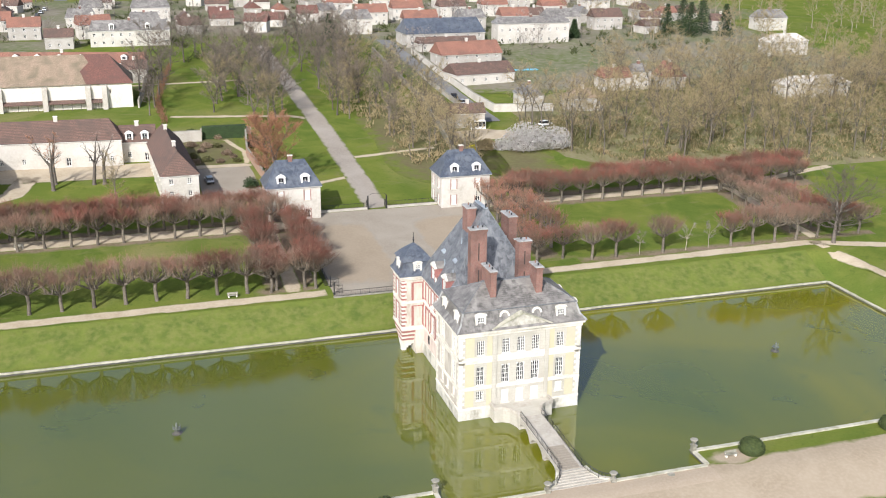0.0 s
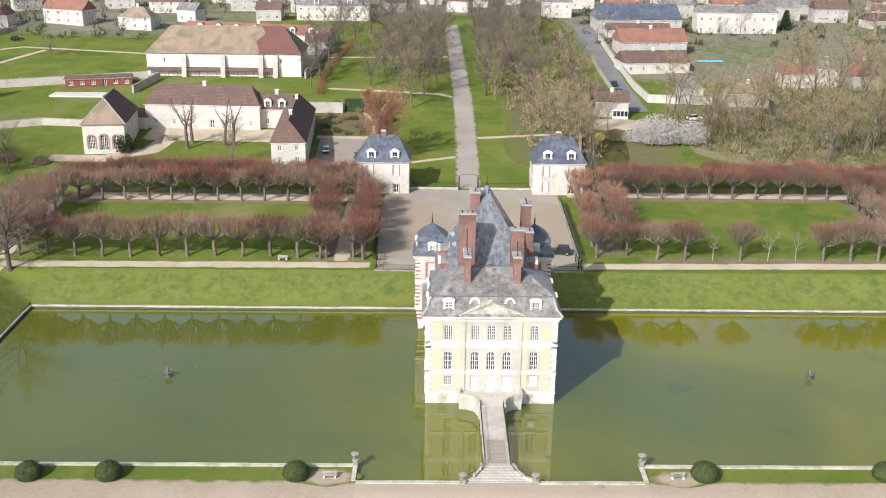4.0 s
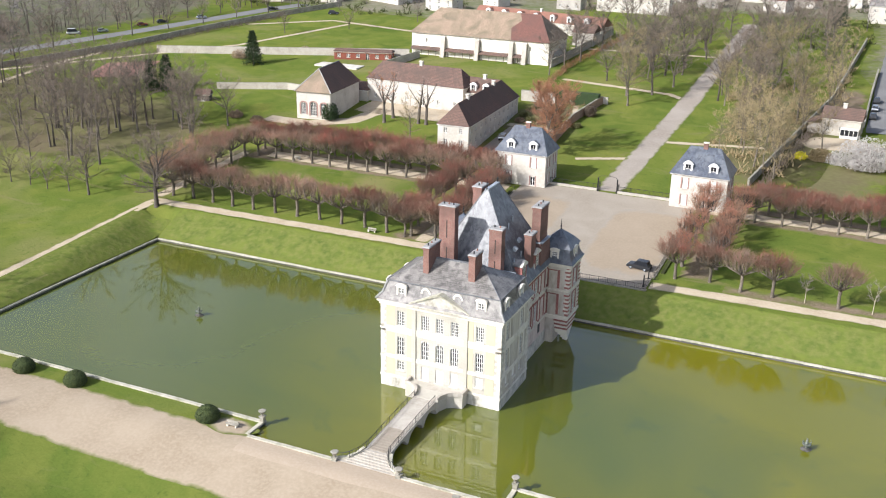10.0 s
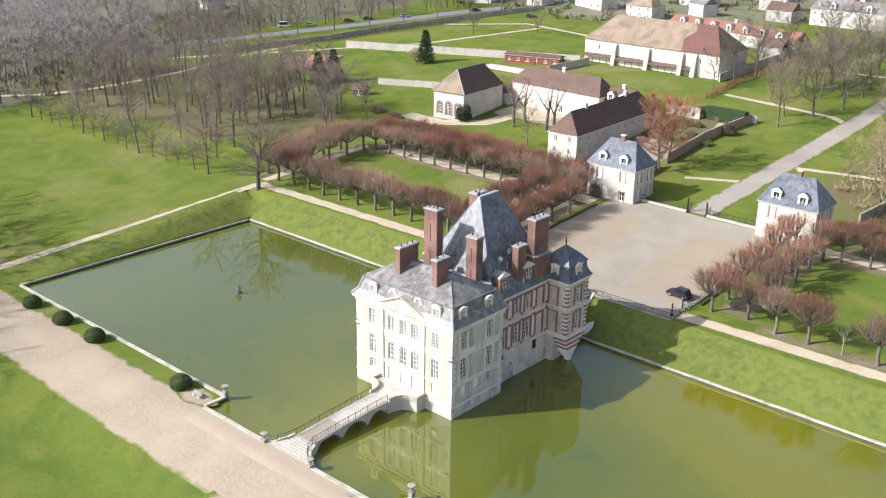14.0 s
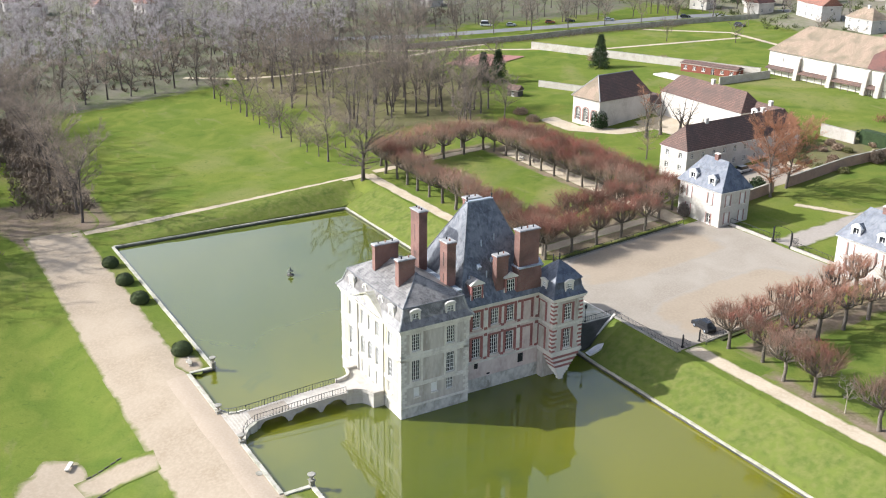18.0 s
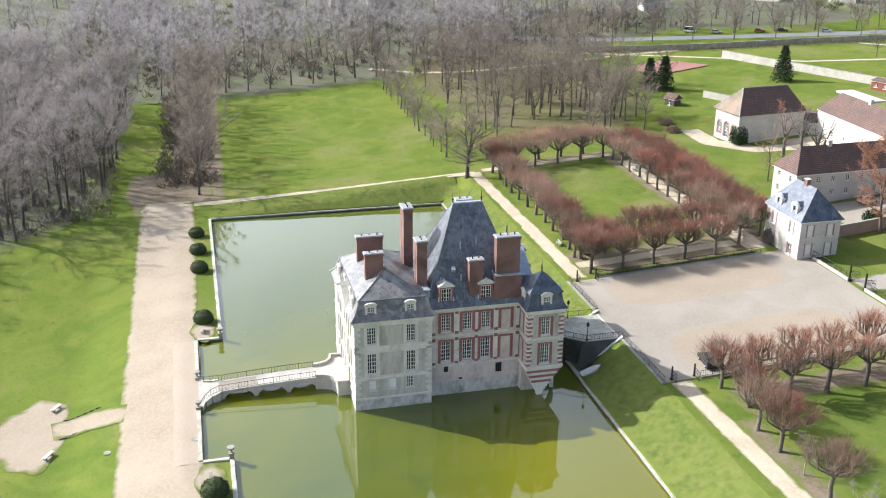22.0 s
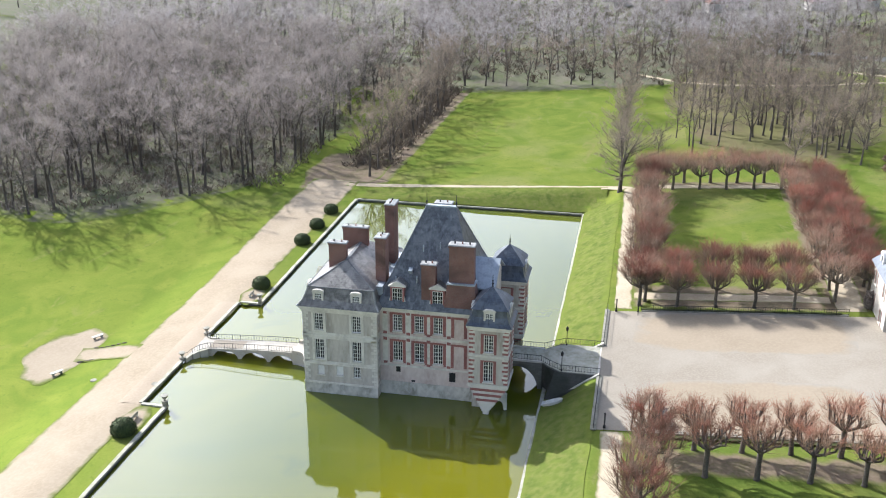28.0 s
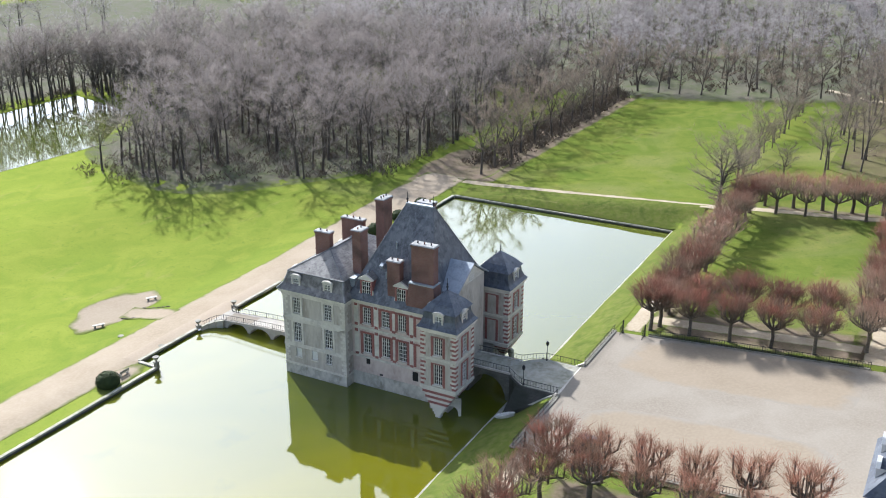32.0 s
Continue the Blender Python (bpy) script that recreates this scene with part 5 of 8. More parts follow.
# platform with horseshoe walls against the front door
half = [(1.96, 6.2), (1.98, 7.0), (2.6, 8.6), (3.6, 9.2), (4.9, 9.4), (4.9, 11.3)]
part("landing", Mesh().prism(half + [(-x, y) for x, y in half[::-1]], -0.9, 2.56), ASHLAR, foot, "horseshoe stone landing at the front door")
for s in (-1, 1):
    line = [Vector((s * x, y, 0)) for x, y in ((1.98, 6.2), (2.02, 7.2), (2.6, 8.5), (3.5, 9.15), (4.85, 9.45), (4.85, 11.2))]
    outer, inner = [], []
    for k, p in enumerate(line):
        d = (line[min(k + 1, 5)] - line[max(k - 1, 0)]).normalized().cross(Vector((0, 0, 1))) * 0.22
        outer.append((p.x + d.x, p.y + d.y))
        inner.append((p.x - d.x, p.y - d.y))
    part("parapet", Mesh().prism(outer + inner[::-1] if s < 0 else inner + outer[::-1], 2.4, 3.05), DECKSTONE, foot, "curved stone parapet of the landing")
# fan of steps down to the promenade
for k, hw in enumerate((1.95, 2.15, 2.4, 2.75, 3.2, 3.8, 4.6)):
    part("step", Mesh().box(-hw, -9.05 - 0.45 * (k + 1), -0.6, hw, -9.0 - 0.45 * k, 1.72 - 0.15 * k), DECKSTONE, foot)
for s in (-1, 1):
    rail(foot, [(s * 1.75, y, deck_z(y)) for y in (6.2, 2, -2, -6, -9.0)])
    rail(foot, [(s * 1.8, -9.0, 1.75), (s * 2.3, -10.3, 1.5), (s * 3.2, -11.3, 1.1), (s * 4.5, -11.9, 0.8)])
    m = Mesh()
    line = [(1.95, -9.0, 1.7), (2.4, -10.4, 1.4), (3.3, -11.4, 1.1), (4.7, -12.0, 0.9)]
    for (ax, ay, az), (bx, by, bz) in zip(line, line[1:]):
        m.add([(s * ax, ay, -0.7), (s * bx, by, -0.7), (s * (bx + 0.4), by + 0.4, -0.7), (s * (ax + 0.4), ay + 0.2, -0.7),
               (s * ax, ay, az + 0.15), (s * bx, by, bz + 0.15), (s * (bx + 0.4), by + 0.4, bz + 0.15), (s * (ax + 0.4), ay + 0.2, az + 0.15)],
              ((3, 2, 1, 0), (4, 5, 6, 7), (0, 1, 5, 4), (1, 2, 6, 5), (2, 3, 7, 6), (3, 0, 4, 7)))
    part("stair_wall", m, COPING, foot)


def urn(x, y, z, label, rise=1.1):
    t = thing("urn", label, "urn", pose(x, y, z), group="stone urns by the pond")
    part("pedestal", Mesh().box(-0.42, -0.42, 0, 0.42, 0.42, 0.15).box(-0.32, -0.32, 0.15, 0.32, 0.32, rise - 0.15).box(-0.42, -0.42, rise - 0.15, 0.42, 0.42, rise), KERB, t)
    part("vase", Mesh().lathe([(0.22, rise), (0.1, rise + 0.15), (0.16, rise + 0.25), (0.38, rise + 0.5), (0.48, rise + 0.75), (0.6, rise + 0.85), (0.55, rise + 0.9), (0.3, rise + 0.86)], 14), KERB, t, smooth=True)


urn(35.7, 116.0, 0.75, "pale stone urn on a pedestal at the pond corner")
urn(75.9, 116.0, 0.75, "pale stone urn on a pedestal at the pond corner")
urn(50.6, 111.7, 0.7, "pale stone urn beside the footbridge steps", 0.6)
urn(60.6, 111.7, 0.7, "pale stone urn beside the footbridge steps", 0.6)

nb = thing("entrance_bridge", "stone entrance bridge with arched vault and railings", "bridge", pose(CX - 0.6, 172, 0))
m = Mesh()
ys = steps([(-9.2, 0.4), (0.3, 0.4)])
arc = [min(4.4, -0.5 + 4.6 * math.sqrt(max(0.0, 1 - ((y + 3.6) / 3.4) ** 2))) if abs(y + 3.6) < 3.4 else -1.0 for y in ys]
for i in range(len(ys) - 1):
    m.add([(-2.5, ys[i], arc[i]), (2.5, ys[i], arc[i]), (2.5, ys[i + 1], arc[i + 1]), (-2.5, ys[i + 1], arc[i + 1]),
           (-2.5, ys[i], 5.0), (2.5, ys[i], 5.0), (2.5, ys[i + 1], 5.0), (-2.5, ys[i + 1], 5.0)], ((3, 2, 1, 0), (4, 5, 6, 7), (0, 4, 7, 3), (1, 2, 6, 5)))
part("vault", m.weld(), BRIDGESTONE, nb, "grey stone vault over the moat")
for s in (-1, 1):
    part("bridge_kerb", Mesh().box(s * 2.35 - 0.2, -9.2, 5.0, s * 2.35 + 0.2, 0.3, 5.3), STONE, nb)
    rail(nb, [(s * 2.35, -9.0, 5.3), (s * 2.35, 0.2, 5.3), (s * 3.6, 1.6, 5.3), (s * 4.9, 3.4, 5.3), (s * 4.9, 9.6, 5.3)], 0.95)
m = Mesh().prism([(-2.6, 0.3), (2.6, 0.3), (3.9, 1.4), (5.2, 3.3), (5.2, 10.2), (-5.2, 10.2), (-5.2, 3.3), (-3.9, 1.4)], -1.0, 5.05)
part("abutment", m, DARKSTONE, nb, "dark mossy abutment wall")
m = Mesh().prism([(-2.4, -9.2), (2.4, -9.2), (2.4, 0.5), (3.6, 1.6), (4.9, 3.4), (4.9, 10.1), (-4.9, 10.1), (-4.9, 3.4), (-3.6, 1.6), (-2.4, 0.5)], 5.06, 5.14)
part("deck", m, COPING, nb, "pale worn deck paving")
for s in (-1, 1):
    m = Mesh().add([(s * 5.2, 2.5, -1), (s * 6.6, 1.2, -1), (s * 6.9, 1.7, -1), (s * 5.2, 10.0, -1), (s * 5.2, 2.5, 5.0), (s * 6.6, 1.2, 0.9), (s * 6.9, 1.7, 0.9), (s * 5.2, 10.0, 5.0)],
                   ((3, 2, 1, 0), (4, 5, 6, 7), (0, 1, 5, 4), (1, 2, 6, 5), (2, 3, 7, 6), (3, 0, 4, 7)))
    part("wing_wall", m, DARKSTONE, nb)
    part("wing_coping", Mesh().add([(s * 5.25, 9.6, 4.7), (s * 5.75, 9.6, 4.7), (s * 6.3, 3.0, 0.6), (s * 5.8, 3.0, 0.6), (s * 5.25, 9.6, 5.75), (s * 5.75, 9.6, 5.75), (s * 6.3, 3.0, 1.45), (s * 5.8, 3.0, 1.45)],
         ((3, 2, 1, 0), (4, 5, 6, 7), (0, 1, 5, 4), (1, 2, 6, 5), (2, 3, 7, 6), (3, 0, 4, 7))), STONE, nb, "pale sloping coping of the wing wall")
for k in range(3):
    part("bridge_step", Mesh().box(-4.85, 9.2 + 0.35 * k, 4.9, 4.9, 9.55 + 0.35 * k, 5.2 - 0.03 * k), STONE, nb)


# ---- forecourt ----
def terrace(name, x0, x1, y):
    t = thing(name, "stone terrace wall with iron railing above the grass bank", "wall", pose(x0, y, 0), kind="structure")
    part("retaining_wall", Mesh().box(0, -0.35, 3.2, x1 - x0, 0.25, 5.25), KERB, t)
    part("coping", Mesh().box(-0.1, -0.45, 5.25, x1 - x0 + 0.1, 0.35, 5.42), KERB, t)
    rail(t, [(0.0, 0, 5.42), (x1 - x0, 0, 5.42)], 1.0, 0.35)
    return t


terrace("terrace_wall_1", 35.0, 49.4, 181.6)
terrace("terrace_wall_2", 60.6, 76.8, 181.6)
for nm, x in (("court_railing_west", 35.0), ("court_railing_east", 76.9)):
    t = thing(nm, "low kerb with black iron railing beside the forecourt", "railing", pose(x, 0, 0), kind="structure")
    rail(t, [(0, y, hgt(x, y) + 0.25) for y in (187.5, 200, 212, 222)], 1.0, 0.4)
    m = Mesh()
    for a, b in ((187.5, 200), (200, 212), (212, 222)):
        za, zb = hgt(x, a), hgt(x, b)
        m.add([(-0.2, a, za - 0.3), (0.2, a, za - 0.3), (0.2, b, zb - 0.3), (-0.2, b, zb - 0.3), (-0.2, a, za + 0.25), (0.2, a, za + 0.25), (0.2, b, zb + 0.25), (-0.2, b, zb + 0.25)],
              ((3, 2, 1, 0), (4, 5, 6, 7), (0, 1, 5, 4), (1, 2, 6, 5), (2, 3, 7, 6), (3, 0, 4, 7)))
    part("kerb_stone", m, KERB, t)

for x in (35.3, 76.0):
    g = thing("side_gate", "open black iron gate between posts beside the forecourt", "gate", pose(x, 185.0, hgt(x, 185.0)), "side gates of the forecourt")
    for y in (-1.9, 1.9):
        part("gate_post", Mesh().box(-0.2, y - 0.2, -0.3, 0.2, y + 0.2, 0.25).box(-0.1, y - 0.1, 0.25, 0.1, y + 0.1, 2.1).lathe([(0.15, 2.1), (0.15, 2.2), (0.03, 2.35)], 8, 0, y), IRON, g)
        lf = Mesh()
        for k in range(7):
            lf.tube((0.1 + k * 0.26, y, 0.15), (0.1 + k * 0.26, y, 1.75), 0.025, 0.025, 4)
        for z in (0.25, 1.0, 1.65):
            lf.tube((0.0, y, z), (1.8, y, z), 0.03, 0.03, 4)
        part("gate_leaf", lf, IRON, g, "black iron gate leaf folded back")
gate = thing("park_gate", "open iron gate between two stone-footed posts", "gate", pose(55.4, 229.6, hgt(55, 229.6)))
for s in (-1, 1):
    part("gate_post", Mesh().box(s * 2.3 - 0.22, -0.22, 0, s * 2.3 + 0.22, 0.22, 0.5).box(s * 2.3 - 0.13, -0.13, 0.5, s * 2.3 + 0.13, 0.13, 3.3), IRON, gate)
    lf = Mesh()
    for k in range(9):
        lf.tube((s * 2.25, 0.15 + k * 0.25, 0.1), (s * 2.25, 0.15 + k * 0.25, 2.3 - 0.08 * k), 0.025, 0.025, 4)
    for z in (0.3, 1.2, 1.9):
        lf.tube((s * 2.25, 0.1, z), (s * 2.25, 2.2, z), 0.03, 0.03, 4)
    part("gate_leaf", lf, IRON, gate, "black iron gate leaf standing open")
m = Mesh()
for k in range(9):
    a, b = math.pi * k / 9, math.pi * (k + 1) / 9
    m.tube((2.3 * math.cos(a), 0, 3.2 + 0.7 * math.sin(a)), (2.3 * math.cos(b), 0, 3.2 + 0.7 * math.sin(b)), 0.04, 0.04, 4)
part("overthrow", m, IRON, gate)
for nm, x0, x1 in (("gate_wall_west", 41.3, 52.9), ("gate_wall_east", 57.9, 70.5)):
    z = hgt(50, 229.6)
    t = thing(nm, "low stone wall with railing beside the gate", "wall", pose(x0, 229.6, z), kind="structure")
    part("low_wall", Mesh().box(0, -0.25, -0.3, x1 - x0, 0.25, 0.55), DECKSTONE, t)
    rail(t, [(0, 0, 0.55), (x1 - x0, 0, 0.55)], 1.1, 0.3)


# ---- houses ----
def hip(m, w, d, z0, z1, over=0.4, ridge=0.0, cut=None, gable=False):
    """A roof body over a w by d block; ridge along x, hipped by cut at both ends."""
    a, b = w / 2 + over, d / 2 + over
    c = b if cut is None else cut
    r = max(a - c, 0.1)
    if gable:
        r = a
    m.add([(-a, -b, z0), (a, -b, z0), (a, b, z0), (-a, b, z0), (-r, -ridge, z1), (r, -ridge, z1), (r, ridge, z1), (-r, ridge, z1)] if ridge else
          [(-a, -b, z0), (a, -b, z0), (a, b, z0), (-a, b, z0), (-r, 0, z1), (r, 0, z1)],
          ((3, 2, 1, 0), (0, 1, 5, 4), (1, 2, 6, 5), (2, 3, 7, 6), (3, 0, 4, 7), (4, 5, 6, 7)) if ridge else ((3, 2, 1, 0), (0, 1, 5, 4), (1, 2, 5), (2, 3, 4, 5), (3, 0, 4)))
    return m


def building(name, label, x, y, rz, w, d, h, rh, wall, roof_mat, cols=3, floors=2, cut=None, gable=False, ridge=0.0, side_cols=2, chimneys=1, dormers=0, category="house", z=None, win=(1.1, 1.7), shutters=False, over=0.4, first=0.9, door=True, group="", mansard=0.0, blind=False):
    """A house with walls, openings, windows, roof, chimneys and dormers. Its front looks along -y before turning."""
    zz = hgt(x, y) if z is None else z
    t = thing(name, label, category, pose(x, y, zz, 0, 0, rz), group)
    ww, wh = win
    fh = h / max(1, floors)
    m = Mesh()

    def rows(n, length, with_door):
        out = []
        for k in range(n):
            c = length * (k + 0.5) / n
            for f in range(floors):
                if f == 0 and with_door and k == n // 2:
                    out.append((c, 0.05, 1.2, min(2.2, fh - 0.3), 1, 2, False, False))
                else:
                    s = fh * f + first
                    out.append((c, s, ww, min(wh, fh * (f + 1) - s - 0.3), 1, 3, False, blind))
        return out

    for o, u, n, length, k, dr in (((-w / 2, -d / 2, 0), (1, 0, 0), S_, w, cols, door), ((w / 2, d / 2, 0), (-1, 0, 0), N_, w, cols, False),
                                   ((w / 2, -d / 2, 0), (0, 1, 0), E_, d, side_cols, False), ((-w / 2, d / 2, 0), (0, -1, 0), W_, d, side_cols, False)):
        wall_face(m, o, u, n, length, -1.5, 0.0, [])
        opening_row(t, m, o, u, n, length, 0.0, h, rows(k, length, dr) if k else [], 0.15)
        if shutters:
            for c, s, a, b, *_ in rows(k, length, dr):
                for sg in (-1, 1):
                    p = Vector(o) + Vector(u) * (c + sg * (a / 2 + 0.13))
                    part("window_jamb", Mesh().box(-0.12, -0.07, -0.15, 0.12, -0.01, b + 0.2), shutters, t, at=facing((p.x, p.y, s), u, n))
    if gable:
        a = d / 2
        for s in (-1, 1):
            m.add([(s * w / 2, -a, h), (s * w / 2, a, h), (s * w / 2, 0, h + rh * a / (a + over))], ((0, 1, 2),))
    part("wall", m, wall, t)
    if mansard:
        r = Mesh().frustum((-w / 2 - over, -d / 2 - over, w / 2 + over, d / 2 + over), h, (-w / 2 + mansard * 0.45, -d / 2 + mansard * 0.45, w / 2 - mansard * 0.45, d / 2 - mansard * 0.45), h + mansard)
        part("roof_skirt", r, roof_mat, t)
        i = mansard * 0.45
        part("roof", hip(Mesh(), w - 2 * i, d - 2 * i, h + mansard, h + rh, 0.05, ridge, cut, gable), roof_mat, t)
    else:
        part("roof", hip(Mesh(), w, d, h + 0.02, h + rh, over, ridge, cut, gable), roof_mat, t)
    part("eave", ring_mesh(w, d, h - 0.22, h, over * 0.6), STONE if wall is not WHITE else PAINT, t)
    a = w / 2 + over
    if chimneys:
        for k in range(chimneys):
            cx = (k - (chimneys - 1) / 2) * w * 0.5
            c = part("chimney", Mesh().box(cx - 0.5, -0.4, h + rh * 0.55, cx + 0.5, 0.4, h + rh + 0.9), CHIMBRICK if roof_mat in (BLUESLATE, SLATE) else WHITE, t)
            part("cap", Mesh().box(cx - 0.6, -0.5, h + rh + 0.9, cx + 0.6, 0.5, h + rh + 1.05), STONE, c)
    for k in range(dormers):
        cx = (k - (dormers - 1) / 2) * w * 0.86 / max(dormers, 2) * 1.05
        yb = -d / 2 + 0.25
        dm = part("dormer", Mesh().box(cx - 1.0, yb, h + 0.2, cx - 0.6, yb + 0.3, h + 2.3).box(cx + 0.6, yb, h + 0.2, cx + 1.0, yb + 0.3, h + 2.3)
                  .box(cx - 1.0, yb + 0.3, h + 0.2, cx + 1.0, yb + 2.4, h + 2.3).extrude([(cx + 1.25, h + 2.3), (cx + 0.7, h + 2.85), (cx, h + 3.15), (cx - 0.7, h + 2.85), (cx - 1.25, h + 2.3)], yb - 0.1, yb + 0.4), PAINT, t, "white dormer")
        part("dormer_pane", Mesh().box(cx - 0.6, yb + 0.22, h + 0.45, cx + 0.6, yb + 0.25, h + 2.2), GLASS, dm)
        part("dormer_bar", Mesh().box(cx - 0.04, yb + 0.18, h + 0.45, cx + 0.04, yb + 0.22, h + 1.9).box(cx - 0.5, yb + 0.18, h + 1.15, cx + 0.5, yb + 0.22, h + 1.22), PAINT, dm)
        part("dormer_roof", Mesh().extrude([(cx + 1.15, h + 2.32), (cx, h + 3.05), (cx - 1.15, h + 2.32)], yb + 0.4, yb + 3.0), roof_mat, dm)
    return t


def ring_mesh(w, d, z0, z1, out):
    m = Mesh()
    ring(m, -w / 2, -d / 2, w / 2, d / 2, z0, z1, max(out, 0.05))
    return m


PINK = surface("dusty_brick_red", (0.30, 0.17, 0.145), (0.25, 0.145, 0.12), (0.35, 0.21, 0.18), 0.8, 5.0, 0.8, 0.0)
for x, lab, sh in ((34.8, "white gatehouse with red-framed windows and blue slate roof", PINK), (76.9, "white gatehouse pavilion with blue slate roof", PINK)):
    g = building("gatehouse", lab, x, 230.6, 0, 12.4, 8.6, 7.7, 5.6, WHITE, BLUESLATE, 2, 2, cut=3.3, side_cols=2, dormers=2, chimneys=1, win=(1.3, 2.3), shutters=sh, over=0.5, z=8.3, group="gatehouses", blind=True, first=0.6)

building("farm_wing", "long white farm wing with steep brown tile roof", 9.1, 262.6, -87.1, 42, 8.6, 6.1, 5.2, WHITE, BROWNTILE, 11, 2, cut=3.6, side_cols=2, chimneys=2, category="farmhouse", z=10.6, win=(1.0, 1.4))
building("farm_house", "low white farmhouse with brown tile roof", -19.0, 283, -3, 33, 9, 6.6, 5.0, WHITE, BROWNTILE, 6, 1, cut=3.4, side_cols=0, chimneys=1, category="farmhouse", win=(0.9, 1.4), z=12.0)
building("farm_link", "white farm link with dormers and brown roof", 1.5, 284.0, -3, 9, 8, 5.2, 4.0, WHITE, BROWNTILE, 2, 1, cut=1.0, gable=True, side_cols=0, chimneys=1, dormers=2, category="farmhouse", z=12.0)
building("farm_shed", "low white shed with brown tile roof", -39.5, 281, -3, 9, 6, 3.4, 2.2, WHITE, BROWNTILE, 1, 1, cut=2, side_cols=0, chimneys=0, category="shed", z=11.5, door=False)
o = thing("orangery", "white orangery with three arched windows and brown roof", "orangery", pose(-40.2, 254.8, 10.9, 0, 0, 6))
m = Mesh()
rows = [(2.2, 0.4, 1.7, 3.6, 2, 4, True, False), (5.4, 0.1, 2.0, 4.1, 2, 5, True, False), (8.6, 0.4, 1.7, 3.6, 2, 4, True, False)]
opening_row(o, m, (-5.4, 0, 0), (1, 0, 0), S_, 10.8, -1.0, 7.2, rows)
for a, b, n, ln in (((5.4, 0, 0), (0, 1, 0), E_, 21), ((5.4, 21, 0), (-1, 0, 0), N_, 10.8), ((-5.4, 21, 0), (0, -1, 0), W_, 21)):
    wall_face(m, a, b, n, ln, -1.0, 7.2, [])
part("wall", m, WHITE, o)
part("roof", Mesh().add([(-5.9, -0.5, 7.1), (5.9, -0.5, 7.1), (5.9, 21.4, 7.1), (-5.9, 21.4, 7.1), (0, 4.2, 13.2), (0, 18.5, 13.2)],
     ((3, 2, 1, 0), (1, 2, 5, 4), (2, 3, 5), (3, 0, 4, 5))), BROWNTILE, o, "steep dark brown tile roof")
part("roof_hip", Mesh().add([(-5.95, -0.52, 7.1), (5.95, -0.52, 7.1), (0, 4.2, 13.23), (-5.9, -0.3, 7.0), (5.9, -0.3, 7.0), (0, 4.35, 13.1)],
     ((0, 1, 2), (5, 4, 3), (1, 0, 3, 4), (2, 1, 4, 5), (0, 2, 5, 3))), OLDTILE, o, "mottled tan tile hip over the arched front")
for sx in (-1, 1):
    part("hip_ridge", Mesh().tube((sx * 5.9, -0.5, 7.15), (0, 4.2, 13.25), 0.16, 0.14, 6), LEADCAP, o)
part("roof_ridge", Mesh().tube((0, 4.2, 13.25), (0, 18.5, 13.25), 0.16, 0.16, 6), DULLLEAD, o)
for c, w2, h2, z2 in ((-3.2, 0.85, 3.6, 0.4), (0.0, 1.0, 4.1, 0.1), (3.2, 0.85, 3.6, 0.4)):
    pts = [(c + sx * r * math.cos(a), z2 + h2 - w2 * 0.75 + r * 0.8 * math.sin(a)) for r, seq in ((w2 + 0.42, (0, 0.5, 1.0, 1.57, 2.14, 2.64, 3.14)), (w2 + 0.02, (3.14, 2.64, 2.14, 1.57, 1.0, 0.5, 0))) for a in seq for sx in (1,)]
    pts = [(c + w2 + 0.42, z2)] + pts[:7] + [(c - w2 - 0.42, z2), (c - w2 - 0.02, z2)] + pts[7:] + [(c + w2 + 0.02, z2)]
    n = len(pts)
    ring_ = [(x, y, z) for y in (-0.07, 0.0) for x, z in pts]
    quads = [(k, k + 1, n - 2 - k, n - 1 - k) for k in range(n // 2 - 1)]
    part("brick_arch", Mesh().add(ring_, quads + [(k, (k + 1) % n, n + (k + 1) % n, n + k) for k in range(n)]), PINK, o, "dusty pink brick surround of the arch")

barn = thing("barn", "great buttressed stone barn with old tan tile roof", "barn", pose(-25, 342, 15.2))
m = Mesh()
for a, b, n, ln in (((-26.4, 0, 0), (1, 0, 0), S_, 52.8), ((26.4, 0, 0), (0, 1, 0), E_, 20), ((26.4, 20, 0), (-1, 0, 0), N_, 52.8), ((-26.4, 20, 0), (0, -1, 0), W_, 20)):
    wall_face(m, a, b, n, ln, -1.0, 8.6, [(6.0, 5.2, 0.5, 1.4), (27, 5.2, 0.5, 1.4), (46, 5.2, 0.5, 1.4)] if n == S_ else [])
part("wall", m, STONE, barn)
part("roof", Mesh().add([(-27, -0.6, 8.4), (27, -0.6, 8.4), (27, 20.6, 8.4), (-27, 20.6, 8.4), (-19.6, 10, 16.6), (19.6, 10, 16.6)],
     ((3, 2, 1, 0), (0, 1, 5, 4), (1, 2, 5), (2, 3, 4, 5), (3, 0, 4))), OLDTILE, barn, "weathered tan tile roof with mossy patches")
part("roof_patch", Mesh().add([(x, y - 0.03, 8.4 + (y + 0.6) * 8.2 / 10.6 + d) for d in (0.03, 0.09) for x, y in ((12.5, -0.6), (26.9, -0.6), (19.7, 9.9), (12.0, 9.9), (13.6, 7.0), (10.8, 4.0))],
     [tuple(reversed(range(6))), tuple(range(6, 12))] + [(k, (k + 1) % 6, 6 + (k + 1) % 6, 6 + k) for k in range(6)]), MAROON, barn, "newer dark red tiles over the end of the barn roof")
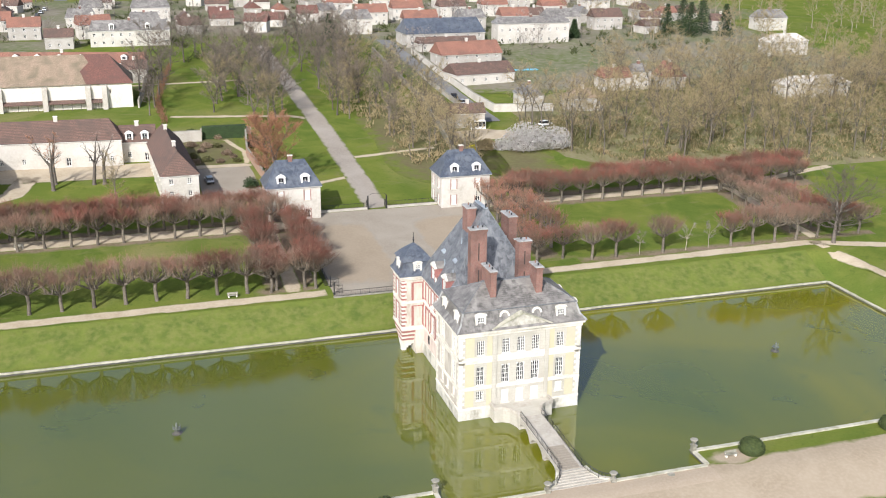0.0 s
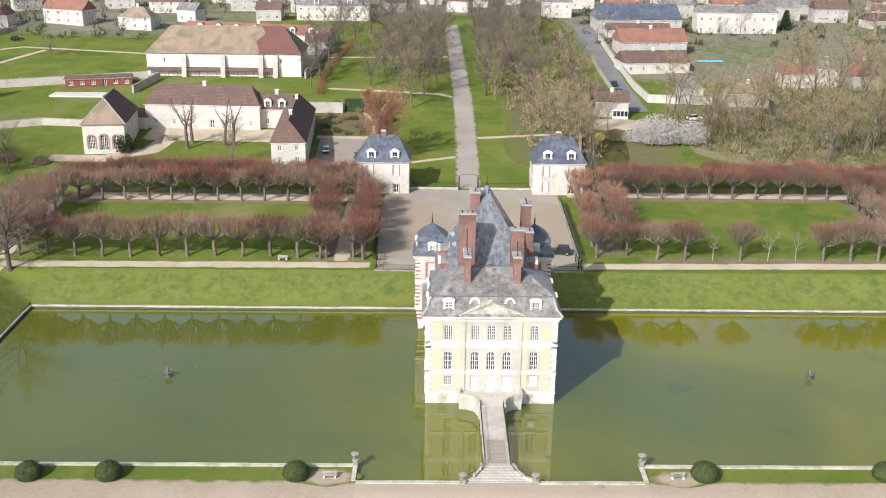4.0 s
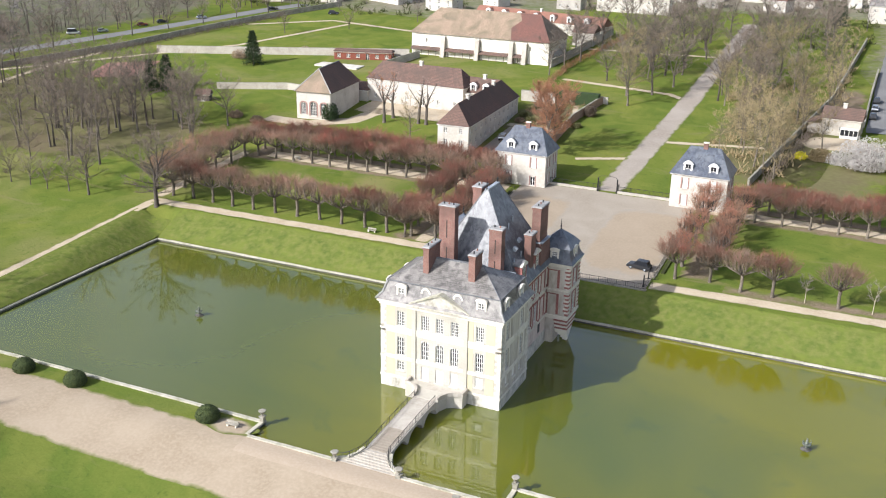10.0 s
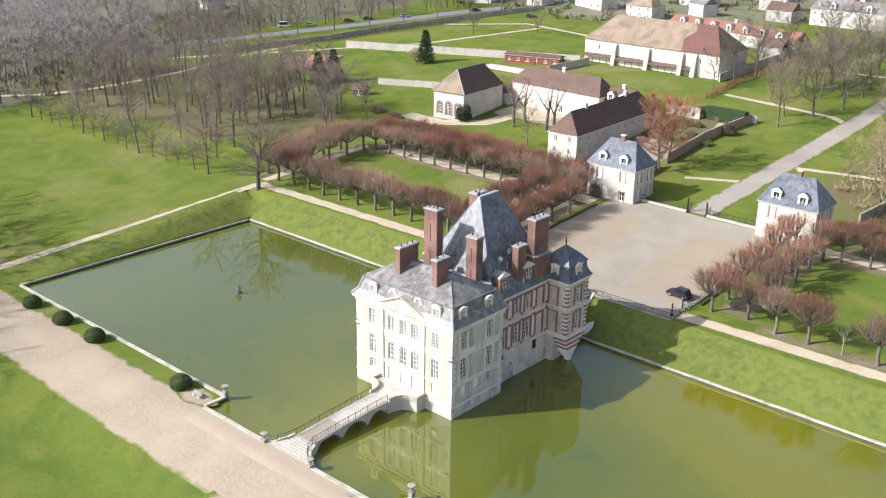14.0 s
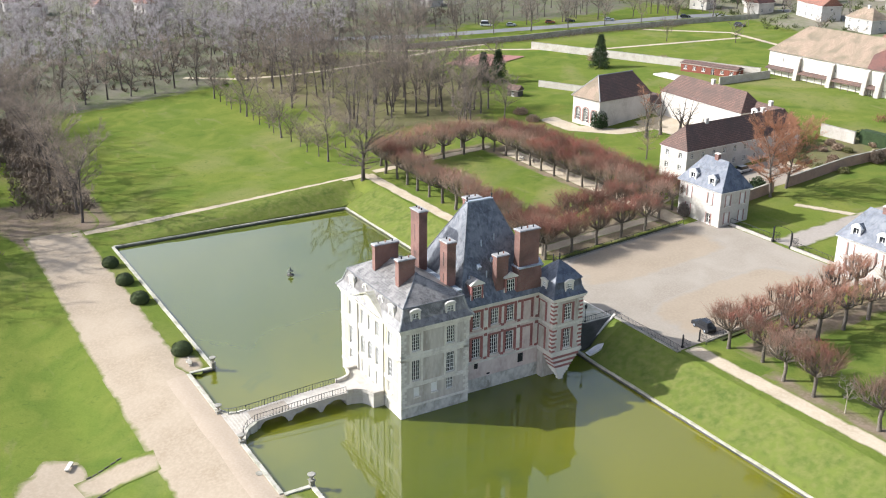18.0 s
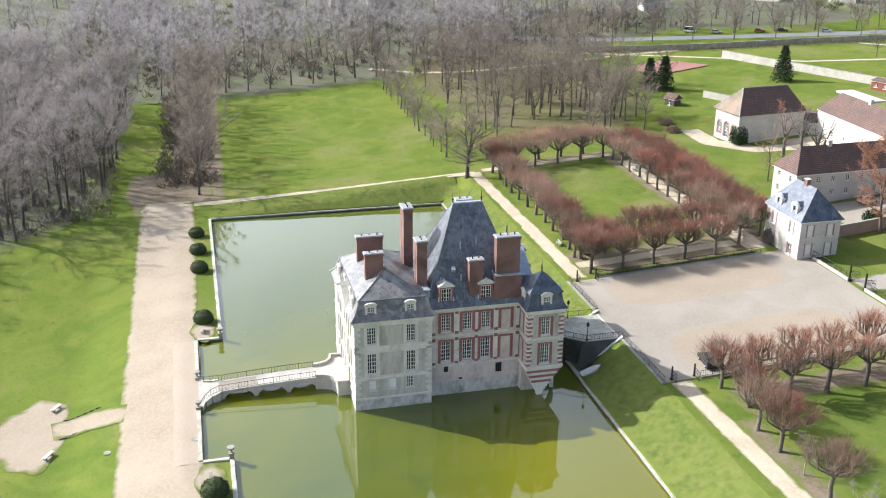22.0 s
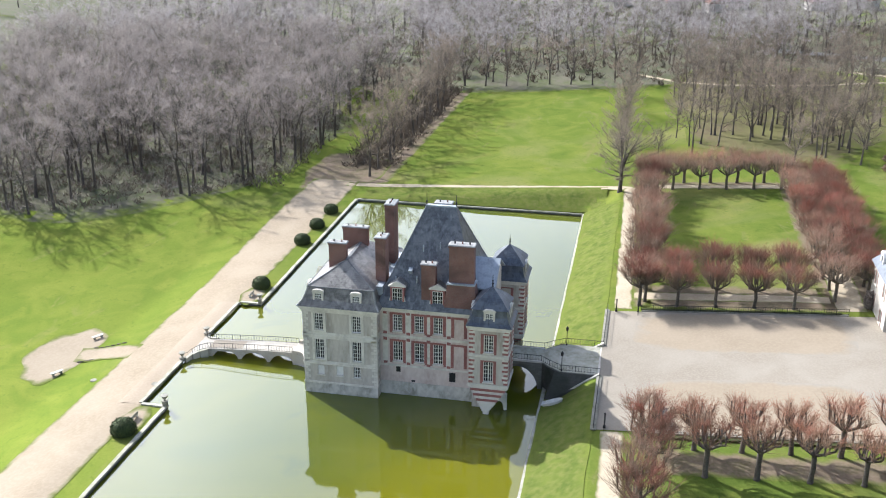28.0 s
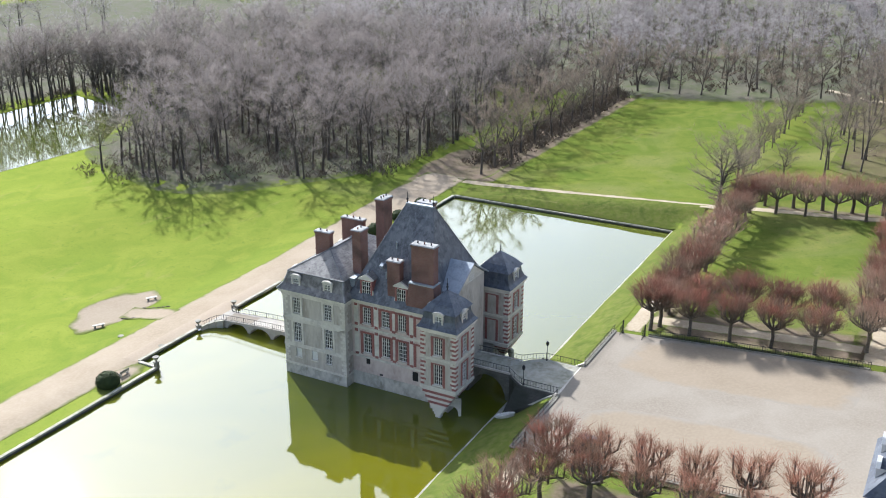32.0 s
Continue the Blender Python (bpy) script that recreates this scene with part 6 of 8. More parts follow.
for x in (-13.5, -0.2, 13.0 - 0.2, 17.8):
    part("buttress", Mesh().add([(x - 0.8, -2.2, -0.5), (x + 0.8, -2.2, -0.5), (x + 0.8, 0, -0.5), (x - 0.8, 0, -0.5), (x - 0.8, -1.0, 7.4), (x + 0.8, -1.0, 7.4), (x + 0.8, 0, 8.0), (x - 0.8, 0, 8.0)],
         ((3, 2, 1, 0), (4, 5, 6, 7), (0, 1, 5, 4), (1, 2, 6, 5), (2, 3, 7, 6), (3, 0, 4, 7))), DECKSTONE, barn)
for x0, x1 in ((-26.2, -14.4), (-12.6, -1.1), (0.7, 11.8), (13.6, 17.0)):
    part("lean_to_roof", Mesh().add([(x0, -1.9, 2.6), (x1, -1.9, 2.6), (x1, 0, 3.5), (x0, 0, 3.5), (x0, -1.9, 2.75), (x1, -1.9, 2.75), (x1, 0, 3.65), (x0, 0, 3.65)],
         ((3, 2, 1, 0), (4, 5, 6, 7), (0, 1, 5, 4), (1, 2, 6, 5), (2, 3, 7, 6), (3, 0, 4, 7))), BROWNTILE, barn)
    for k in range(4):
        px = x0 + (x1 - x0) * (k + 0.5) / 4
        part("post", Mesh().box(px - 0.08, -1.85, -0.3, px + 0.08, -1.7, 2.62), BARK, barn)


def garden_wall(name, pts, h=2.2, material=None, label="old stone garden wall"):
    t = thing(name, label, "wall", kind="structure")
    for (ax, ay), (bx, by) in zip(pts, pts[1:]):
        ln = math.hypot(bx - ax, by - ay)
        k = max(1, round(ln / 12))
        for i in range(k):
            p = (ax + (bx - ax) * i / k, ay + (by - ay) * i / k)
            q = (ax + (bx - ax) * (i + 1) / k, ay + (by - ay) * (i + 1) / k)
            dx, dy = -(q[1] - p[1]) / (ln / k) * 0.25, (q[0] - p[0]) / (ln / k) * 0.25
            za, zb = hgt(*p), hgt(*q)
            b = [(p[0] - dx, p[1] - dy, za - 0.4), (q[0] - dx, q[1] - dy, zb - 0.4), (q[0] + dx, q[1] + dy, zb - 0.4), (p[0] + dx, p[1] + dy, za - 0.4)]
            tp = [(x, y, z + 0.4 + h) for x, y, z in b]
            part("wall_panel", Mesh().add(b + tp, ((3, 2, 1, 0), (4, 5, 6, 7), (0, 1, 5, 4), (1, 2, 6, 5), (2, 3, 7, 6), (3, 0, 4, 7))), material or DECKSTONE, t)
            cap = [(x, y, z + 0.4 + h + 0.004) for x, y, z in b] + [(x, y, z + 0.55 + h) for x, y, z in b]
            part("wall_cap", Mesh().add(cap, ((3, 2, 1, 0), (4, 5, 6, 7), (0, 1, 5, 4), (1, 2, 6, 5), (2, 3, 7, 6), (3, 0, 4, 7))), KERB, t)
    return t


garden_wall("garden_wall_1", [(33.2, 240.5), (32.2, 252.5)], 2.4, GARDENBRICK, "tan brick wall of the farm garden")
garden_wall("garden_wall_12", [(31.9, 257.5), (30.4, 280), (32.6, 302)], 2.4, GARDENBRICK, "tan brick wall of the farm garden")
garden_wall("garden_wall_2", [(34.4, 302.4), (19.5, 303.5)], 2.0)
garden_wall("garden_wall_3", [(-141, 308), (-100, 321), (-50, 337)], 2.6)
garden_wall("garden_wall_4", [(-88, 273), (-66, 281), (-45, 279)], 2.0)
garden_wall("garden_wall_5", [(3, 340), (5, 358), (8, 400)], 2.6)
garden_wall("garden_wall_6", [(-50, 318), (-46, 337)], 2.4)
garden_wall("garden_wall_7", [(-180, 262), (-168, 288), (-158, 313), (-149, 349), (-137, 386), (-124, 416)], 2.0, KERB, "dark weathered wall beside the road")
garden_wall("garden_wall_8", [(85, 246), (90, 285), (96, 330), (100, 420)], 1.8, KERB, "dark weathered garden wall")
garden_wall("garden_wall_9", [(115, 412), (114.4, 371), (114.6, 330), (116, 313.2), (136, 310.5)], 2.6, WHITE, "white garden wall of the village")
garden_wall("garden_wall_10", [(106.6, 306), (106.4, 340), (106.6, 372)], 1.6, GREYWALL, "pale low wall beside the village lane")
garden_wall("garden_wall_11", [(8.5, 297), (19.4, 297)], 3.2, DECKSTONE, "tall pale stone wall behind the farm wing")
strip("road_2", [(-235, 235), (-196, 288), (-173, 340), (-150, 398), (-118, 458), (-80, 540)], 8.0, ASPHALT, "grey main road behind the trees", 0.06, "road")
strip("road_3", [(110.6, 301), (110.3, 330), (110.2, 363), (110.6, 400), (111, 445)], 6.2, ASPHALT, "narrow village lane", 0.22, "road")
strip("road_4", [(-44, 460), (-38, 540), (-30, 650)], 7.0, ASPHALT, "village street running away", 0.06, "road")
strip("path_17", [(-140, 365), (-110, 385), (-40, 372)], 2.4, PATH, "garden path behind the barn")
strip("path_20", [(-188, 182), (-172, 197), (-165, 212), (-162, 228), (-161, 245), (-163, 262), (-164, 282), (-161, 300)], 2.8, PATH, "pale path winding between the park trees", 0.06)
strip("path_18", [(-185, 255), (-120, 330), (-100, 380)], 2.6, PATH, "garden path")
strip("yard", [(-34, 273.5), (12, 272.0)], 12.5, PATH, "gravel farmyard before the white farmhouse", 0.06)
strip("yard_2", [(23, 246), (22.5, 270)], 14.5, COURT, "gravel parking yard", 0.06)
strip("path_19", [(-54, 251), (-40, 250.5), (-29, 258), (-26, 272)], 6.0, PATH, "gravel apron at the orangery", 0.06)
tagged(part("tennis_court", Mesh().add([(-140, 267, hgt(0, 267) + 0.3), (-124, 275, hgt(0, 275) + 0.3), (-130, 297, hgt(0, 297) + 0.3), (-146, 287, hgt(0, 287) + 0.3)], ((0, 1, 2, 3),)), CLAY), "red clay tennis court in the park", "tennis court", kind="structure")
building("wooden_pavilion", "long red timber pavilion with flat brown roof", -64, 328.5, 16, 21, 5, 2.8, 0.9, TIMBER, BROWNTILE, 6, 1, cut=0.5, side_cols=1, chimneys=0, category="pavilion", win=(1.3, 1.2), z=14.6)
tagged(part("pool_cover", Mesh().box(-75, 312, hgt(-70, 315) - 0.2, -58, 318, hgt(-70, 315) + 0.35), WHITE), "white pool cover in the walled garden", "pool", kind="structure")
building("garden_hut", "small dark timber hut with pitched roof", -83.2, 260, 20, 4.0, 3.0, 2.0, 1.6, BARK, BROWNTILE, 1, 1, gable=True, side_cols=0, chimneys=0, category="hut", win=(0.6, 0.6))

def wood_edge(y):
    """The western end of the woods, where the far houses begin."""
    return -440 + (y - 89) * 0.67 if y < 170 else -385 + (y - 170) * 0.84


# village behind the park
VG = "village houses"
spots = [(-22, 400, -13, 60, 9, 3.8, 3.4, REDTILE, 14), (3, 381, 0, 8, 9, 4.5, 3.0, BROWNTILE, 2), (3, 452, 0, 32, 9, 6.4, 4.0, SLATE, 9), (-25, 449, 0, 11, 9, 4.6, 3.4, BROWNTILE, 3), (-12, 475, 10, 14, 10, 6, 4, REDTILE, 4),
         (-40, 476, 0, 13, 9, 5.5, 4, REDTILE, 3), (-54, 502, 0, 13, 9, 5, 4, REDTILE, 3), (-74, 468, 0, 16, 9, 5, 4, BROWNTILE, 4), (-76, 424, -8, 14, 9, 5, 4, OLDTILE, 3), (-108, 434, -20, 20, 9, 6, 4, REDTILE, 4),
         (-100, 480, 20, 13, 9, 5, 4, BROWNTILE, 3), (-126, 500, 30, 13, 9, 5, 4, REDTILE, 3), (-140, 470, 30, 12, 9, 5, 4, BROWNTILE, 3), (-80, 510, 10, 12, 9, 5, 4, REDTILE, 3), (-18, 508, 0, 13, 9, 5, 4, SLATE, 3),
         (10, 490, 0, 14, 9, 5, 4, SLATE, 3), (-14, 545, 0, 12, 9, 5, 4, SLATE, 3), (-62, 550, 0, 12, 9, 5, 4, REDTILE, 3), (-95, 560, 0, 12, 9, 5, 4, REDTILE, 3), (14, 525, 0, 18, 10, 7, 4, SLATE, 5),
         (104, 468, 0, 13, 9, 7, 4, SLATE, 3), (131, 388, 6, 26, 12, 4.8, 4.6, REDTILE, 6), (126, 358, 8, 24, 12, 3.6, 3.6, BROWNTILE, 5), (134, 433, 2, 36, 16, 5.2, 6.0, BLUESLATE, 7), (132, 418, 2, 26, 6, 3.2, 2.6, BROWNTILE, 5), (176, 431, 0, 34, 9, 8.6, 2.6, SLATE, 9),
         (130, 318, 90, 10, 7, 4.4, 3.4, SLATE, 2), (147, 312, -4, 13, 7, 4, 3, OLDTILE, 4), (171, 337, 0, 11, 8, 4.6, 3.5, REDTILE, 3), (181, 337, 0, 7, 8, 6.5, 2.6, SLATE, 2), (193, 335, 90, 9, 9, 4.6, 5, REDTILE, 2),
         (240, 314, 0, 28, 8, 5, 2.5, WHITE, 8), (278, 386, 0, 20, 8, 6, 3, WHITE, 6), (135, 470, 0, 16, 9, 6, 4, REDTILE, 4), (118, 498, 0, 15, 9, 6, 4, REDTILE, 4), (140, 512, 0, 16, 9, 6, 4, REDTILE, 4), (160, 470, 0, 14, 9, 6, 4, SLATE, 3),
         (184, 474, 0, 14, 9, 6, 4, REDTILE, 3), (206, 466, 0, 18, 9, 6, 4, SLATE, 4), (228, 462, 0, 15, 9, 6, 4, BROWNTILE, 4), (165, 515, 0, 14, 9, 6, 4, BROWNTILE, 3), (190, 520, 0, 14, 9, 6, 4, REDTILE, 3), (220, 510, 0, 14, 9, 6, 4, REDTILE, 3),
         (110, 540, 0, 14, 9, 6, 4, REDTILE, 3), (140, 552, 0, 14, 9, 6, 4, REDTILE, 3), (175, 556, 0, 14, 9, 6, 4, REDTILE, 3), (215, 550, 0, 14, 9, 6, 4, BROWNTILE, 3), (255, 530, 0, 14, 9, 6, 4, SLATE, 3), (310, 445, 0, 16, 9, 6, 4, SLATE, 3),
         (-230, 420, 35, 13, 9, 5, 4, REDTILE, 3), (-215, 450, 35, 13, 9, 5, 4, BROWNTILE, 3), (-255, 395, 35, 13, 9, 5, 4, REDTILE, 3), (-195, 480, 30, 13, 9, 5, 4, REDTILE, 3), (-280, 440, 35, 13, 9, 5, 4, REDTILE, 3),
         (-250, 470, 30, 13, 9, 5, 4, BROWNTILE, 3), (-170, 520, 20, 13, 9, 5, 4, REDTILE, 3), (-310, 380, 40, 13, 9, 5, 4, REDTILE, 3), (-330, 330, 45, 13, 9, 5, 4, BROWNTILE, 3), (-350, 290, 50, 13, 9, 5, 4, REDTILE, 3),
         (-380, 350, 50, 13, 9, 5, 4, REDTILE, 3), (-400, 300, 55, 13, 9, 5, 4, REDTILE, 3), (-420, 250, 60, 13, 9, 5, 4, BROWNTILE, 3), (-440, 200, 65, 13, 9, 5, 4, REDTILE, 3), (-455, 150, 70, 13, 9, 5, 4, REDTILE, 3),
         (-480, 230, 60, 13, 9, 5, 4, REDTILE, 3), (-500, 170, 70, 13, 9, 5, 4, BROWNTILE, 3)]
for x, y, rz, w, d, h, rh, rm, cols in spots:
    nm = {REDTILE: "orange tile", MAROON: "dark red tile", BROWNTILE: "brown tile", SLATE: "grey slate", BLUESLATE: "blue-grey slate", OLDTILE: "old tan tile", WHITE: "pale flat"}[rm]
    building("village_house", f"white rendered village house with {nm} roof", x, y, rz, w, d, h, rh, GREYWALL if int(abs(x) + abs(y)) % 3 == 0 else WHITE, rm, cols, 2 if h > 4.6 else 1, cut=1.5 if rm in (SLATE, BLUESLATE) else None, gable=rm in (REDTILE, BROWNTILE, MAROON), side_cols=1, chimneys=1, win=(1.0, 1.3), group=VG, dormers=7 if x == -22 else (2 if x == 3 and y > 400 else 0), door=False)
cot = building("cottage", "small stone cottage with brown tile roof beside the lane", 101.4, 298.6, -4, 10, 6.5, 4.4, 2.8, DECKSTONE, BROWNTILE, 3, 1, gable=True, side_cols=1, chimneys=1, category="cottage", win=(0.9, 1.4), door=False)
part("lean_to_wall", Mesh().box(-8.6, -3.0, -1.0, -5.0, 2.6, 2.6), DECKSTONE, cot)
part("lean_to_roof", Mesh().add([(-8.9, -3.3, 2.55), (-5.0, -3.3, 3.9), (-5.0, 2.9, 3.9), (-8.9, 2.9, 2.55), (-8.9, -3.3, 2.7), (-5.0, -3.3, 4.05), (-5.0, 2.9, 4.05), (-8.9, 2.9, 2.7)],
     ((3, 2, 1, 0), (4, 5, 6, 7), (0, 1, 5, 4), (1, 2, 6, 5), (2, 3, 7, 6), (3, 0, 4, 7))), BROWNTILE, cot)
part("porch", Mesh().box(0.2, -5.2, -0.5, 4.8, -3.25, 0.5).box(0.2, -5.2, 2.1, 4.8, -3.25, 2.3), PAINT, cot, "white glazed porch")
for k in range(5):
    part("porch_post", Mesh().box(0.2 + 1.12 * k, -5.2, 0.5, 0.32 + 1.12 * k, -5.08, 2.1), PAINT, cot)
part("porch_pane", Mesh().box(0.3, -5.12, 0.5, 4.7, -5.09, 2.1), GLASS, cot)
patch("cottage_yard", 103, 287, 11, 6, PATH, "gravel yard before the stone cottage", 0.07, 2.5, 0.08)
patch("dug_bed", 101, 332, 4.5, 16, LITTER, "brown dug garden bed beside the lane", 0.08, 3.0, 0.08)
infill, vr = [], random.Random(41)
while len(infill) < 96:
    x0, x1, y0, y1 = ((-165, -4, 416, 600), (112, 290, 444, 600), (-4, 112, 470, 600), (-500, -340, 120, 330), (-420, -235, 330, 480))[len(infill) % 5]
    x, y = vr.uniform(x0, x1), vr.uniform(y0, y1)
    if abs(x + 40 - (y - 460) * 0.07) < 11 or (x < -240 and x > wood_edge(y) - 6) or any(math.hypot(x - q[0], y - q[1]) < 15 + (q[3] / 2 if len(q) > 4 else 0) for q in spots + infill):
        continue
    rm = vr.choice((REDTILE, MAROON, BROWNTILE, BROWNTILE, SLATE))
    nm = {REDTILE: "orange tile", MAROON: "dark red tile", BROWNTILE: "brown tile", SLATE: "grey slate"}[rm]
    infill.append((x, y, 0, 9))
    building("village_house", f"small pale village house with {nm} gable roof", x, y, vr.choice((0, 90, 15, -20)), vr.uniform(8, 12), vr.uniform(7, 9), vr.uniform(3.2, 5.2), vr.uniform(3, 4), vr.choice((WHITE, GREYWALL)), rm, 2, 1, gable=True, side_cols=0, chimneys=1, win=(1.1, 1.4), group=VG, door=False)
tagged(part("pool_cover", Mesh().box(146, 372, hgt(0, 370) - 0.2, 156, 378, hgt(0, 370) + 0.5), BLUEPOOL), "turquoise pool cover in a village garden", "pool", kind="structure")


# ---- trees ----
def blade(m, p, d, ln, wd, rng):
    """One fine twig."""
    d = Vector(d).normalized()
    s = d.cross(Vector((rng.uniform(-1, 1), rng.uniform(-1, 1), rng.uniform(-1, 1))))
    s = (s.normalized() if s.length > 1e-6 else d.orthogonal().normalized()) * wd
    n = len(m.v)
    q = p + d * ln
    m.v += [tuple(p - s), tuple(p + s), tuple(q)]
    m.f.append((n, n + 1, n + 2))


def pollard(seed, h, r, knuckles=7, shoots=60, wide=2.6, twd=0.03, stem=0.27, reach=1.0):
    """A pollarded linden: trunk, crooked arms that bend upwards to knuckles, and a brush of upright shoots."""
    rng = random.Random(seed)
    limb, twig = Mesh(), Mesh()
    limb.tube((0, 0, -0.4), (0, 0, 0.4), r * 1.5, r * 1.1, 8)
    th = h * stem
    bow = Vector((rng.uniform(-0.15, 0.15), rng.uniform(-0.15, 0.15), th * 0.55))
    crown = Vector((0.05, 0, th))
    limb.tube((0, 0, 0.4), bow, r * 1.1, r * 0.98, 8)
    limb.tube(bow, crown, r * 0.98, r * 1.05, 8)
    # sprouts on the stem
    for _ in range(shoots // 2):
        p = bow.lerp(crown, rng.random())
        a = rng.uniform(0, 6.283)
        blade(twig, p, (math.cos(a), math.sin(a), rng.uniform(0.1, 0.9)), rng.uniform(0.4, 1.1), twd, rng)
    for k in range(knuckles):
        a = 6.283 * k / knuckles + rng.uniform(-0.3, 0.3)
        rad = wide * (rng.uniform(0.75, 1.0) if k % 3 else rng.uniform(0.3, 0.6))
        low = th + h * rng.uniform(0.02, 0.07)
        elbow = Vector((math.cos(a + 0.2) * rad * 0.62, math.sin(a + 0.2) * rad * 0.62, low + h * 0.03))
        bend = Vector((math.cos(a) * rad * 0.92, math.sin(a) * rad * 0.92, low + h * rng.uniform(0.07, 0.12)))
        end = Vector((math.cos(a - 0.08) * rad, math.sin(a - 0.08) * rad, low + h * rng.uniform(0.12, 0.3)))
        limb.tube(crown - Vector((0, 0, 0.25)), elbow, r * 0.6, r * 0.44, 6)
        limb.tube(elbow, bend, r * 0.44, r * 0.38, 6)
        limb.tube(bend, end, r * 0.38, r * 0.34, 6)
        limb.tube(end, end + Vector((0, 0, 0.3)), r * 0.5, r * 0.25, 6)
        fork = elbow + Vector((rng.uniform(-0.5, 0.5), rng.uniform(-0.5, 0.5), h * rng.uniform(0.16, 0.24)))
        limb.tube(elbow, fork, r * 0.34, r * 0.26, 5)
        for _ in range(shoots // 2):
            s = elbow.lerp(end, rng.random())
            blade(twig, s, (rng.gauss(math.cos(a) * 0.4, 0.6), rng.gauss(math.sin(a) * 0.4, 0.6), rng.gauss(0.3, 0.5)), rng.uniform(0.5, 1.4), twd, rng)
        for c, share, out in ((end, 1.0, 0.42), (fork, 0.8, 0.15), (bend, 0.55, 0.5)):
            for _ in range(int(shoots * share)):
                v = Vector((rng.gauss(math.cos(a) * out, 0.48), rng.gauss(math.sin(a) * out, 0.48), rng.uniform(0.55, 1.1)))
                ln = (h - c.z) * rng.uniform(0.28, 0.92) * reach
                s = c + Vector((rng.gauss(0, 0.25), rng.gauss(0, 0.25), rng.uniform(-0.25, 0.35)))
                blade(twig, s, v, ln, twd * 1.3, rng)
                blade(twig, s + v.normalized() * ln * rng.uniform(0.2, 0.6), v + Vector((rng.gauss(0, 0.5), rng.gauss(0, 0.5), 0)), ln * 0.45, twd, rng)
    return limb, twig


def vase_tree(seed, h, r, fork=0.26, limbs=4, spread=0.34, fine=True, tw=8, tl=1.5, twd=0.03, sides=5):
    """A tall leafless tree: a leaning trunk that forks into rising limbs, side branches along them, and a haze of fine twigs."""
    rng = random.Random(seed)
    limb, twig = Mesh(), Mesh()
    lean = Vector((rng.gauss(0, 0.06), rng.gauss(0, 0.06), 1))
    limb.tube((0, 0, -0.4), (0, 0, 0.5), r * 1.7, r * 1.15, sides + 2)
    p, top = Vector((0, 0, 0.5)), lean * h * fork
    limb.tube(p, top, r * 1.15, r * 0.85, sides + 2)

    def twigs(a, b, d, n, size):
        for _ in range(n):
            v = d * 0.7 + Vector((rng.gauss(0, 0.6), rng.gauss(0, 0.6), rng.gauss(0.35, 0.45)))
            blade(twig, a.lerp(b, rng.random()), v, size * rng.uniform(0.5, 1.15), twd, rng)

    def shoot(q, d, ln, rr, deep):
        mid = q + d * ln * 0.5
        d2 = (d + Vector((rng.gauss(0, 0.15), rng.gauss(0, 0.15), 0.3))).normalized()
        end = mid + d2 * ln * 0.5
        if fine:
            limb.tube(q, mid, rr, rr * 0.7, 3)
            limb.tube(mid, end, rr * 0.7, rr * 0.3, 3)
        else:
            limb.tube(q, end, rr, rr * 0.3, 3)
        twigs(mid, end, d2, tw, tl)
        twigs(q, mid, d, tw // 3, tl * 0.8)
        if deep:
            for f in (0.45, 0.75):
                o = Vector((rng.gauss(0, 0.7), rng.gauss(0, 0.7), 0.5))
                shoot(q.lerp(end, f), (d + o).normalized(), ln * 0.5, rr * 0.5, False)

    for k in range(3 if fine else 1):
        a = rng.uniform(0, 6.283)
        shoot(lean * h * rng.uniform(0.14, fork), Vector((math.cos(a), math.sin(a), 0.7)).normalized(), h * 0.11, r * 0.16, False)
    for k in range(limbs):
        a = 6.283 * k / limbs + rng.uniform(-0.5, 0.5)
        u = spread * (rng.uniform(0.7, 1.2) if k else 0.2)
        d = Vector((math.cos(a) * u * 1.5 + lean.x, math.sin(a) * u * 1.5 + lean.y, 1)).normalized()
        q, rr, n = top - lean * rng.uniform(0, 0.08) * h, r * (0.6 if k else 0.84), 5
        step = h * (1 - fork) / n * rng.uniform(0.88, 1.06)
        for s in range(n):
            d = (d + Vector((rng.gauss(0, 0.12), rng.gauss(0, 0.12), 0.1))).normalized()
            nx = q + d * step
            limb.tube(q, nx, rr, rr * 0.74, sides if s < 2 else 3)
            rr *= 0.74
            for j in range(2 if s else 1):
                b = rng.uniform(0, 6.283)
                o = Vector((math.cos(b) + math.cos(a) * 0.5, math.sin(b) + math.sin(a) * 0.5, rng.uniform(0.4, 0.9))).normalized()
                shoot(q.lerp(nx, rng.uniform(0.3, 1.0)), o, h * 0.19 * (1 - 0.11 * s) * rng.uniform(0.7, 1.15), rr * 0.5, fine)
            q = nx
        twigs(q - d * step * 0.5, q, d, tw * 2, tl)
    return limb, twig


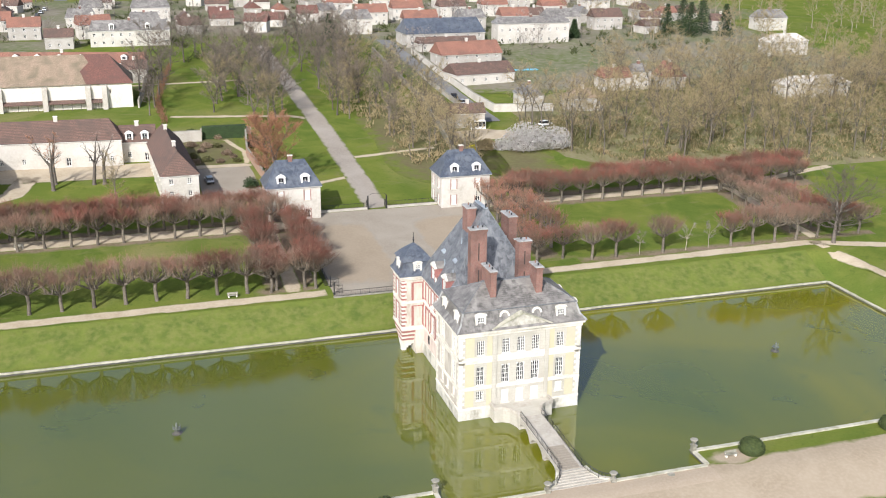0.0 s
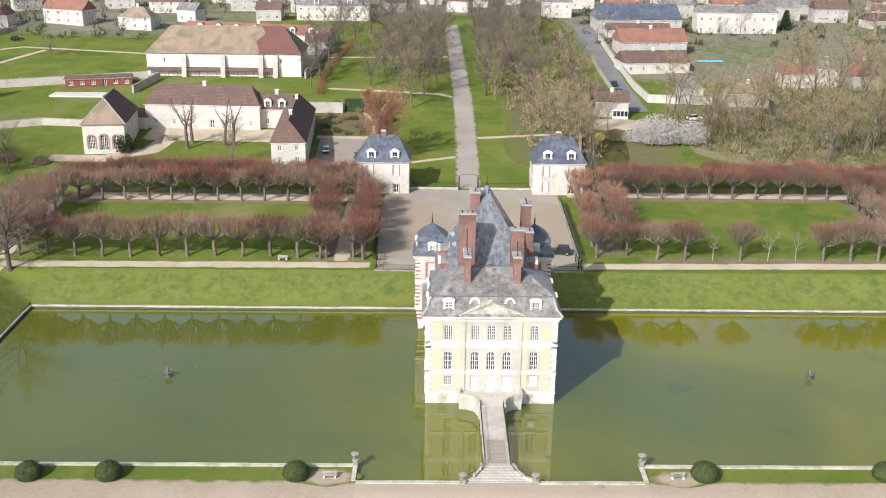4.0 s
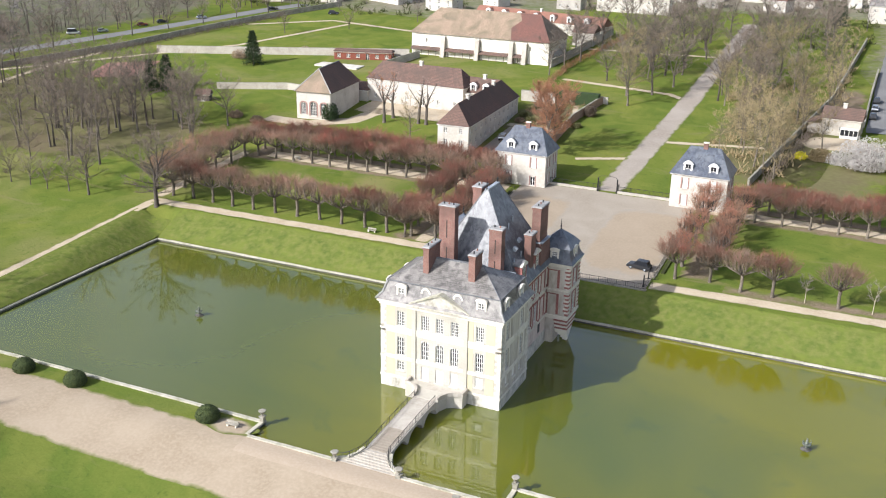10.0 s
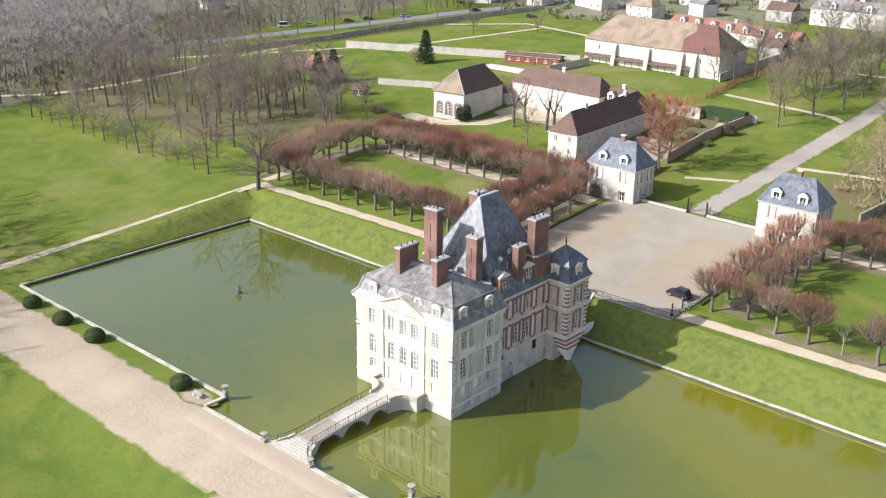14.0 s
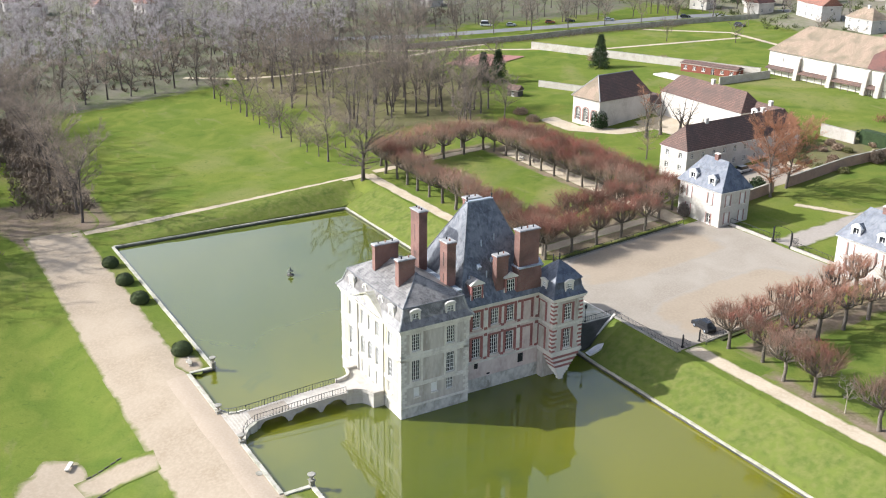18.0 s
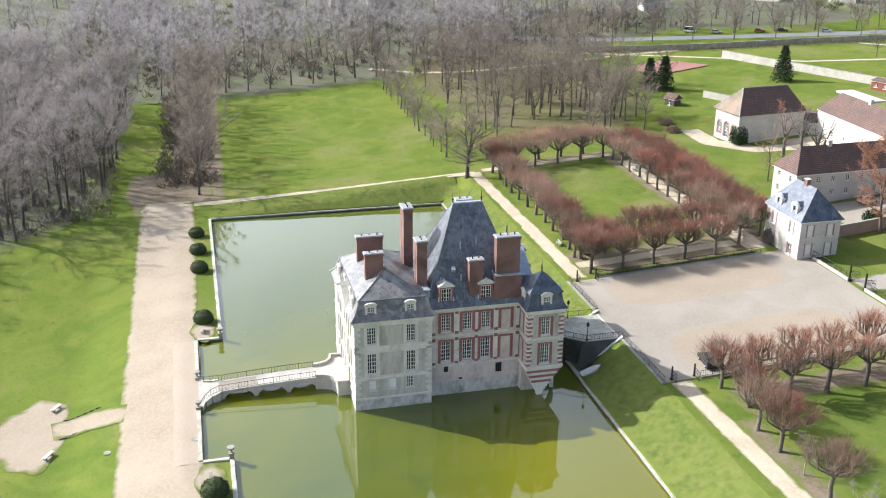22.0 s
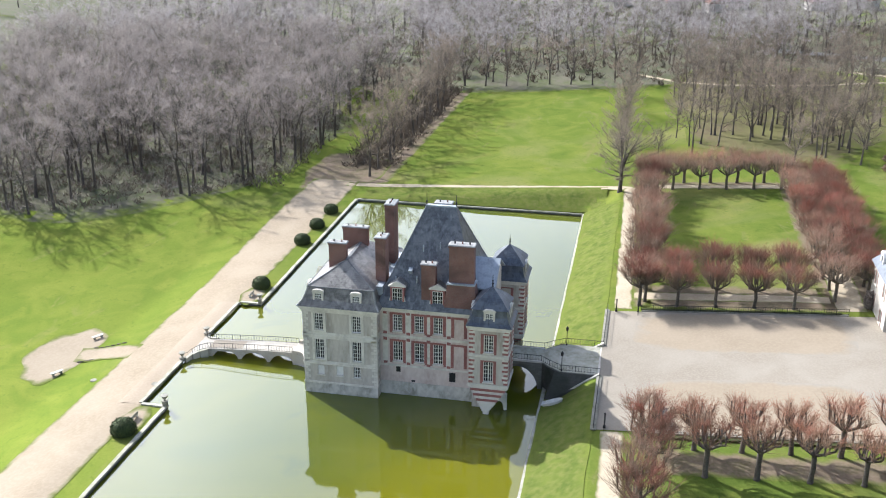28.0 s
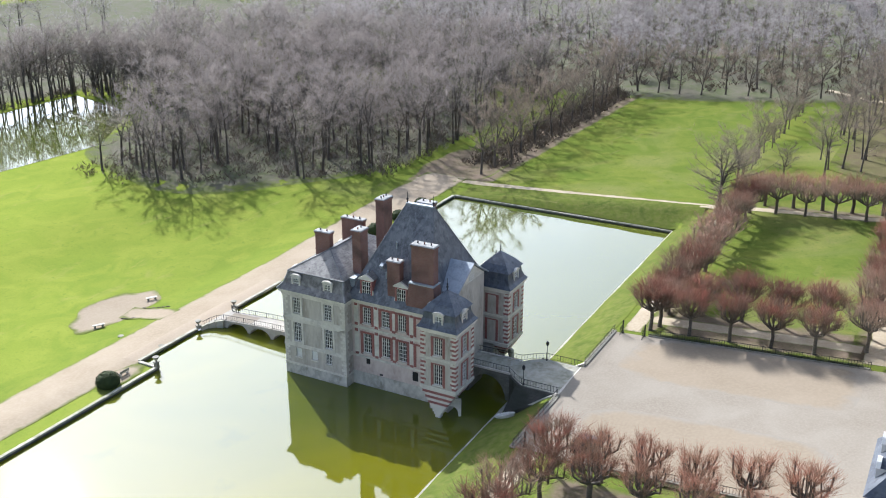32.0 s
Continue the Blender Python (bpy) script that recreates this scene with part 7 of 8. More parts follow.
def oval_tree(seed, h, r, base=0.2, width=0.22, arms=16, fine=True, tw=8, tl=1.4, twd=0.024, sides=5, lift=0.15):
    """A leafless tree with a rounded crown: a wandering leader that divides, side limbs all the way up, fine twigs on all of them."""
    rng = random.Random(seed)
    limb, twig = Mesh(), Mesh()
    limb.tube((0, 0, -0.4), (0, 0, 0.5), r * 1.7, r * 1.15, sides + 2)
    stems = []
    split = rng.uniform(0.3, 0.45)
    for k in range(3 if fine else 2):
        p, d, pts = Vector((0, 0, 0.5)), Vector((rng.gauss(0, 0.05), rng.gauss(0, 0.05), 1)), []
        a = 2.1 * k + rng.uniform(0, 1)
        n = 6
        for j in range(n):
            f0, f1 = j / n, (j + 1) / n
            if f1 > split:
                d = (d + Vector((math.cos(a) * 0.26, math.sin(a) * 0.26, 0)) * (1 - f0) + Vector((rng.gauss(0, 0.09), rng.gauss(0, 0.09), 0))).normalized()
            q = p + d * (h * 0.95 - 0.5) / n
            if k == 0 or f1 > split:
                low = stems[0][j] if k and f0 <= split else p
                wide = r * (1.15 - 1.0 * f0) * (1 if f1 <= split else 0.7)
                limb.tube(low, q, wide, r * (1.15 - 1.0 * f1) * (1 if f1 <= split else 0.7), sides if f0 < 0.6 else 3)
            pts.append(p)
            p = q
        stems.append(pts + [p])

    def twigs(p, q, d, n, size):
        for _ in range(n):
            v = d * 0.6 + Vector((rng.gauss(0, 0.6), rng.gauss(0, 0.6), rng.gauss(0.25, 0.45)))
            blade(twig, p.lerp(q, rng.random()), v, size * rng.uniform(0.5, 1.15), twd, rng)

    for i in range(arms):
        f = base + (0.97 - base) * (i + rng.random()) / arms
        pts = stems[i % len(stems) if f > split else 0]
        j = min(5, int(f * 6))
        q = pts[j].lerp(pts[j + 1], f * 6 - j)
        u = (f - base) / (1 - base)
        ln = h * width * (0.45 + 0.75 * math.sin(math.pi * min(1.0, u * 0.85 + 0.12))) * rng.uniform(0.75, 1.15)
        a = 2.4 * i + rng.uniform(-0.5, 0.5)
        d = Vector((math.cos(a), math.sin(a), 0.2 + 0.6 * u + rng.uniform(-0.15, 0.25))).normalized()
        rr, m = r * (0.36 - 0.22 * u), 3 if fine else 2
        for j in range(m):
            nx = q + d * ln / m
            limb.tube(q, nx, rr, rr * 0.62, 4 if fine and j == 0 else 3)
            rr *= 0.62
            for _ in range(2 if fine else 1):
                o = (d + Vector((rng.gauss(0, 0.7), rng.gauss(0, 0.7), rng.uniform(0.0, 0.6)))).normalized()
                c = q.lerp(nx, rng.uniform(0.3, 1.0))
                e = c + o * ln * rng.uniform(0.3, 0.5)
                limb.tube(c, e, rr * 0.7, rr * 0.25, 3)
                twigs(c, e, o, tw, tl)
            twigs(q, nx, d, tw // 2, tl * 0.8)
            q, d = nx, (d + Vector((rng.gauss(0, 0.12), rng.gauss(0, 0.12), lift))).normalized()
        twigs(q - d * 0.5, q, d, tw, tl)
    return limb, twig


PROTO = {}


def tree(name, key, make, bark, twigs, label, x, y, rng, group, scale=(0.9, 1.1), category="tree", z=None):
    """Places one tree; trees of a key share their meshes."""
    if key not in PROTO:
        a, b = make()
        PROTO[key] = (a.data("trunk", bark, True), b.data("crown", twigs))
    s = rng.uniform(*scale)
    t = thing(name, label, category, pose(x, y, (hgt(x, y) if z is None else z), 0, 0, rng.uniform(0, 360)) @ Matrix.Diagonal((s, s, s * rng.uniform(0.94, 1.06), 1)), group)
    part("trunk", PROTO[key][0], None, t)
    part("crown", PROTO[key][1], None, t)
    return t


rng = random.Random(11)


def lime(x, y, kind="red", big=1.0, group="red linden rows"):
    k = rng.randrange(5)
    if kind == "red":
        tree("linden_tree", ("red", k), lambda: pollard(100 + k, 8.9, 0.27, 12, 36, 3.2, 0.022, 0.38), LIMEBARK, REDTWIG, "pollarded linden with dark trunk and red winter shoots", x, y, rng, group, (0.88 * big, 1.06 * big))
    elif kind == "brown":
        tree("linden_tree", ("brown", k), lambda: pollard(150 + k, 8.8, 0.28, 12, 28, 3.3, 0.021, 0.38, 0.9), LIMEBARK, BROWNTWIG, "pollarded linden with grey-brown winter crown", x, y, rng, group, (0.88 * big, 1.06 * big))
    elif kind == "column":
        tree("linden_tree", ("column", k), lambda: pollard(350 + k, 9.0, 0.27, 12, 38, 2.75, 0.021, 0.36), LIMEBARK, REDTWIG, "narrow pollarded linden with dense red winter shoots", x, y, rng, group, (0.92 * big, 1.06 * big))
    elif kind == "candle":
        tree("linden_tree", ("candle", k), lambda: pollard(250 + k, 9.2, 0.34, 11, 30, 2.75, 0.019, 0.44, 0.95), BARK, TANTWIG, "old pollarded linden with thick upswept arms and sparse shoots", x, y, rng, group, (0.92 * big, 1.05 * big))
    elif kind == "tan":
        tree("linden_tree", ("tan", k), lambda: pollard(200 + k, 8.8, 0.33, 10, 22, 3.1, 0.02, 0.36), LIMEBARK, TANTWIG, "pollarded linden with knobbly arms and tan shoots", x, y, rng, group, (0.88 * big, 1.05 * big))
    elif kind == "mixed":
        lime(x, y, "red" if rng.random() < 0.4 else "brown", big, group)
    else:
        tree("young_tree", ("young", k % 2), lambda: oval_tree(300 + k, 6.0, 0.08, 0.3, 0.2, 9, True, 5, 0.8, 0.018), PALEBARK, TWIG, "thin young bare tree in the grass", x, y, rng, "young trees")


# west linden block
for i in range(13):
    lime(-38 + i * 5.7, 188 + rng.uniform(-0.4, 0.4), "mixed" if i % 2 else "brown", 1.22)
for i in range(13):
    lime(-36 + i * 5.4, 220.5 + rng.uniform(-0.4, 0.4), "mixed", 1.1)
    lime(-38 + i * 5.4, 226.5 + rng.uniform(-0.4, 0.4), "red", 1.08)
for i in range(5):
    lime(32.4, 187 + i * 6.6, "column", 1.08)
    lime(23.6, 187 + i * 6.6, "column", 1.08)
    lime(-39, 193.5 + i * 6.3, "brown", 1.15)
    lime(-44.5, 190 + i * 6.3, "tan", 1.15)
# east linden block
for i in range(13):
    lime(93 + i * 5.75, 188, "young" if i in (2, 4, 5) else ("red" if i % 5 == 1 else "brown"), 1.12)
for i in range(15):
    lime(90 + i * 5.7, 224 + rng.uniform(-0.4, 0.4))
    lime(92 + i * 5.7, 229.5 + rng.uniform(-0.4, 0.4))
for i in range(6):
    lime(87, 190 + i * 6.4, "candle" if i else "red")
    lime(80.6, 189 + i * 6.2, "candle" if i else "red")
    lime(146, 192 + i * 6.2, "mixed")
    lime(153, 194 + i * 6.2, "mixed")


for k, (x, y, h, sp, lab) in enumerate(((-19.7, 259.9, 15.0, 0.3, "leaning bare tree with an orange-brown crown by the farmyard"), (-19.4, 264.9, 12.5, 0.5, "old lopped tree with stubby bare limbs by the farmyard"),
                                        (-10.1, 262.7, 13.5, 0.3, "tall lopped tree by the farmyard"), (-7.6, 262.6, 13.5, 0.35, "lopped tree with one side limb by the farmyard"))):
    tree("farmyard_tree", ("farm", k), lambda: vase_tree(700 + k, h, 0.42, 0.42, 3, sp * 1.5, k == 0, 9 if k == 0 else 4, 1.1, 0.02), BARK, ORANGETWIG if k == 0 else TWIG, lab, x, y, rng, "", (1.0, 1.01))


def park(x, y, h=17, kind="grey", label="tall bare tree in the park", group="park trees", z=None):
    k = rng.randrange(4)
    tw, bk = {"grey": (PARKTWIG, BARK), "yellow": (YELTWIG, LIMEBARK)}[kind]
    tree("park_tree", (kind, k), lambda: oval_tree(400 + k + len(kind), 17, 0.27, 0.16 + 0.05 * (k % 3), 0.27 + 0.03 * (k % 2), 24, True, 13, 1.5, 0.021), bk, tw, label, x, y, rng, group, (h / 17 * 0.9, h / 17 * 1.08), z=z)


tree("great_tree", ("great", 0), lambda: oval_tree(77, 16, 0.5, 0.16, 0.5, 34, True, 14, 1.6, 0.024, 5, 0.06), BARK, PARKTWIG, "broad bare old tree at the path corner", -37.3, 181, rng, "", (1.0, 1.01))
tree("great_tree", ("great", 0), lambda: None, BARK, TWIG, "broad bare old tree beside the path", 152, 184, rng, "", (0.9, 0.91))
for x, y, h, k in ((37, 314, 19, "grey"), (44, 318, 21, "grey"), (42, 344, 20, "grey"), (36, 350, 19, "grey"), (46, 356, 20, "grey"), (67, 314, 13, "yellow"), (79, 327, 15, "grey"), (76, 292, 14, "grey"), (66, 340, 17, "grey"),
                   (71, 352, 18, "grey"), (78, 350, 18, "yellow"), (84, 338, 16, "grey"), (68, 372, 19, "grey"), (80, 378, 18, "grey"), (40, 380, 19, "grey"), (32, 392, 18, "grey"), (46, 400, 20, "grey"), (66, 402, 20, "grey"),
                   (78, 420, 18, "grey"), (30, 420, 18, "grey"), (84, 261, 15, "yellow"), (80, 268, 15, "yellow"), (78, 278, 16, "yellow"), (88, 272, 15, "yellow"), 
                   (8, 340, 17, "grey"), (10, 352, 17, "grey"), (6, 330, 13, "grey"), (4, 365, 18, "grey"), (12, 372, 18, "grey"), (-5, 247, 11, "yellow"), (88, 395, 18, "grey"), (92, 360, 15, "grey"),
                   (-94, 238, 16, "grey"), (-75, 244, 15, "grey"), (-102, 250, 15, "grey"), (-70, 232, 16, "grey"), (-60, 224, 15, "grey"), (-85, 215, 16, "grey"), (-110, 270, 14, "grey"), (-60, 240, 14, "grey"),
                   (-75, 395, 9, "grey"), (-95, 372, 9, "grey"), (-55, 390, 9, "grey"), (-115, 355, 9, "grey")):
    park(x, y, h, k, {"grey": "tall bare grey tree in the park", "yellow": "bare tree with yellowish twigs"}[k])
for x, y in ((34.1, 249.6), (32.2, 257.0)):
    tree("beech_tree", ("beech", 0), lambda: oval_tree(431, 18.0, 0.3, 0.14, 0.29, 32, True, 26, 1.5, 0.03), BARK, ORANGETWIG, "tall rounded tree with orange-brown winter twigs by the garden wall", x, y, rng, "", (0.95, 1.02))
# rows of trees along the west meadow
for i in range(16):
    x = -57 - i * 6.1
    if i % 5 == 0:
        park(x, 180 + rng.uniform(-0.6, 0.6), 17, "grey", "tall bare tree in the row beside the meadow", "meadow avenue")
    else:
        park(x, 180 + rng.uniform(-0.6, 0.6), rng.uniform(7.5, 10.5), "grey", "thin bare tree in the row beside the meadow", "meadow avenue")
for x, y, h in ((-104, 219.6, 18), (-136, 218, 17), (-103, 226, 15), (-80, 225, 17), (-75, 237, 16), (-66, 190, 11), (-90, 195, 12), (-118, 196, 13), (-146, 195, 14), (-158, 205, 14), (-128, 240, 16), (-150, 232, 15)):
    park(x, y, h, "grey", "bare park tree on the rough grass", "park trees")
for i in range(13):
    for yy in (115,):
        park(-50 - i * 9 + rng.uniform(-1.5, 1.5), yy + rng.uniform(-1.2, 1.2), 21, "grey", "bare avenue tree leaning over the meadow edge", "meadow avenue")
for i in range(24):
    y = 262 + 7.5 * i
    park(-198 + (y - 285) * 0.42 + (8 if i % 2 else -9), y, rng.uniform(11, 16), "grey", "bare grey tree beside the road", "roadside trees")
for x, y, h, k in ((26, 330, 15, "grey"), (30, 345, 16, "grey"), (48, 330, 18, "grey"), (50, 372, 19, "grey"), (47, 385, 18, "grey"), (38, 405, 18, "grey"), (50, 420, 17, "grey"), (64, 326, 14, "yellow"), (70, 330, 15, "grey"), (75, 340, 15, "grey"), (65, 356, 17, "grey"),
                   (74, 365, 17, "grey"), (64, 386, 18, "grey"), (72, 392, 18, "grey"), (82, 402, 17, "grey"), (64, 420, 18, "grey"), (74, 434, 17, "grey"), (88, 425, 16, "grey"), (92, 290, 12, "yellow"), (90, 310, 12, "grey"), (96, 345, 13, "grey"), (16, 395, 17, "grey"), (22, 410, 17, "grey"), (10, 415, 17, "grey"), (90, 262, 12, "yellow"), (98, 282, 11, "yellow")):
    park(x, y, h, k, {"grey": "tall bare grey tree in the park", "yellow": "bare tree with yellowish twigs"}[k])
for i in range(9):
    park(-172 + rng.uniform(-2, 2), 118 + i * 8, 18, "grey", "bare tree at the end of the meadow", "meadow avenue")


for k in range(18):
    park(rng.uniform(22, 48) if k % 2 else rng.uniform(63, 92), rng.uniform(300, 440), rng.uniform(15, 20), "grey" if k % 3 else "yellow", "tall bare tree in the park")


def woods(name, label, area, count, heights, bark, seed, tw=9, twd=0.036):
    """Far woods as one body of many bare trees."""
    r = random.Random(seed)
    protos = []
    for k in range(4):
        a, b = oval_tree(seed * 10 + k, 17, 0.25, 0.22 + 0.05 * k, 0.25 + 0.02 * k, 15, False, tw, 2.2, twd, 4)
        v = np.array(a.v + b.v)
        tri = []
        for q in a.f:
            tri += [(q[0], q[1], q[2]), (q[0], q[2], q[3])]
        tri += [tuple(i + len(a.v) for i in q) for q in b.f]
        mi = np.zeros(len(tri), dtype=np.int32)
        mi[-len(b.f):] = 1
        protos.append((v, np.array(tri, dtype=np.int32), mi))
    vs, ts, ms, n, done = [], [], [], 0, []
    tries = 0
    while len(done) < count and tries < count * 30:
        tries += 1
        x, y = area(r)
        if x is None or any((x - a) ** 2 + (y - b) ** 2 < 9 for a, b in done[-60:]):
            continue
        done.append((x, y))
        v, t, mi = protos[r.randrange(4)]
        s, a = r.uniform(*heights) / 17, r.uniform(0, 6.283)
        c, q = math.cos(a) * s, math.sin(a) * s
        p = np.stack([v[:, 0] * c - v[:, 1] * q + x, v[:, 0] * q + v[:, 1] * c + y, v[:, 2] * s + hgt(x, y)], 1)
        vs.append(p)
        ts.append(t + n)
        ms.append(mi)
        n += len(v)
    v, t, mi = np.concatenate(vs), np.concatenate(ts), np.concatenate(ms)
    me = bpy.data.meshes.new(name)
    me.vertices.add(len(v))
    me.vertices.foreach_set("co", v.astype(np.float32).ravel())
    me.loops.add(len(t) * 3)
    me.loops.foreach_set("vertex_index", t.ravel())
    me.polygons.add(len(t))
    me.polygons.foreach_set("loop_start", np.arange(0, len(t) * 3, 3, dtype=np.int32))
    me.polygons.foreach_set("material_index", mi)
    me.materials.append(bark[0])
    me.materials.append(bark[1])
    me.update(calc_edges=True)
    return tagged(new(name, me), label, "woods", kind="stuff")


def clear(x, y):
    """Where the woods may stand."""
    if -70 < x < 20 and -62 < y < 2 + (x + 24) * 0.02:
        return False
    return True


def area_sw(r):
    x, y = r.uniform(-170, 2), r.uniform(-70, 98)
    edge = 93 if x < -36 else 91 - (x + 36) * 1.45
    if y > edge or not clear(x, y) or (x > -30 and y < 14):
        return None, None
    return x, y


def area_w(r):
    x, y = r.uniform(-440, -165), r.uniform(-80, 330)
    if x < wood_edge(y) or (x < -330 and y < 60):
        return None, None
    if 118 < y < 182 and x > -178 or (y > 240 and x > -195 - (y - 240) * 0.2):
        return None, None
    return x, y


def area_ww(r):
    x, y = r.uniform(-620, -300), r.uniform(-250, 300)
    if y > 105 and x > -520:
        return None, None
    return x, y


def area_s(r):
    x, y = r.uniform(-300, 40), r.uniform(-330, -62)
    return x, y


def area_e(r):
    x, y = r.uniform(116, 330), r.uniform(240, 345)
    if y < 236 + (x < 175) * 14 or y > 300 and x < 160 or x + y < 384:
        return None, None
    return x, y


def area_bank(r):
    if r.random() < 0.6:
        return r.uniform(-76, 22), r.uniform(-72, -62)
    return r.uniform(-84, -72), r.uniform(-60, -16)


def area_ne(r):
    x, y = r.uniform(165, 480), r.uniform(318, 520)
    if x < 215 and y > 380:
        return None, None
    return x, y


def area_n(r):
    x, y = r.uniform(-250, 320), r.uniform(560, 760)
    return x, y


def area_road(r):
    y = r.uniform(235, 480)
    return -198 + (y - 285) * 0.42 - 13 - 95 * r.random() ** 2, y


def area_v(r):
    x, y = r.uniform(-260, 260), r.uniform(400, 600)
    if 44 < x < 68 or (x > -62 and x < 20 and y < 455) or abs(x + 40 - (y - 460) * 0.07) < 7:
        return None, None
    return x, y


def area_nw(r):
    x, y = r.uniform(-185, -62), r.uniform(196, 262)
    if x > -100 and y > 240:
        return None, None
    return x, y


woods("woods_south_west", "dense bare grey woods beside the lawn", area_sw, 290, (19, 26), (BARK, WOODTWIG), 5, 15, 0.022)
woods("woods_west", "bare woods beyond the meadow", area_w, 430, (17, 24), (BARK, HAZETWIG), 6, 8, 0.04)
woods("woods_far_west", "distant hazy bare woods", area_ww, 110, (18, 25), (BARK, HAZETWIG), 7, 5, 0.085)
woods("woods_south", "bare woods behind the far pond", area_s, 80, (17, 23), (BARK, HAZETWIG), 8, 4, 0.08)
woods("woods_bank", "bare trees standing along the far pond", area_bank, 110, (17, 24), (BARK, TWIG), 16, 6, 0.05)
woods("woods_east", "bare yellowish wood behind the lindens", area_e, 250, (13, 21), (LIMEBARK, YELTWIG), 9, 8, 0.038)
woods("woods_north_east", "bare wood among the village gardens", area_ne, 110, (12, 19), (PALEBARK, YELTWIG), 10, 4, 0.08)
woods("woods_north", "bare trees on the village horizon", area_n, 80, (10, 16), (BARK, TWIG), 12, 4, 0.09)
woods("woods_road", "bare trees beyond the main road", area_road, 140, (9, 16), (BARK, TWIG), 15, 5, 0.07)
woods("village_trees", "bare garden trees between the village houses", area_v, 170, (6, 13), (BARK, TWIG), 14, 5, 0.06)
def area_grove(r):
    if r.random() < 0.3:
        return r.uniform(93, 99), r.uniform(296, 400)
    x, y = r.uniform(66, 92), r.uniform(252, 345)
    return (x, y) if x > 64 + (345 - y) * 0.08 else (None, None)


woods("avenue_grove", "dense tan leafless trees beside the avenue", area_grove, 22, (11, 16), (LIMEBARK, YELTWIG), 17, 13, 0.026)
woods("woods_north_west", "bare trees between lawn and orangery", area_nw, 84, (15, 21), (BARK, PARKTWIG), 13, 9, 0.024)


# ---- smaller things ----
def lump(rx, ry, rz, seed, n=14, m=9, rough=0.08, z0=0.0):
    """A clipped or leafy mass with an uneven skin."""
    r = random.Random(seed)
    mesh = Mesh()
    prof = []
    for j in range(m + 1):
        a = -0.5 + (math.pi / 2 + 0.5) * j / m
        for k in range(n):
            b = 2 * math.pi * k / n
            q = 1 + r.uniform(-rough, rough)
            prof.append((rx * math.cos(a) * math.cos(b) * q, ry * math.cos(a) * math.sin(b) * q, z0 + rz * (math.sin(a) + 0.45) / 1.45 * q))
    mesh.v = prof
    mesh.f = [(j * n + k, j * n + (k + 1) % n, (j + 1) * n + (k + 1) % n, (j + 1) * n + k) for j in range(m) for k in range(n)]
    return mesh


def leaves(rx, ry, rz, seed, count, size, inner=0.75, z0=0.0):
    """Many small leaf blades over the skin of a mass."""
    r = random.Random(seed)
    m = Mesh()
    for _ in range(count):
        a, b = r.uniform(0, 6.283), math.asin(r.uniform(-0.25, 1))
        q = r.uniform(inner, 1.06)
        p = Vector((rx * math.cos(a) * math.cos(b) * q, ry * math.sin(a) * math.cos(b) * q, z0 + rz * (math.sin(b) + 0.4) / 1.4 * q))
        d = Vector((r.gauss(0, 1), r.gauss(0, 1), r.gauss(0.4, 0.8)))
        blade(m, p, d, size * r.uniform(0.6, 1.4), size * 0.4, r)
    return m


BOX = (lump(1.75, 1.75, 2.3, 3, 16, 9, 0.035).data("clipped_mass", BOXWOOD, True), leaves(1.78, 1.78, 2.3, 4, 1500, 0.16, 0.96).data("leaf_skin", BOXWOOD))
for x, y, s in ((27.8, 113.2, 1.0), (2.2, 113.0, 1.0), (-8.6, 112.9, 0.98), (-19.6, 112.8, 0.95), (84.2, 113.4, 1.05), (109.5, 113.6, 1.0), (121, 113.8, 1.0), (132, 114, 1.0)):
    b = thing("boxwood_ball", "dark green clipped boxwood ball on the lawn edge", "shrub", pose(x, y, 0.7) @ Matrix.Diagonal((s, s, s * 0.95, 1)), "boxwood balls along the promenade")
    part("clipped_mass", BOX[0], None, b)
    part("leaf_skin", BOX[1], None, b)


def bench(x, y, rz, label="pale stone bench beside the promenade"):
    b = thing("bench", label, "bench", pose(x, y, hgt(x, y) + 0.04, 0, 0, rz), "benches")
    part("seat", Mesh().box(-1.0, -0.25, 0.42, 1.0, 0.25, 0.52), KERB, b)
    part("backrest", Mesh().box(-1.0, 0.2, 0.6, 1.0, 0.28, 0.95), KERB, b)
    for s in (-0.75, 0.75):
        part("leg", Mesh().box(s - 0.1, -0.22, 0, s + 0.1, 0.28, 0.42).box(s - 0.06, 0.2, 0.42, s + 0.06, 0.27, 0.6), STONE, b)


bench(32.4, 112.9, 0)
bench(80.4, 113.0, 0)
bench(16, 186.4, 0)
bench(-25, 221.5, 0)


def slab_bench(x, y, rz):
    b = thing("slab_bench", "pale slab bench on two blocks on the worn sand", "bench", pose(x, y, hgt(x, y) + 0.05, 0, 0, rz), "benches")
    part("seat", Mesh().box(-1.1, -0.3, 0.42, 1.1, 0.3, 0.55), STONE, b)
    for s in (-0.7, 0.7):
        part("leg", Mesh().box(s - 0.16, -0.24, -0.05, s + 0.16, 0.24, 0.42), KERB, b)


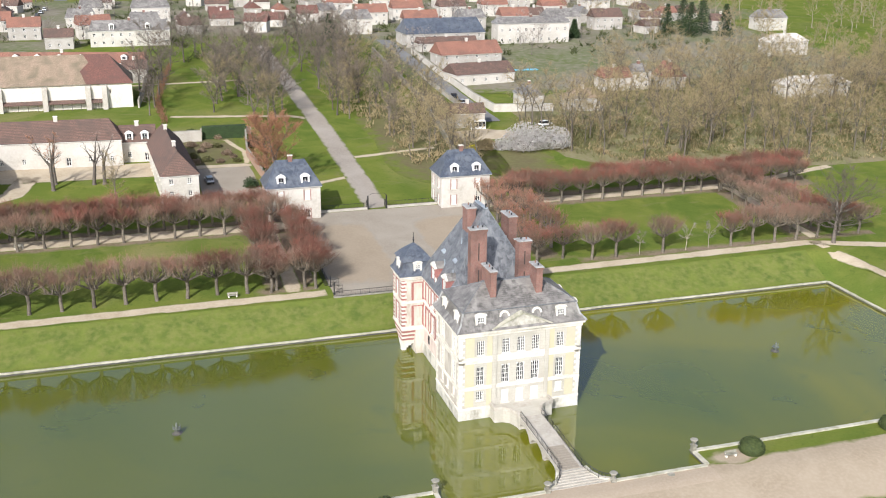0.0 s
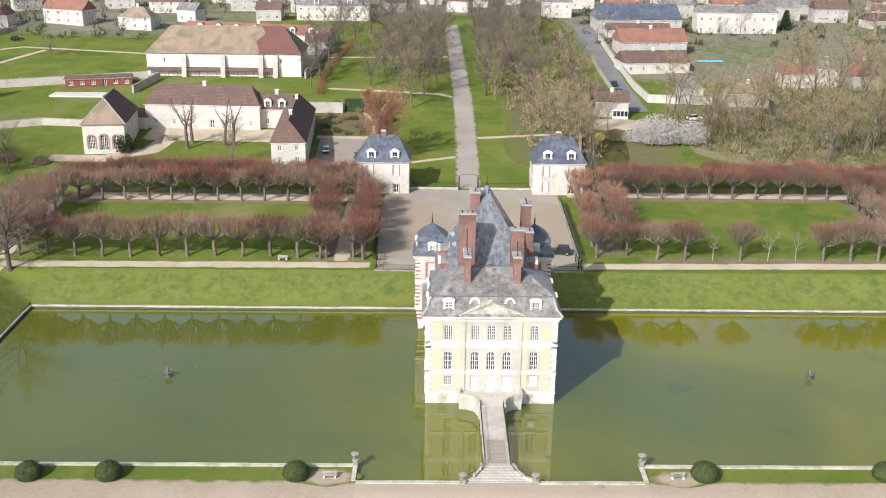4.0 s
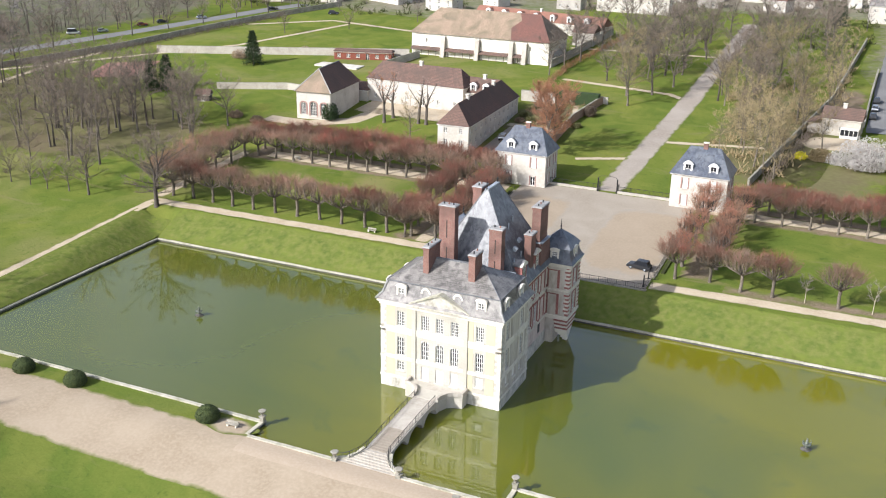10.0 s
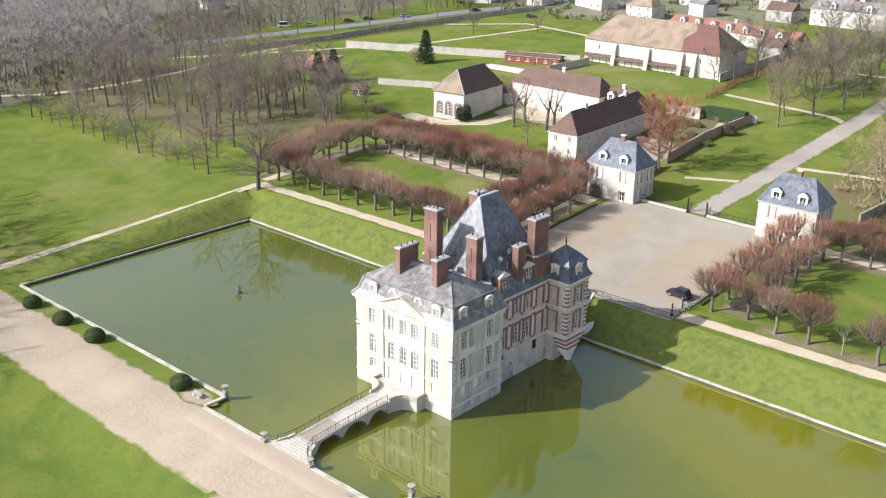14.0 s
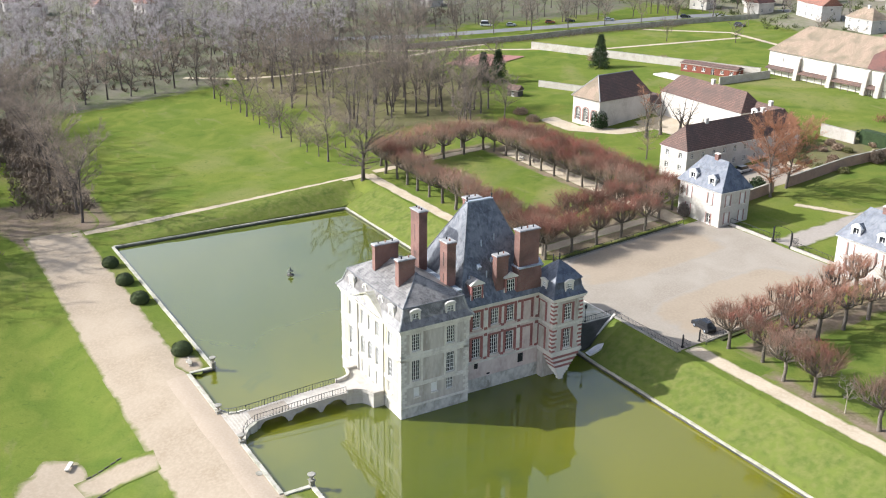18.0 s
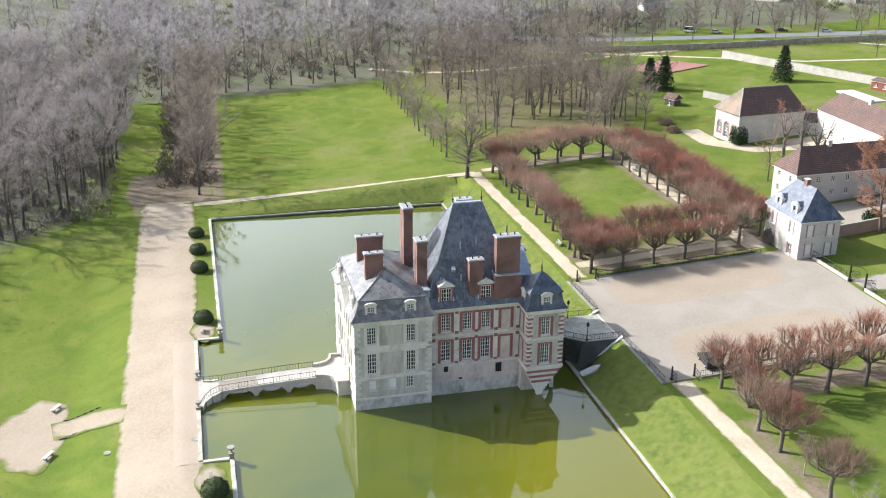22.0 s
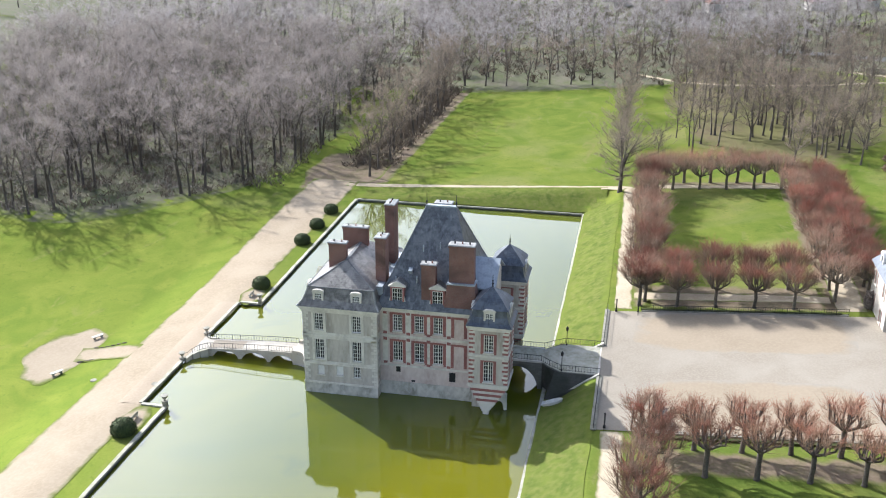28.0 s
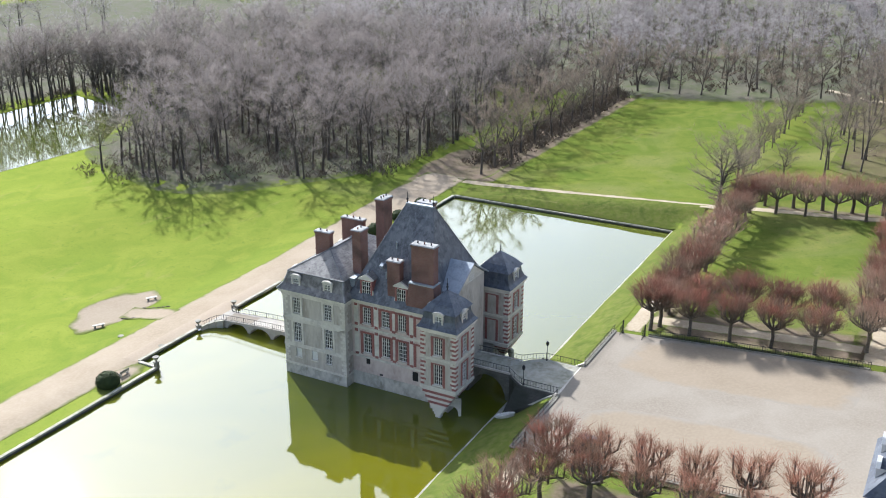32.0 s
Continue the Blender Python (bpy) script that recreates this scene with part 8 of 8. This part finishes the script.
slab_bench(49.5, 89.4, 150)
slab_bench(64.0, 89.8, 150)
strip("path_20", [(56.6, 89.5), (55.6, 95), (56.0, 100.5)], 5.4, PROMSAND, "sandy way from the promenade to the benches", 0.07)
low = thing("timber_edging", "row of short timber beams edging the sand", "edging")
for k in range(6):
    x, y = 53.5 - k * 0.32, 90.9 + k * 0.95
    part("beam", Mesh().box(-0.08, 0, -0.3, 0.08, 0.75, 0.22), BARK, low, at=pose(x, y, hgt(x, y), 0, 0, 18))
for k in range(3):
    x, y = 59.2 - k * 0.45, 90.8 + k * 0.9
    part("beam", Mesh().box(-0.08, 0, -0.3, 0.08, 0.98, 0.22), BARK, low, at=pose(x, y, hgt(x, y), 0, 0, 26))
for x, y in ((66.8, 98.4), (69.4, 111.0)):
    tagged(part("manhole_cover", Mesh().lathe([(0.55, hgt(x, y) + 0.02), (0.55, hgt(x, y) + 0.14), (0.45, hgt(x, y) + 0.15)], 16, x, y), KERB), "grey round cover flush with the ground", "cover")


def fountain(x, y):
    f = thing("fountain", "green bronze fountain figure on a rock in the pond", "fountain", pose(x, y, 0.24) @ Matrix.Diagonal((0.8, 0.8, 0.82, 1)), "pond fountains")
    part("rock", lump(1.1, 1.0, 0.55, 9, 10, 5, 0.2, -0.1), DARKSTONE, f)
    part("bowl", Mesh().lathe([(0.3, 0.4), (0.18, 0.7), (0.2, 0.85), (0.75, 1.15), (0.8, 1.25), (0.6, 1.22)], 14), BRONZE, f, smooth=True)
    part("figure", Mesh().lathe([(0.26, 1.2), (0.3, 1.45), (0.2, 1.7), (0.24, 1.95), (0.12, 2.1), (0.15, 2.25), (0.05, 2.4)], 10), BRONZE, f, smooth=True)
    part("dolphin_tail", Mesh().pipe([(0.3, 0, 1.3), (0.75, 0.1, 1.7), (0.6, 0.2, 2.0)], 0.09, 6), BRONZE, f)
    part("dolphin_tail", Mesh().pipe([(-0.3, 0, 1.3), (-0.72, -0.1, 1.65), (-0.6, -0.2, 1.9)], 0.09, 6), BRONZE, f)
    part("plinth_ring", Mesh().lathe([(0.6, -0.3), (0.6, 0.45), (0.5, 0.5)], 12), DARKSTONE, f)


fountain(2.7, 143.9)
fountain(110.0, 144.7)
for x, y, s in ((78, 138, 1.3), (83, 133, 0.9)):
    tagged(part("water_weed", lump(s, s * 0.6, 0.03, 6, 12, 3, 0.25, WATER_Z - 0.008), IVY), "dark patch of water weed at the surface", "weed")


def car(x, y, rz, paint, label, ln=4.6, tall=1.75):
    c = thing("car", label, "car", pose(x, y, hgt(x, y) + 0.05, 0, 0, rz), "parked cars")
    w, h = 0.9, ln / 2
    side = [(-h, 0.35), (h, 0.35), (h, 0.8), (h - 0.15, 0.98), (h - 1.2, 1.05), (-h + 0.1, 1.05), (-h, 0.85)]
    part("body", Mesh().extrude(side, -w, w), paint, c)
    part("cabin", Mesh().add([(-h + 0.25, -w + 0.06, 1.04), (h - 1.25, -w + 0.06, 1.04), (h - 1.25, w - 0.06, 1.04), (-h + 0.25, w - 0.06, 1.04),
                              (-h + 0.55, -w + 0.2, tall), (h - 2.0, -w + 0.2, tall), (h - 2.0, w - 0.2, tall), (-h + 0.55, w - 0.2, tall)],
         ((3, 2, 1, 0), (4, 5, 6, 7), (0, 1, 5, 4), (1, 2, 6, 5), (2, 3, 7, 6), (3, 0, 4, 7))), GLASS, c, "dark glazed cabin")
    part("roof", Mesh().box(-h + 0.5, -w + 0.18, tall, h - 1.95, w - 0.18, tall + 0.05), paint, c)
    part("bumper", Mesh().box(-h - 0.08, -w + 0.05, 0.35, -h, w - 0.05, 0.6), RUBBER, c)
    part("bumper", Mesh().box(h, -w + 0.05, 0.35, h + 0.08, w - 0.05, 0.6), RUBBER, c)
    for s in (-1, 1):
        part("headlight", Mesh().box(h - 0.02, s * 0.6 - 0.18, 0.68, h + 0.03, s * 0.6 + 0.18, 0.84), PAINT, c)
        for q in (-h + 0.85, h - 0.85):
            wl_ = part("wheel", Mesh().lathe([(0.22, -0.12), (0.36, -0.1), (0.36, 0.1), (0.22, 0.12)], 14), RUBBER, c, at=pose(q, s * (w - 0.1), 0.36, 90))
            part("rim", Mesh().lathe([(0.2, -0.13), (0.2, 0.13)], 10), LEAD, wl_)


SILVER, st_, sb = shader("silver_car_paint", 0.3, 0.6, 0.5)
sb.inputs["Base Color"].default_value = (0.45, 0.47, 0.5, 1)
WHITECAR, st2, sb2 = shader("white_car_paint", 0.3, 0.0, 0.5)
sb2.inputs["Base Color"].default_value = (0.75, 0.75, 0.75, 1)
car(73.2, 190.6, 172, CARPAINT, "black off-road car parked on the forecourt", 4.6, 1.85)
car(18.0, 258, 95, SILVER, "silver car parked in the farmyard")
car(-117, 397, 30, CARPAINT, "dark car parked behind the barn")
car(126, 293, 20, WHITECAR, "white car parked in a village garden")
for x, y, p, l, ln, tl in ((-189, 330, SILVER, "silver car on the main road", 4.3, 1.5), (-182, 346, TIMBER, "red car on the main road", 4.2, 1.5), (-178, 354, CARPAINT, "dark car on the main road", 4.4, 1.5), (-197, 322, WHITECAR, "white van on the main road", 5.4, 2.3), (-168, 368, SILVER, "silver car on the main road", 4.3, 1.5), (-150, 396, CARPAINT, "dark car on the main road", 4.3, 1.5)):
    car(x + 2, y, 57, p, l, ln, tl)
for k in range(9):
    car(-46.5 + k * 1.1, 480 + 12 * k, 84, (CARPAINT, SILVER, WHITECAR)[k % 3], ("dark", "silver", "white")[k % 3] + " car parked along the village street")
for k in range(3):
    car(108.4, 316 + 9 * k, 90, (CARPAINT, SILVER, CARPAINT)[k], ("dark", "silver", "dark")[k] + " car parked in the village lane")

def rowing_boat(x, y, z, rz, tilt, label):
    b = thing("rowing_boat", label, "boat", pose(x, y, z, tilt, -24, rz) @ Matrix.Diagonal((1.0, 1.0, 1.0, 1)))
    rim = [(-1.7, -0.62), (0.2, -0.74), (1.2, -0.6), (1.95, 0.0), (1.2, 0.6), (0.2, 0.74), (-1.7, 0.62)]
    n = len(rim)
    rings_ = [[(px * f, py * f, pz) for px, py in rim] for f, pz in ((0.78, 0.0), (1.0, 0.48), (0.93, 0.48), (0.72, 0.1))]
    m = Mesh().add([p for r in rings_ for p in r], [(a * n + k, a * n + (k + 1) % n, (a + 1) * n + (k + 1) % n, (a + 1) * n + k) for a in range(3) for k in range(n)] + [tuple(reversed(range(n))), tuple(range(3 * n, 4 * n))])
    part("hull", m, PAINT, b)
    for px in (-0.9, 0.3):
        part("thwart", Mesh().box(px - 0.16, -0.62, 0.34, px + 0.16, 0.62, 0.4), PAINT, b)


rowing_boat(64.0, 174.8, 1.55, 84, 0, "white rowing boat drawn up on the grass bank")

for lx in (50.4, 59.7):
    lampp = thing("lamp_post", "black iron lamp post on the entrance bridge", "lamp post", pose(lx, 175.6, 5.1), "lamp posts on the bridge")
    part("pole", Mesh().lathe([(0.14, 0), (0.14, 0.3), (0.06, 0.4), (0.05, 2.6)], 8), IRON, lampp)
    part("lantern", Mesh().lathe([(0.1, 2.6), (0.22, 2.75), (0.26, 3.2), (0.12, 3.35), (0.03, 3.5)], 6), IRON, lampp)

# clipped low hedges beside the court and a tall dark hedge
for nm, x0, x1, y0, y1 in (("low_hedge", 34.3, 35.0, 187.5, 221.0), ("low_hedge", 77.6, 78.6, 190.0, 220.0)):
    zz = hgt(x0, (y0 + y1) / 2)
    h = thing(nm, "low clipped green hedge beside the forecourt", "hedge", kind="structure")
    m = Mesh()
    k = 12
    for i in range(k):
        a, b = y0 + (y1 - y0) * i / k, y0 + (y1 - y0) * (i + 1) / k
        za, zb = hgt(x0, a), hgt(x0, b)
        m.add([(x0, a, za), (x0 + 0.7, a, za), (x0 + 0.7, b, zb), (x0, b, zb), (x0, a, za + 0.32), (x0 + 0.7, a, za + 0.32), (x0 + 0.7, b, zb + 0.32), (x0, b, zb + 0.32)],
              ((4, 5, 6, 7), (0, 4, 7, 3), (1, 2, 6, 5), (0, 1, 5, 4), (2, 3, 7, 6)))
    part("hedge_body", m, IVY, h)
t = thing("tall_hedge", "tall dark clipped hedge in the walled garden", "hedge", pose(19.8, 299.6, hgt(20, 299.6)), kind="structure")
part("hedge_body", Mesh().box(0, -1.2, -0.3, 12.6, 1.2, 3.6), HEDGE, t)
part("leaf_skin", (lambda r, m: [blade(m, Vector((r.uniform(0, 12.6), r.choice((-1.2, 1.2)), r.uniform(0, 3.6))), (r.gauss(0, 1), r.gauss(0, 1), 0.6), 0.3, 0.09, r) for _ in range(900)] and m)(random.Random(5), Mesh()), HEDGE, t)


def conifer(x, y, h, label):
    r = random.Random(int(x * 7 + y))
    t = thing("conifer", label, "tree", pose(x, y, hgt(x, y)))
    part("trunk", Mesh().tube((0, 0, -0.3), (0, 0, h * 0.95), 0.3, 0.05, 7), BARK, t)
    m = Mesh()
    tiers = 22
    for k in range(tiers):
        z = h * (0.08 + 0.9 * k / tiers)
        rad = h * 0.31 * (1 - k / tiers) ** 0.85 + 0.15
        for j in range(16):
            a = 6.283 * j / 16 + r.uniform(-0.25, 0.25) + k
            ln = rad * r.uniform(0.7, 1.1)
            d = Vector((math.cos(a), math.sin(a), -0.25))
            for q in range(7):
                f = (q + 1) / 7
                blade(m, Vector((0, 0, z)) + d * ln * f, d + Vector((r.gauss(0, 0.7), r.gauss(0, 0.7), r.gauss(-0.1, 0.3))), 0.9, 0.16, r)
    part("crown", m, HEDGE, t)


conifer(-96.5, 306, 12.5, "dark spruce standing alone on the lawn")
conifer(-106.4, 262.5, 11, "dark conifer beside the garden hut")
conifer(-102.5, 266, 12, "dark conifer beside the garden hut")
for x, y, h in ((258, 432, 17), (268, 438, 19), (276, 430, 16), (250, 440, 15), (262, 446, 18), (200, 436, 9), (-160, 440, 12), (88, 452, 12)):
    conifer(x, y, h, "tall dark conifer among the village gardens")


def bush(x, y, rx, ry, rz, material, label, name="bush", count=2200, size=0.45, twig=None):
    t = thing(name, label, "bush", pose(x, y, hgt(x, y)))
    if twig:
        m = Mesh()
        r = random.Random(int(x * 3 + y))
        for _ in range(14):
            a, b = r.uniform(0, 6.283), r.uniform(0.2, 0.9)
            m.tube((0, 0, -0.2), (rx * b * math.cos(a), ry * b * math.sin(a), rz * r.uniform(0.5, 0.85)), 0.12, 0.03, 4)
        part("stem", m, twig, t)
    part("foliage", leaves(rx, ry, rz, int(x + y), count, size, 0.35), material, t)


bush(109.5, 268.5, 7.2, 5.0, 8.2, BLOSSOM, "large white-blossoming bush at the park edge", "blossom_bush", 6500, 0.42, BARK)
bush(118.5, 269, 5.6, 4.5, 6.4, BLOSSOM, "white-blossoming bush at the park edge", "blossom_bush", 3800, 0.42, BARK)
bush(102.5, 270.5, 2.6, 2.4, 3.4, BLOSSOM, "small white-blossoming bush at the park edge", "blossom_bush", 1000, 0.4, BARK)
bush(98.5, 272, 3.0, 2.6, 3.0, YELTWIG, "pale leafless bush beside the blossom", "bush", 1800, 0.5, BARK)
YELLOW = surface("yellow_forsythia", (0.62, 0.55, 0.03), (0.5, 0.44, 0.03), (0.7, 0.62, 0.06), 0.8, 4, 0.9, 0.0)
bush(93.8, 271.5, 1.6, 1.4, 2.0, YELLOW, "bright yellow forsythia bush", "bush", 900, 0.3)
bush(-35.3, 256.0, 2.4, 2.4, 5.2, HEDGE, "dark evergreen shrub at the orangery corner", "shrub", 2600, 0.4)
bush(28, 252, 2.0, 2.0, 2.6, HEDGE, "rounded green shrub beside the farm wing", "shrub", 1200, 0.35)
bush(17, 303, 2.0, 2.0, 2.2, HEDGE, "round dark shrub in the walled garden", "shrub", 1000, 0.35)
for x, y, s in ((-106, 312, 3.5), (-63, 248, 2.2), (-54, 246, 2.0), (-90, 330, 2.0), (20, 290, 1.6), (25, 282, 1.4), (24, 299, 1.4)):
    bush(x, y, s, s, s * 0.9, TANTWIG, "leafless brown shrub on the grass", "shrub", 900, 0.45, BARK)


def undergrowth(name, label, area, count, material, seed, size, thin=0.14):
    """Low brush under the trees, as one body."""
    r = random.Random(seed)
    m = Mesh()
    k = 0
    while k < count:
        x, y = area(r)
        if x is None:
            continue
        k += 1
        s = r.uniform(0.8, 2.2)
        for _ in range(16):
            p = Vector((x + r.gauss(0, s * 0.6), y + r.gauss(0, s * 0.6), hgt(x, y) + abs(r.gauss(0, s * 0.5))))
            blade(m, p, (r.gauss(0, 0.7), r.gauss(0, 0.7), 1), size * r.uniform(0.6, 1.6), size * thin, r)
    tagged(part(name, m, material), label, "undergrowth", kind="stuff")


strip("garden_path", [(14, 271.8), (30.5, 271.2)], 3.0, PATH, "pale gravel path across the farm garden", 0.06)
strip("garden_path_2", [(29.5, 272), (30, 284), (26, 297)], 1.8, PATH, "narrow gravel path along the farm garden", 0.055)
for x, y, s in ((16, 275.5, 1.3), (19, 277, 1.6), (22.5, 275, 1.1), (15.5, 281, 1.5), (26.5, 279, 1.0), (18.5, 286, 1.2), (23, 290, 1.4), (33, 276, 1.5), (16, 292, 1.6), (27, 275, 1.2)):
    bush(x, y, s, s, s * 0.9, BRUSH if int(x) % 2 else TANTWIG, "low half-bare shrub in the farm garden", "shrub", 600, 0.35, BARK)
bush(33.2, 288, 1.9, 1.9, 3.4, REDTWIG, "small dark red round tree by the garden wall", "shrub", 1600, 0.35, BARK)
patch("garden_floor", 20, 286, 9.5, 22, PARKFLOOR, "rough ground of the walled garden", 0.035, 4.0, 0.04)
def twig_hedge(label, pts, h, w, material, seed):
    """A leafless clipped hedge along the points: fine upright shoots on low stems."""
    r = random.Random(seed)
    t = thing("twig_hedge", label, "hedge", kind="structure")
    stems, shoots = Mesh(), Mesh()
    for (ax, ay), (bx, by) in zip(pts, pts[1:]):
        n = int(math.hypot(bx - ax, by - ay) / 0.12)
        for k in range(n):
            f = r.random()
            x, y = ax + (bx - ax) * f + r.gauss(0, w / 3), ay + (by - ay) * f + r.gauss(0, w / 3)
            p = Vector((x, y, hgt(x, y) + r.uniform(-0.1, h * 0.5)))
            for _ in range(3):
                blade(shoots, p, (r.gauss(0, 0.45), r.gauss(0, 0.45), 1), h * r.uniform(0.4, 0.75), 0.05, r)
            if k % 9 == 0:
                stems.tube((x, y, hgt(x, y) - 0.2), (x + r.gauss(0, 0.2), y, hgt(x, y) + h * 0.6), 0.05, 0.02, 3)
    part("stem", stems, BARK, t)
    part("shoots", shoots, material, t)


twig_hedge("brown leafless hedge along the garden wall", [(10, 318), (9, 345), (12, 372), (16, 402)], 2.6, 1.6, ORANGETWIG, 61)
twig_hedge("brown leafless hedge beside the road", [(-176, 268), (-164, 290), (-154, 316), (-145, 350), (-134, 384)], 2.2, 1.8, PARKTWIG, 62)
twig_hedge("brown leafless hedge behind the gatehouse", [(88, 244), (93, 285), (98, 330)], 2.4, 2.2, PARKTWIG, 63)
bush(31.0, 225.75, 1.6, 0.6, 3.0, TWIG, "leafless climber against the gatehouse wall", "climber", 1500, 0.4, BARK)
undergrowth("brush_grove", "tan and brown brush beside the avenue", area_grove, 120, YELTWIG, 25, 1.4)
undergrowth("undergrowth_east", "green and brown brush under the bare wood", area_e, 2600, BRUSH, 21, 0.9)
undergrowth("brush_east", "tan leafless brush under the bare wood", area_e, 1500, YELTWIG, 23, 1.0)
undergrowth("undergrowth_west", "brown brush under the woods beyond the meadow", area_w, 1500, BROWNBRUSH, 27, 1.6)
undergrowth("brush_avenue", "brown brush under the meadow avenue", lambda r: (r.uniform(-168, -58), r.uniform(104, 118)), 420, BROWNBRUSH, 28, 1.2)
undergrowth("undergrowth_south_west", "brown brush under the bare woods", area_sw, 2200, BROWNBRUSH, 22, 1.0)
undergrowth("saplings_south_west", "thin grey saplings between the trunks", area_sw, 1100, WOODTWIG, 26, 3.2, 0.009)
undergrowth("village_hedges", "green hedges and garden shrubs between the village houses", area_v, 900, IVY, 24, 1.6)
